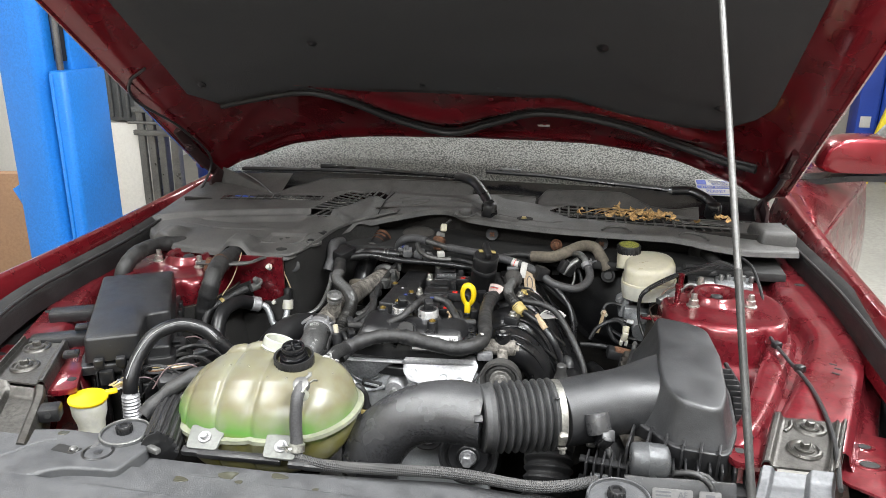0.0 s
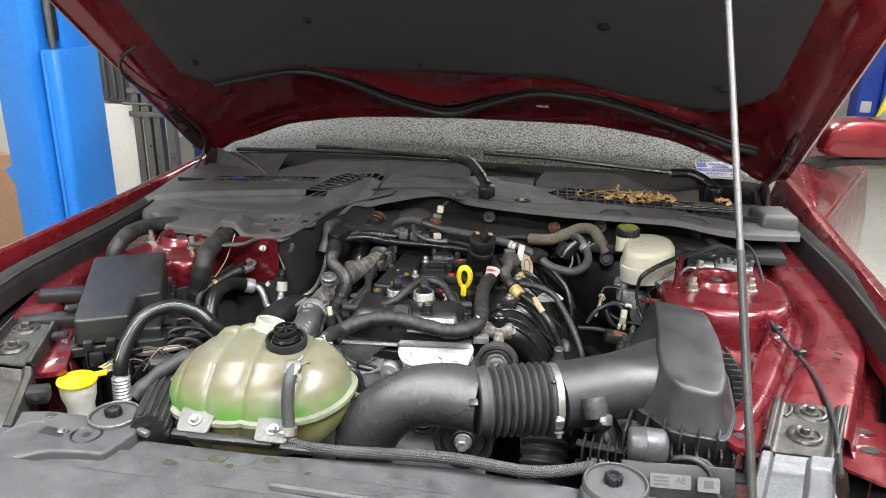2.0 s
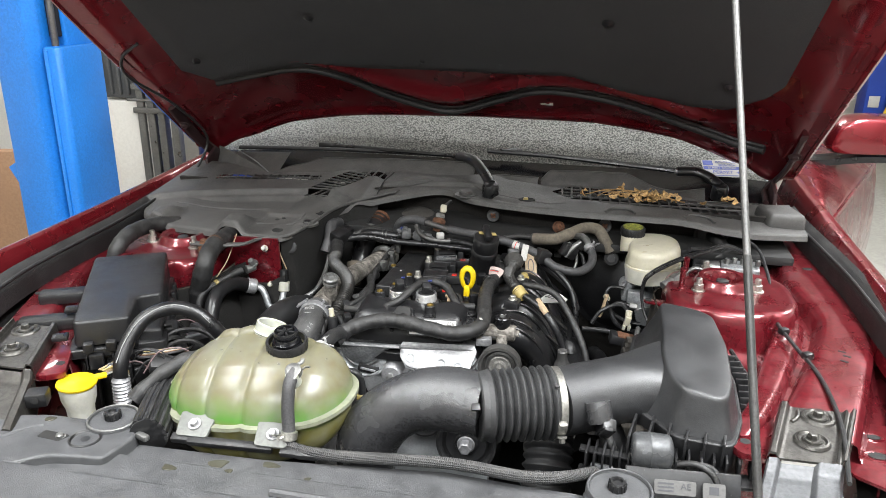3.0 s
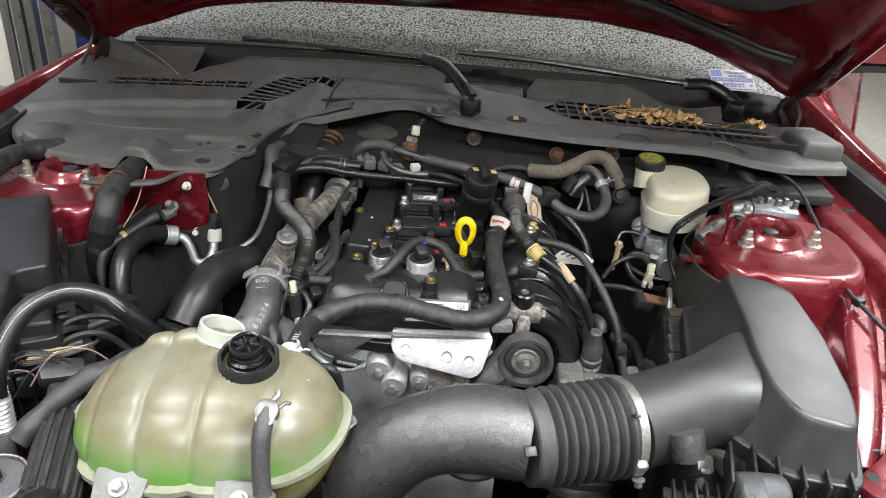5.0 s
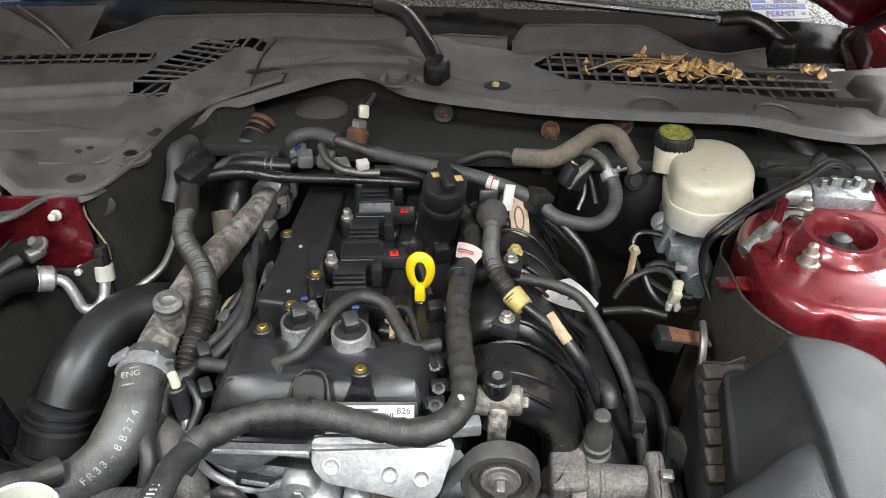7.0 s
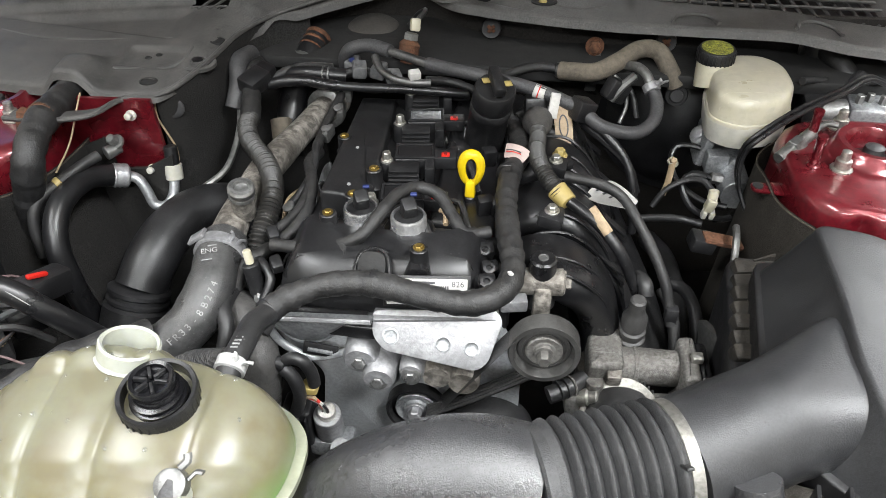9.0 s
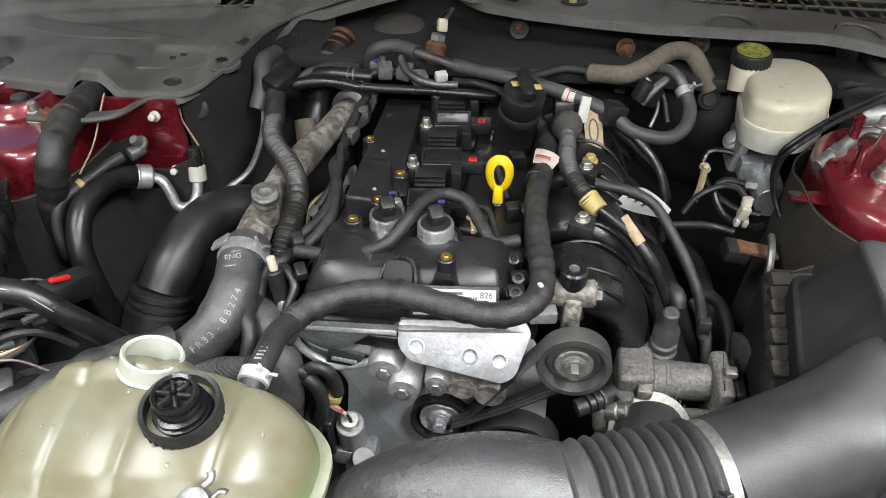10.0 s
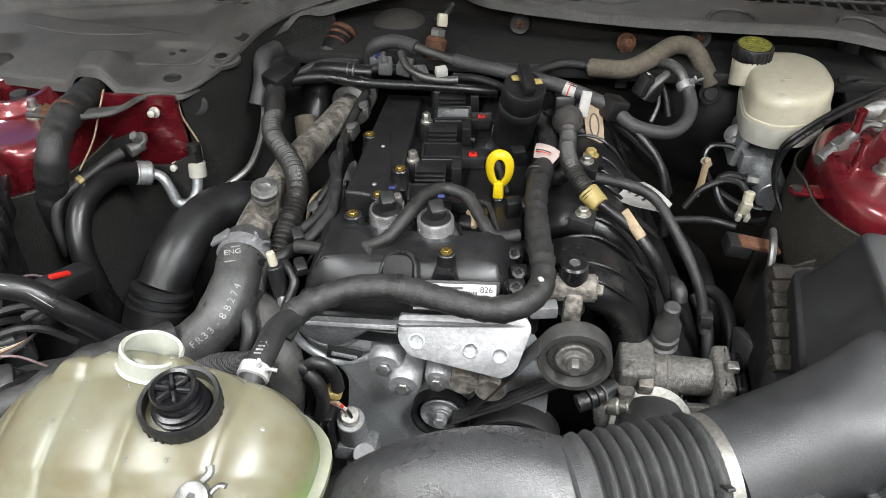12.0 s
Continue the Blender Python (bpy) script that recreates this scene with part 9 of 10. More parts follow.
# convoluted duct and looms at the left front
cd = hose("convoluted_loom", "fat ribbed black loom tube beside the coolant tank", "wiring loom", [(-0.272, 0.832, 0.862), (-0.292, 0.89, 0.862), (-0.312, 0.945, 0.855), (-0.330, 1.0, 0.845), (-0.34, 1.05, 0.82)], lambda s, l: 0.026, BLACK, 20)
for k in range(9):
    a = math.pi * (k / 8)
    dx, dz = 0.026 * math.cos(a), 0.026 * math.sin(a)
    part("long_rib", Geo().tube([(-0.272 + dx, 0.832, 0.862 + dz), (-0.292 + dx, 0.89, 0.862 + dz), (-0.312 + dx, 0.945, 0.855 + dz), (-0.330 + dx, 1.0, 0.845 + dz)], 0.0032, 6), RUBBER, cd)
part("end_tape", Geo().box((-0.276, 0.824, 0.866), (0.022, 0.010, 0.009), 0.003, (0, 0, -20)), GALV, cd, "grey taped end")
hose("taped_loom", "black taped wiring branch behind the coolant tank", "wiring loom", [(-0.345, 0.91, 0.862), (-0.325, 0.94, 0.885), (-0.300, 0.973, 0.897), (-0.279, 0.997, 0.9), (-0.266, 1.025, 0.895), (-0.249, 1.05, 0.89), (-0.234, 1.071, 0.885), (-0.212, 1.1, 0.87)], lambda s, l: 0.0115 + 0.0022 * math.sin(s * 120) * math.sin(s * 47), TAPE, 16, 0.004)
hose("braided_loom", "black braided wiring sleeve below the charge hose", "wiring loom", [(-0.19, 1.09, 0.83), (-0.16, 1.09, 0.84), (-0.135, 1.085, 0.85), (-0.12, 1.09, 0.85)], 0.016, BRAID, 16)
hose("braided_hose", "grey braided hose lying behind the coolant tank", "hose", BACKLINE, 0.0078, BRAIDG, 14)
tw = thing("loose_wires", (-0.38, 1.02, 0.82), "bundle of loose twisted coloured wires by the fuse box", "wires")
for k, m in enumerate((TAN, DULLYEL, TAPE, PAPER, TAN, RUST, INK, TAPE)):
    o = k * 0.0035
    part("wire", Geo().tube([(-0.455 + o, 0.985, 0.86), (-0.43, 1.02 + o, 0.868 + 0.3 * o), (-0.40, 1.04 - o, 0.872), (-0.375 + o, 1.06, 0.868), (-0.35, 1.075 + o, 0.86)], 0.0013, 6), m, tw)
part("plug", Geo().box((-0.40, 1.07, 0.85), (0.05, 0.035, 0.03), 0.004, (0, 0, 25)), BLACK, tw)
part("plug", Geo().box((-0.365, 1.03, 0.855), (0.05, 0.028, 0.022), 0.006, (20, 10, 35)), RUBBER, tw)
part("plug", Geo().box((-0.34, 1.00, 0.85), (0.045, 0.03, 0.024), 0.007, (0, 20, 50)), RUBBER, tw)
for k in range(3):
    part("wire", Geo().tube([(-0.44, 0.975, 0.865 - 0.004 * k), (-0.425, 0.99, 0.868 - 0.004 * k), (-0.405, 0.99, 0.86 - 0.004 * k)], 0.0022, 6), (DULLYEL, TAN, PAPER)[k], tw)
part("red_lever", Geo().box((-0.362, 1.165, 0.872), (0.007, 0.024, 0.005), 0.002, (-25, 0, -22)), REDPL, tw, "red lever clip")
part("lever_body", Geo().box((-0.366, 1.17, 0.852), (0.03, 0.06, 0.03), 0.006, (-15, 0, -20)), BLACK, tw)
mod = thing("control_module", (-0.34, 1.05, 0.80), "grey control module with a white label low by the looms", "control module")
part("case", Geo().box((-0.335, 1.06, 0.82), (0.09, 0.07, 0.02), 0.004, (-10, 5, 30)), GALV, mod)
part("label", Geo().box((-0.335, 1.055, 0.832), (0.05, 0.03, 0.001), 0, (-10, 5, 30)), PAPER, mod)
for k in range(4):
    part("print_bar", Geo().box((-0.345 + 0.004 * k, 1.047 + 0.006 * k, 0.8335), (0.03, 0.0025, 0.0006), 0, (-10, 5, 30)), INK, mod)

# corrugated lead and sensor at the manifold
BOOT = surface("dusty_boot", (0.045, 0.044, 0.043), 0.6, 0, 200, 30, 0.35, 0.5, (0.10, 0.09, 0.08), 0.3)
cv = hose("sensor_loom", "short corrugated loom with a yellow end plug", "wiring loom", [(0.157, 1.452, 0.924), (0.158, 1.410, 0.929), (0.157, 1.370, 0.935), (0.162, 1.335, 0.938), (0.174, 1.312, 0.932), (0.184, 1.302, 0.925)], corrugated(0.0092, 0.0042, 0.13), SPLITL, 16, 0.0010)
part("grey_boot", Geo().tube([(0.156, 1.478, 0.917), (0.157, 1.455, 0.925), (0.158, 1.430, 0.928)], lambda s, l: 0.0150 + 0.0045 * math.sin(s * 90), 20), BOOT, cv)
part("plug_head", Geo().box((0.152, 1.500, 0.924), (0.026, 0.026, 0.026), 0.003, (-15, 0, 5)), GLOSSB, cv)
part("yellow_plug", Geo().cyl((0.180, 1.308, 0.927), (0.194, 1.294, 0.920), 0.0118, 0.0105, 18), DULLYEL, cv, "dull yellow end plug")
part("lead", Geo().tube([(0.195, 1.296, 0.921), (0.212, 1.283, 0.916), (0.228, 1.272, 0.909), (0.251, 1.256, 0.888), (0.267, 1.252, 0.857), (0.277, 1.245, 0.837)], 0.0065, 10), GLOSSB, cv)
part("tan_tag", Geo().tube([(0.218, 1.284, 0.921), (0.226, 1.272, 0.916), (0.237, 1.262, 0.906)], 0.006, 10, 0.004, 0.5), TAN, cv, "tan paper sleeve")
th2 = hose("thin_loom", "thin black taped loom across the manifold", "wiring loom", [(0.190, 1.335, 0.927), (0.225, 1.325, 0.927), (0.252, 1.318, 0.917), (0.272, 1.300, 0.897), (0.292, 1.275, 0.872), (0.308, 1.255, 0.842), (0.318, 1.240, 0.802)], wrapped(0.0062, 0.012), TAPE, 10, 0.004)
part("clip", Geo().box((0.316, 1.242, 0.817), (0.014, 0.012, 0.018), 0.002), BLACK, th2)
def paper(name, label, c, size, rot, mat):
    t = thing(name, c, label, "tag")
    w, h = size
    m = pose(*c, *rot)
    g = Geo().sheet(lambda u, v: m @ Vector((w * (u - 0.5) * (1 - 0.45 * v), h * (v - 0.5), 0.004 * math.sin(u * 4 + v * 3))), 8, 8, (0.0004, 0, 0.0006))
    part("sheet", g, mat, t)
    for k in range(3):
        part("print_bar", Geo().box(m @ Vector((0.0, -h * 0.3 + k * h * 0.2, 0.0042)), (w * 0.4, h * 0.05, 0.0006), 0, rot), INK, t)
    return t
paper("paper_tag", "creased white printed paper tag on the manifold", (0.246, 1.338, 0.902), (0.040, 0.066), (14, 10, 212), PAPER)
hg = thing("hang_tag", (0.190, 1.48, 0.885), "tan hang tag on a cable beside the line", "tag")
hm = pose(0.190, 1.476, 0.914, 50, 0, 14)
part("card", Geo().prism(rounded([(-0.011, -0.026), (0.011, -0.026), (0.012, 0.018), (0.005, 0.024), (-0.008, 0.024), (-0.012, 0.018)], 0.004), 0.001, hm, 0), TAN, hg)
part("oval_print", Geo().tube([hm @ Vector((0.0055 * math.cos(k * 0.5236), -0.003 + 0.014 * math.sin(k * 0.5236), 0.0014)) for k in range(13)], 0.0009, 6), INK, hg, "printed oval")
part("white_strip", Geo().box((0.176, 1.478, 0.938), (0.013, 0.004, 0.032), 0.001, (-20, 15, 20)), PAPER, hg)
part("cable", Geo().tube([(0.165, 1.515, 0.90), (0.18, 1.525, 0.908), (0.205, 1.515, 0.908), (0.22, 1.49, 0.905), (0.245, 1.47, 0.895), (0.275, 1.45, 0.875), (0.29, 1.44, 0.84)], 0.0055, 8), GLOSSB, hg)
wc = thing("white_connector", (0.39, 1.455, 0.79), "small white plastic plug hanging by the air box", "connector")
part("body", Geo().box((0.389, 1.450, 0.822), (0.012, 0.013, 0.020), 0.002, (10, 10, 0)), WHITEPL, wc)
part("head", Geo().cyl((0.390, 1.452, 0.830), (0.391, 1.455, 0.842), 0.0068), WHITEPL, wc)
for k in (-1, 1):
    part("foot", Geo().box((0.388 + 0.005 * k, 1.447, 0.809), (0.006, 0.011, 0.010), 0.001, (10, 10, 0)), MILKY, wc)
part("lead", Geo().tube([(0.388, 1.458, 0.840), (0.378, 1.470, 0.845), (0.36, 1.478, 0.84), (0.335, 1.475, 0.825), (0.32, 1.47, 0.80)], corrugated(0.0042, 0.006), 8, 0.002), RUBBER, wc)
rb2 = thing("rusty_bracket", (0.39, 1.375, 0.80), "small rust-stained steel bracket by the filter housing", "bracket")
part("tab", Geo().box((0.392, 1.375, 0.822), (0.05, 0.022, 0.006), 0.002, (0, 12, 5)), RUST, rb2)
part("rubber", Geo().box((0.368, 1.375, 0.818), (0.03, 0.028, 0.02), 0.004, (0, 12, 5)), BLACK, rb2)
part("steel_pipe", Geo().tube([(0.405, 1.38, 0.84), (0.402, 1.36, 0.84), (0.40, 1.34, 0.82), (0.395, 1.325, 0.78)], 0.0045, 8), GALV, rb2)
# clutter deep between the manifold and the filter housing
dp = thing("lower_lines", (0.35, 1.35, 0.50), "dark hoses and brackets low in the engine bay", "hoses")
for a, r in (([(0.33, 1.50, 0.72), (0.345, 1.42, 0.74), (0.35, 1.33, 0.72), (0.345, 1.24, 0.66)], 0.014), ([(0.37, 1.52, 0.66), (0.37, 1.40, 0.70), (0.375, 1.30, 0.69), (0.36, 1.20, 0.64)], 0.011), ([(0.335, 1.36, 0.76), (0.355, 1.34, 0.765), (0.365, 1.30, 0.75), (0.36, 1.25, 0.70)], 0.008)):
    part("line", Geo().tube(a, r, 12), BLACK, dp)
part("steel_rail", Geo().box((0.372, 1.20, 0.79), (0.010, 0.14, 0.05), 0.002, (-25, 0, 8)), GALV, dp, "bare steel rail")
part("foot_plate", Geo().prism([(0, 0), (0.05, 0), (0.012, 0.075)], 0.003, pose(0.375, 1.14, 0.80, -25, 0, 10), 0.001), ALUSAT, dp)

# side wall beside the left tower
sp = thing("splash_panel", (-0.28, 1.45, 0.60), "black felt splash panel between tower and engine", "panel")
under = [p for p in lipl if -0.34 < p.x < -0.19]
def splash(u, v):
    p = under[min(len(under) - 1, int(u * (len(under) - 1) + 0.5))]
    return (p.x - 0.002 + 0.012 * (1 - v), p.y + 0.006 + 0.012 * math.sin(v * 3.1) * math.sin(u * 5), 0.60 + (p.z - 0.604) * v)
part("sheet", Geo().sheet(splash, len(under) - 1, 16, (0.006, 0.004, 0)), LINER, sp)
part("edge", Geo().tube([(-0.336, 1.442, 0.930), (-0.335, 1.438, 0.91), (-0.326, 1.438, 0.885), (-0.321, 1.440, 0.865), (-0.322, 1.440, 0.845)], 0.0014, 6), TAN, sp, "frayed pale edge")
part("round_plug", Geo().lathe((-0.316, 1.452, 0.918), (0.3, -1, 0.3), [(0.013, 0), (0.013, 0.002), (0.010, 0.003), (0.004, 0.002)], 18), BLACK, sp)
rp = thing("red_side_panel", (-0.37, 1.42, 0.75), "dark red painted inner panel with two studs", "panel")
part("sheet", Geo().sheet(lambda u, v: (-0.455 + 0.125 * u, 1.416 + 0.004 * u + 0.01 * (1 - v), 0.825 + 0.12 * v), 12, 12, (0, 0.006, 0)), RED_BAY, rp)
part("felt_skirt", Geo().sheet(lambda u, v: (-0.475 + 0.16 * u, 1.407 + 0.004 * u, 0.50 + (curve_at(u, [(0, 0.352), (0.1, 0.36), (0.3, 0.38), (0.46, 0.392), (0.5, 0.345), (0.75, 0.348), (1, 0.37)])) * v), 48, 8, (0, 0.006, 0)), LINER, rp, "black felt skirt")
for x, z in ((-0.357, 0.925), (-0.348, 0.845)):
    part("stud", Geo().lathe((x, 1.416, z), (0, -1, 0.3), [(0.007, 0), (0.007, 0.002), (0.0045, 0.004), (0.0045, 0.011), (0.003, 0.012)], 14), MILKY, rp, "pale plastic stud cap")
hose("metal_pipe", "thin bent steel pipe beside the felt panel", "pipe", [(-0.262, 1.56, 0.91), (-0.257, 1.53, 0.895), (-0.255, 1.50, 0.86), (-0.265, 1.46, 0.825), (-0.29, 1.43, 0.81), (-0.305, 1.42, 0.80)], 0.0048, GALV, 8)
tc = thing("turbo_inlet", (-0.19, 1.62, 0.80), "dark pipe with amber stained collar by the bulkhead", "pipe")
part("pipe", Geo().tube([(-0.178, 1.668, 0.925), (-0.186, 1.640, 0.912), (-0.196, 1.60, 0.885), (-0.20, 1.565, 0.85), (-0.20, 1.54, 0.80)], 0.020, 18), GLOSSB, tc)
part("amber_collar", Geo().tube([(-0.176, 1.675, 0.930), (-0.184, 1.648, 0.917)], lambda s, l: 0.0185 + 0.0015 * math.sin(s * 500), 18, 0.002), RUST, tc, "amber stained collar")
part("steel_band", Geo().cyl((-0.188, 1.634, 0.908), (-0.190, 1.628, 0.905), 0.0215), GALV, tc)
part("wrap", Geo().tube([(-0.205, 1.535, 0.862), (-0.200, 1.52, 0.845), (-0.192, 1.50, 0.83)], 0.015, 14), HOSEBR, tc, "frayed pale heat wrap")
BULKPL = surface("dusty_canister", (0.035, 0.032, 0.029), 0.6, 0, 300, 20, 0.35, 0.5, (0.10, 0.09, 0.08), 0.3)
ck = thing("bulkhead_canister", (-0.11, 1.75, 0.85), "black moulded canister in the bulkhead recess", "canister")
part("body", Geo().lathe((-0.105, 1.742, 0.84), (0, -0.15, 1), [(0.058, 0), (0.056, 0.05), (0.050, 0.075), (0.036, 0.088), (0.012, 0.092)], 30), BULKPL, ck)
part("neck", Geo().cyl((-0.06, 1.74, 0.90), (-0.035, 1.735, 0.905), 0.018), BLACK, ck)
bs = thing("bulkhead_strap", (0.235, 1.665, 0.86), "steel strap with a rusty bolt on the bulkhead", "strap")
part("strap", Geo().box((0.236, 1.668, 0.90), (0.016, 0.004, 0.075), 0.001, (8, 0, 0)), GALV, bs)
part("rusty_bolt", Geo().hexbolt((0.234, 1.664, 0.938), (0, -1, 0.15), 0.009, 0.008), RUST, bs)
for x, y, z in ((0.082, 1.697, 0.944), (-0.225, 1.685, 0.94), (-0.155, 1.735, 0.965), (0.335, 1.675, 0.945)):
    c = thing("bulkhead_screw", (x, y, z), "rusty screw with a dark washer on the bulkhead", "screw", "bulkhead screws")
    part("washer", Geo().lathe((x, y, z), (0, -1, 0.2), [(0.015, 0), (0.014, 0.003), (0.009, 0.002), (0.004, 0.003)], 20), BLACK, c)
    part("head", Geo().box((x, y - 0.003, z), (0.014, 0.003, 0.005), 0.001, (0, 40, 0)), RUST, c)
    part("head", Geo().box((x, y - 0.004, z), (0.014, 0.003, 0.005), 0.001, (0, -50, 0)), RUST, c)
gr = thing("bulkhead_grommet", (0.565, 1.70, 0.90), "round black rubber grommet with cable in the bulkhead", "grommet")
part("ring", Geo().lathe((0.565, 1.705, 0.93), (0, -1, 0.1), [(0.036, 0), (0.037, 0.004), (0.033, 0.008), (0.028, 0.006), (0.022, 0.012), (0.012, 0.016)], 30), RUBBER, gr)
part("cable", Geo().tube([(0.565, 1.695, 0.932), (0.575, 1.67, 0.930), (0.59, 1.655, 0.915), (0.595, 1.645, 0.89)], 0.014, 12), TAPE, gr)
part("pipe", Geo().tube([(0.49, 1.64, 0.905), (0.52, 1.635, 0.915), (0.555, 1.625, 0.905), (0.575, 1.615, 0.915), (0.60, 1.64, 0.925)], 0.008, 10), RUBBER, gr)
rl = hose("release_cable", "black hood release cable along the red apron", "cable", [(0.60, 1.66, 0.955), (0.640, 1.60, 0.945), (0.648, 1.52, 0.925), (0.640, 1.43, 0.915), (0.630, 1.33, 0.905), (0.640, 1.24, 0.902), (0.655, 1.15, 0.900), (0.652, 1.05, 0.903), (0.640, 0.96, 0.906), (0.622, 0.87, 0.90)], 0.0032, RUBBER, 8)
for p in ((0.634, 1.285, 0.904), (0.652, 1.20, 0.903)):
    part("cable_clip", Geo().box(p, (0.016, 0.014, 0.012), 0.003, (0, 0, 30)), BLACK, rl)

# ---- wipers, sticker and leaves on the cowl ----
def wiper(pivot, mid, joint, tip_l, tip_r, label):
    t = thing("wiper", pivot, label, "wiper", "wipers")
    part("pivot_cap", Geo().lathe((pivot[0], pivot[1], pivot[2] - 0.03), (0, -0.2, 1), [(0.020, 0), (0.019, 0.028), (0.016, 0.034), (0.006, 0.036)], 22), GLOSSB, t)
    part("arm", Geo().tube([pivot, tuple(Vector(pivot).lerp(Vector(mid), 0.3) + Vector((0.004, 0.012, 0.008))), tuple(Vector(pivot).lerp(Vector(mid), 0.7) + Vector((0.012, 0.012, 0.008))), mid], 0.0125, 14, 0.008, 0.8), GLOSSB, t)
    part("arm_rod", Geo().tube([mid, joint], 0.0055, 8), GLOSSB, t)
    part("blade", Geo().tube([tip_l, tuple((Vector(tip_l) + Vector(tip_r)) / 2 + Vector((0, 0, 0.004))), tip_r], 0.0055, 8), RUBBER, t, "black rubber blade")
    part("blade_clip", Geo().box(joint, (0.06, 0.014, 0.014), 0.003, (0, 0, 3)), GLOSSB, t)
    part("arm_hook", Geo().box(mid, (0.016, 0.014, 0.010), 0.003, (0, 0, 30)), ALUSAT, t)
    return t
wiper((0.070, 1.728, 1.008), (-0.037, 1.890, 1.034), (-0.40, 1.950, 1.030), (-0.66, 1.945, 1.012), (-0.04, 1.915, 1.030), "black wiper arm and blade parked on the cowl")
wiper((0.600, 1.880, 1.000), (0.500, 1.902, 1.024), (0.09, 1.955, 1.040), (0.03, 1.950, 1.038), (0.50, 1.925, 1.022), "black wiper arm and blade lying over the vent")
GM = Matrix.Translation((0.616, 1.986, 1.0185)) @ Euler((radians(28), 0, radians(8))).to_matrix().to_4x4()
sk = thing("permit_sticker", (0.616, 1.986, 1.0), "white and blue printed permit sticker on the windshield", "sticker")
part("backing", Geo().prism(rounded([(-0.047, -0.031), (0.047, -0.031), (0.047, 0.031), (-0.047, 0.031)], 0.003), 0.001, GM, 0), PAPER, sk)
part("blue_square", Geo().prism([(-0.044, 0.010), (-0.020, 0.010), (-0.020, 0.028), (-0.044, 0.028)], 0.0004, GM @ Matrix.Translation((0, 0, 0.001)), 0), BLUEINK, sk)
part("blue_band", Geo().prism([(-0.045, -0.005), (0.045, -0.005), (0.045, 0.006), (-0.045, 0.006)], 0.0004, GM @ Matrix.Translation((0, 0, 0.001)), 0), BLUEINK, sk)
part("blue_band", Geo().prism([(-0.045, -0.028), (0.045, -0.028), (0.045, -0.026), (-0.045, -0.026)], 0.0004, GM @ Matrix.Translation((0, 0, 0.001)), 0), BLUEINK, sk)
words("COLORADO", BLUEINK, GM @ Matrix.Translation((0.013, 0.022, 0.0013)), 0.0095, sk)
words("2023-2024", BLUEINK, GM @ Matrix.Translation((0.013, 0.0115, 0.0013)), 0.0095, sk)
words("STREET RACING", PAPER, GM @ Matrix.Translation((0, 0.0005, 0.0016)), 0.0095, sk)
words("PERMIT", BLUEINK, GM @ Matrix.Translation((0, -0.0155, 0.0013)), 0.0155, sk)
for x in (-0.038, 0.038):
    star = [((0.0055 if k % 2 == 0 else 0.0023) * math.sin(k * math.pi / 5), (0.0055 if k % 2 == 0 else 0.0023) * math.cos(k * math.pi / 5)) for k in range(10)]
    part("star", Geo().prism(star, 0.0004, GM @ Matrix.Translation((x, -0.0155, 0.001)), 0), BLUEINK, sk)
rng = random.Random(5)
for k in range(46):
    x = min(0.62, max(0.26, rng.gauss(0.42, 0.045) if k < 32 else rng.uniform(0.28, 0.62)))
    y = 1.725 + rng.random() * 0.05 + (0.03 if k < 8 else 0)
    r = rng.uniform(0.0048, 0.0098)
    m = pose(x, y, 0.991 + rng.random() * 0.010, rng.uniform(-40, 40), rng.uniform(-40, 40), rng.uniform(0, 360))
    g = Geo().sheet(lambda u, v: m @ Vector(((u - 0.5) * 2 * r * math.sin(math.pi * (0.08 + 0.84 * v)), (v - 0.5) * 2.6 * r, 0.8 * r * math.sin(u * 3.1) * math.cos(v * 2) + 0.5 * r * (v - 0.5) ** 2 * 4)), 5, 7, (0.0003, 0, 0.0006))
    solo("dry_leaf", g, LEAF, "curled dry orange leaf lying on the vent", "leaf", "leaves on the vent")
for k in range(7):
    x, y = rng.uniform(0.28, 0.5), rng.uniform(1.71, 1.76)
    a = rng.uniform(-0.4, 0.4)
    l = rng.uniform(0.05, 0.14)
    solo("dry_twig", Geo().tube([(x, y, 0.995), (x + l * 0.4, y + l * 0.4 * a + 0.006, 1.003), (x + l, y + l * a - 0.01, 0.997)], 0.0011, 5), TWIG, "thin dry twig lying on the vent", "twig", "twigs on the vent")

# ---- wiring and small fittings round the engine ----
def leads(name, label, base, runs, mats):
    """A tangle of separate thin leads that share one origin."""
    t = thing(name, base, label, "wiring")
    for k, (pts, r) in enumerate(runs):
        part("lead", Geo().tube(pts, wrapped(r, 0.008, 0.08) if r > 0.004 else r, 10, 0.004), mats[k % len(mats)], t)
    return t


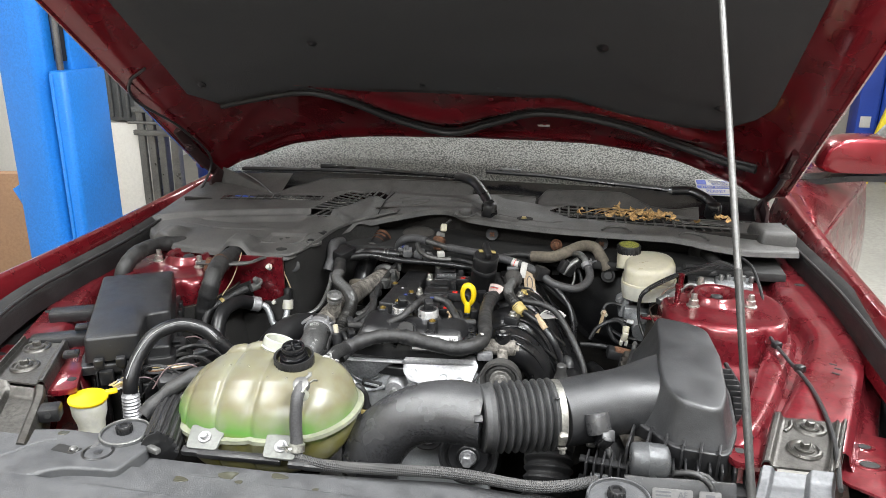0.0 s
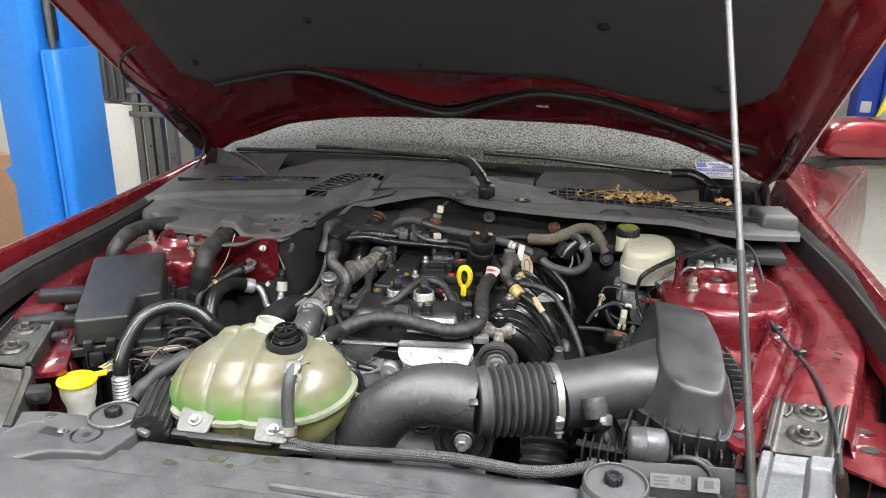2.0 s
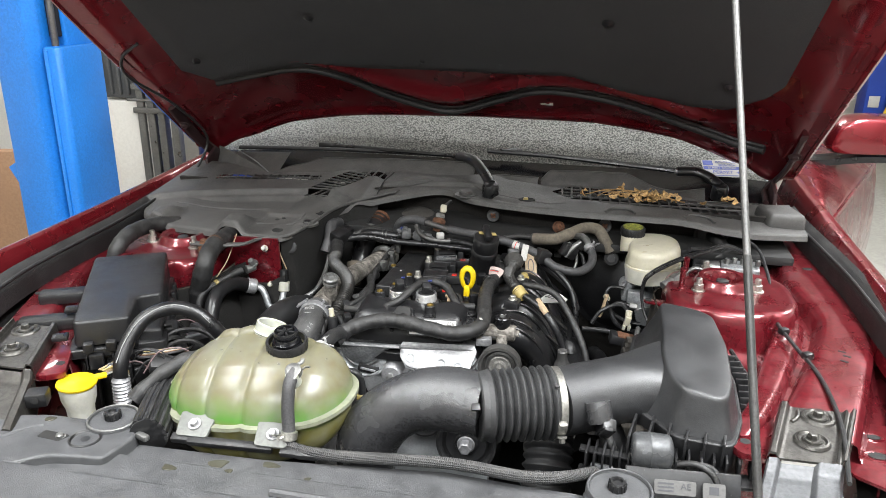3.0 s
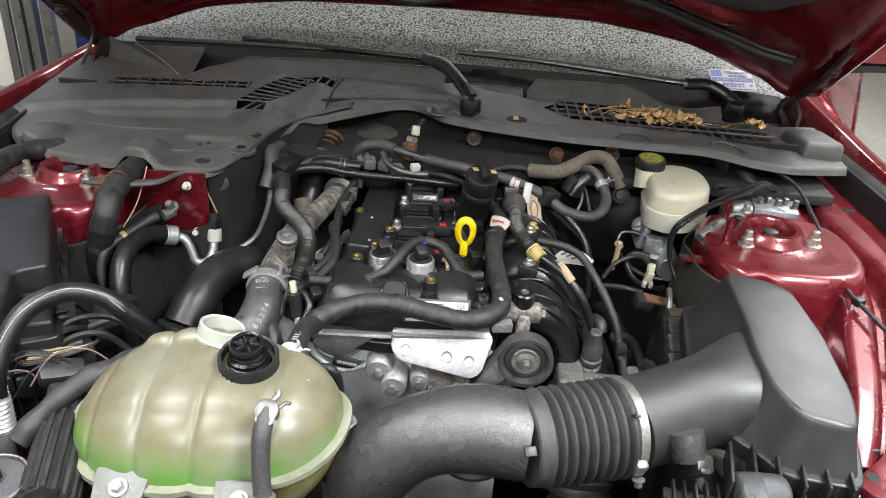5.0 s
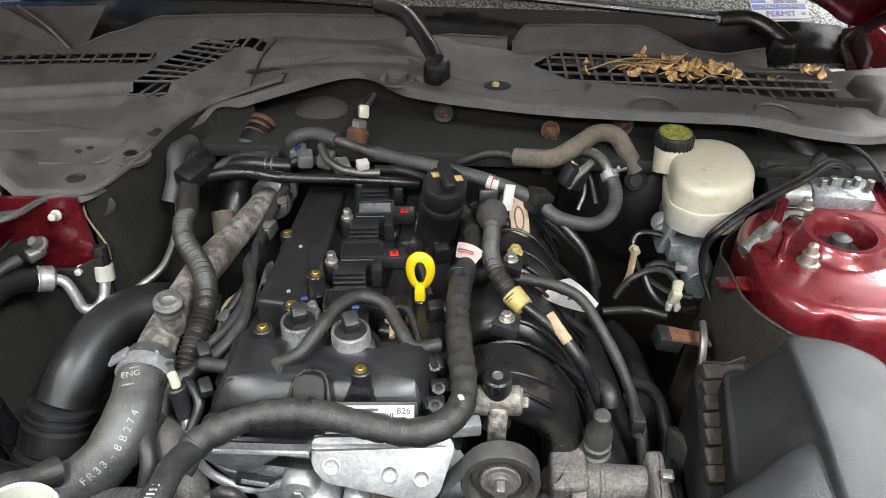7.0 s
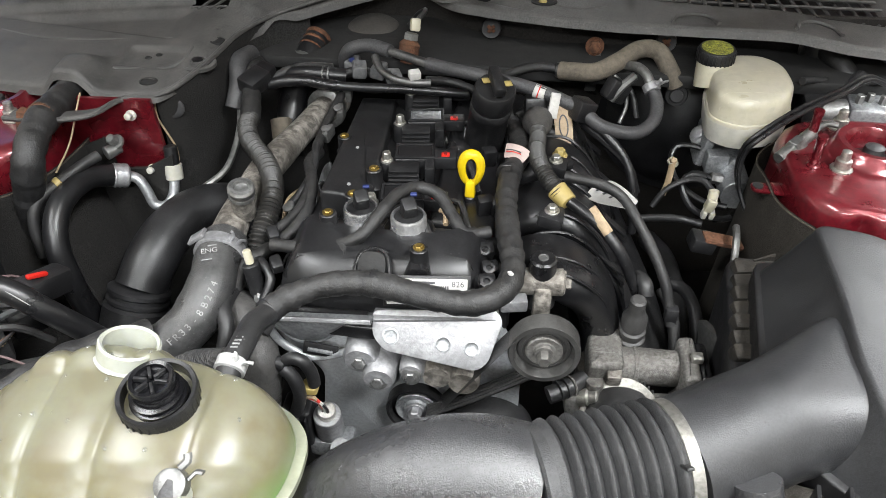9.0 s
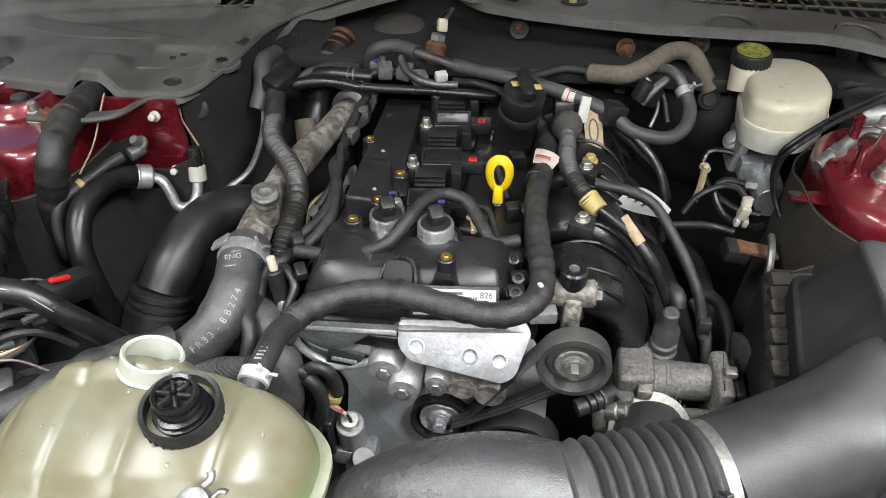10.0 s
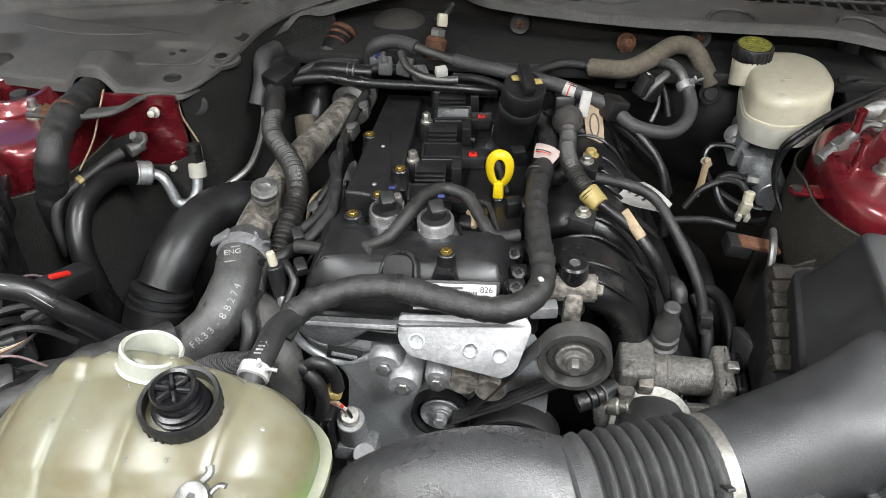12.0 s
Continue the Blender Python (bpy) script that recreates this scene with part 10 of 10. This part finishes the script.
w1 = leads("engine_side_wiring", "taped leads and steel clips down the side of the engine", (-0.12, 1.4, 0.85), [
    ([(-0.112, 1.565, 0.905), (-0.118, 1.52, 0.898), (-0.122, 1.47, 0.892), (-0.118, 1.42, 0.895), (-0.112, 1.37, 0.896)], 0.006),
    ([(-0.125, 1.45, 0.885), (-0.118, 1.41, 0.899), (-0.110, 1.37, 0.897), (-0.115, 1.33, 0.888), (-0.128, 1.30, 0.88)], 0.0048),
    ([(-0.108, 1.34, 0.892), (-0.105, 1.30, 0.894), (-0.112, 1.27, 0.892), (-0.125, 1.245, 0.888), (-0.132, 1.22, 0.875)], 0.0055),
    ([(-0.13, 1.20, 0.885), (-0.118, 1.185, 0.896), (-0.106, 1.170, 0.888), (-0.112, 1.152, 0.87)], 0.0050),
    ([(-0.15, 1.17, 0.865), (-0.148, 1.14, 0.872), (-0.14, 1.12, 0.862), (-0.142, 1.10, 0.84)], 0.0080),
    ([(-0.125, 1.36, 0.87), (-0.135, 1.33, 0.872), (-0.13, 1.29, 0.868), (-0.12, 1.25, 0.87)], 0.0025)], (TAPE, RUBBER, TAPE, GLOSSB, RUBBER, TAN))
for x, y, z, a in ((-0.108, 1.505, 0.896, 10), (-0.112, 1.452, 0.894, -15), (-0.106, 1.552, 0.90, 5), (-0.118, 1.29, 0.885, 20)):
    part("steel_clip", Geo().box((x, y, z), (0.008, 0.022, 0.016), 0.002, (10, 0, a)), GALV, w1, "steel clip")
    part("clip_eye", Geo().lathe((x - 0.002, y - 0.004, z + 0.008), (0, -0.3, 1), [(0.006, 0), (0.006, 0.002), (0.003, 0.0025)], 12), GALV, w1)
for x, y, z in ((-0.116, 1.222, 0.905), (-0.100, 1.178, 0.902)):
    part("plug_body", Geo().box((x, y, z), (0.012, 0.018, 0.012), 0.003, (12, 0, 30)), BLACK, w1)

w2 = leads("rear_wiring", "grey plugs and taped leads behind the engine", (-0.05, 1.6, 0.87), [
    ([(-0.13, 1.575, 0.915), (-0.10, 1.585, 0.918), (-0.07, 1.590, 0.912), (-0.05, 1.585, 0.905)], 0.0065),
    ([(-0.215, 1.545, 0.918), (-0.19, 1.56, 0.928), (-0.165, 1.58, 0.925), (-0.14, 1.60, 0.915)], 0.0060),
    ([(0.0, 1.565, 0.920), (0.03, 1.575, 0.915), (0.06, 1.57, 0.910), (0.085, 1.555, 0.905)], 0.0060),
    ([(-0.02, 1.60, 0.93), (0.0, 1.62, 0.92), (0.04, 1.625, 0.91), (0.08, 1.61, 0.90)], 0.0050)], (TAPE, TAPE, RUBBER, TAPE))
GREYPL = surface("grey_plug_plastic", (0.11, 0.112, 0.115), 0.5, 0, 200, 20, 0.25, 0.3, (0.15, 0.14, 0.13), 0.1)
for x, y, z, a in ((-0.095, 1.578, 0.925, 15), (-0.068, 1.584, 0.922, -10), (-0.045, 1.572, 0.918, 25), (-0.11, 1.60, 0.922, 0)):
    b = part("grey_plug", Geo().box((x, y, z), (0.020, 0.024, 0.018), 0.003, (8, 6, a)), GREYPL, w2, "grey plug")
    part("plug_key", Geo().box((x, y - 0.003, z + 0.010), (0.008, 0.012, 0.004), 0.001, (8, 6, a)), GREYPL, b)
part("white_clip", Geo().box((-0.012, 1.548, 0.936), (0.016, 0.012, 0.012), 0.002, (10, 0, 25)), PAPER, w2, "white pipe clip")
part("blue_cap", Geo().box((-0.108, 1.592, 0.932), (0.007, 0.006, 0.006), 0.001), BLUEPL, w2, "blue cap")
part("rear_pipe", Geo().tube([(-0.20, 1.56, 0.92), (-0.165, 1.555, 0.927), (-0.13, 1.555, 0.926), (-0.11, 1.558, 0.924)], 0.010, 14), GLOSSB, w2, "smooth black quick-fit pipe")
for y0 in (0.0, 0.008):
    part("pipe_ring", Geo().cyl((-0.134 - y0, 1.555, 0.926), (-0.131 - y0, 1.555, 0.926), 0.0115, None, 18), GALV, w2)

w3 = leads("manifold_wiring", "black leads and hoses beside the manifold", (0.30, 1.4, 0.75), [
    ([(0.222, 1.485, 0.920), (0.245, 1.470, 0.905), (0.272, 1.452, 0.880), (0.285, 1.435, 0.845), (0.29, 1.42, 0.79)], 0.0060),
    ([(0.30, 1.44, 0.80), (0.335, 1.452, 0.795), (0.36, 1.458, 0.79), (0.385, 1.45, 0.79)], 0.0050),
    ([(0.276, 1.262, 0.850), (0.282, 1.245, 0.855), (0.284, 1.238, 0.845)], 0.0080),
    ([(0.130, 1.50, 0.905), (0.150, 1.520, 0.905), (0.165, 1.55, 0.895), (0.175, 1.58, 0.88)], 0.0065),
    ([(0.315, 1.30, 0.80), (0.325, 1.27, 0.79), (0.33, 1.24, 0.76), (0.335, 1.20, 0.70)], 0.0070)], (GLOSSB, RUBBER, RUBBER, TAPE, TAPE))
for p in ((0.115, 1.16, 0.912), (0.116, 1.185, 0.908), (0.110, 1.215, 0.906), (0.118, 1.30, 0.905)):
    b = part("loom_bracket", Geo().box(p, (0.016, 0.014, 0.022), 0.002, (15, 0, 12)), GLOSSB, w3)
    part("bracket_eye", Geo().lathe((p[0], p[1] - 0.006, p[2] + 0.008), (0, -0.5, 1), [(0.006, 0), (0.006, 0.003), (0.0035, 0.0035), (0.003, 0.001)], 12), BLACK, b)
leads("bulkhead_wiring", "thin dark leads along the bulkhead", (0.1, 1.66, 0.90), [
    ([(-0.24, 1.66, 0.93), (-0.21, 1.685, 0.925), (-0.17, 1.70, 0.915), (-0.15, 1.70, 0.88)], 0.0055),
    ([(0.24, 1.655, 0.91), (0.27, 1.64, 0.905), (0.29, 1.62, 0.89), (0.30, 1.60, 0.86)], 0.0045),
    ([(0.26, 1.60, 0.925), (0.275, 1.592, 0.912), (0.28, 1.58, 0.89), (0.272, 1.565, 0.87)], 0.0030),
    ([(0.51, 1.60, 0.93), (0.53, 1.615, 0.925), (0.56, 1.63, 0.915), (0.585, 1.635, 0.90)], 0.0055)], (TAPE, RUBBER, GALV, RUBBER))
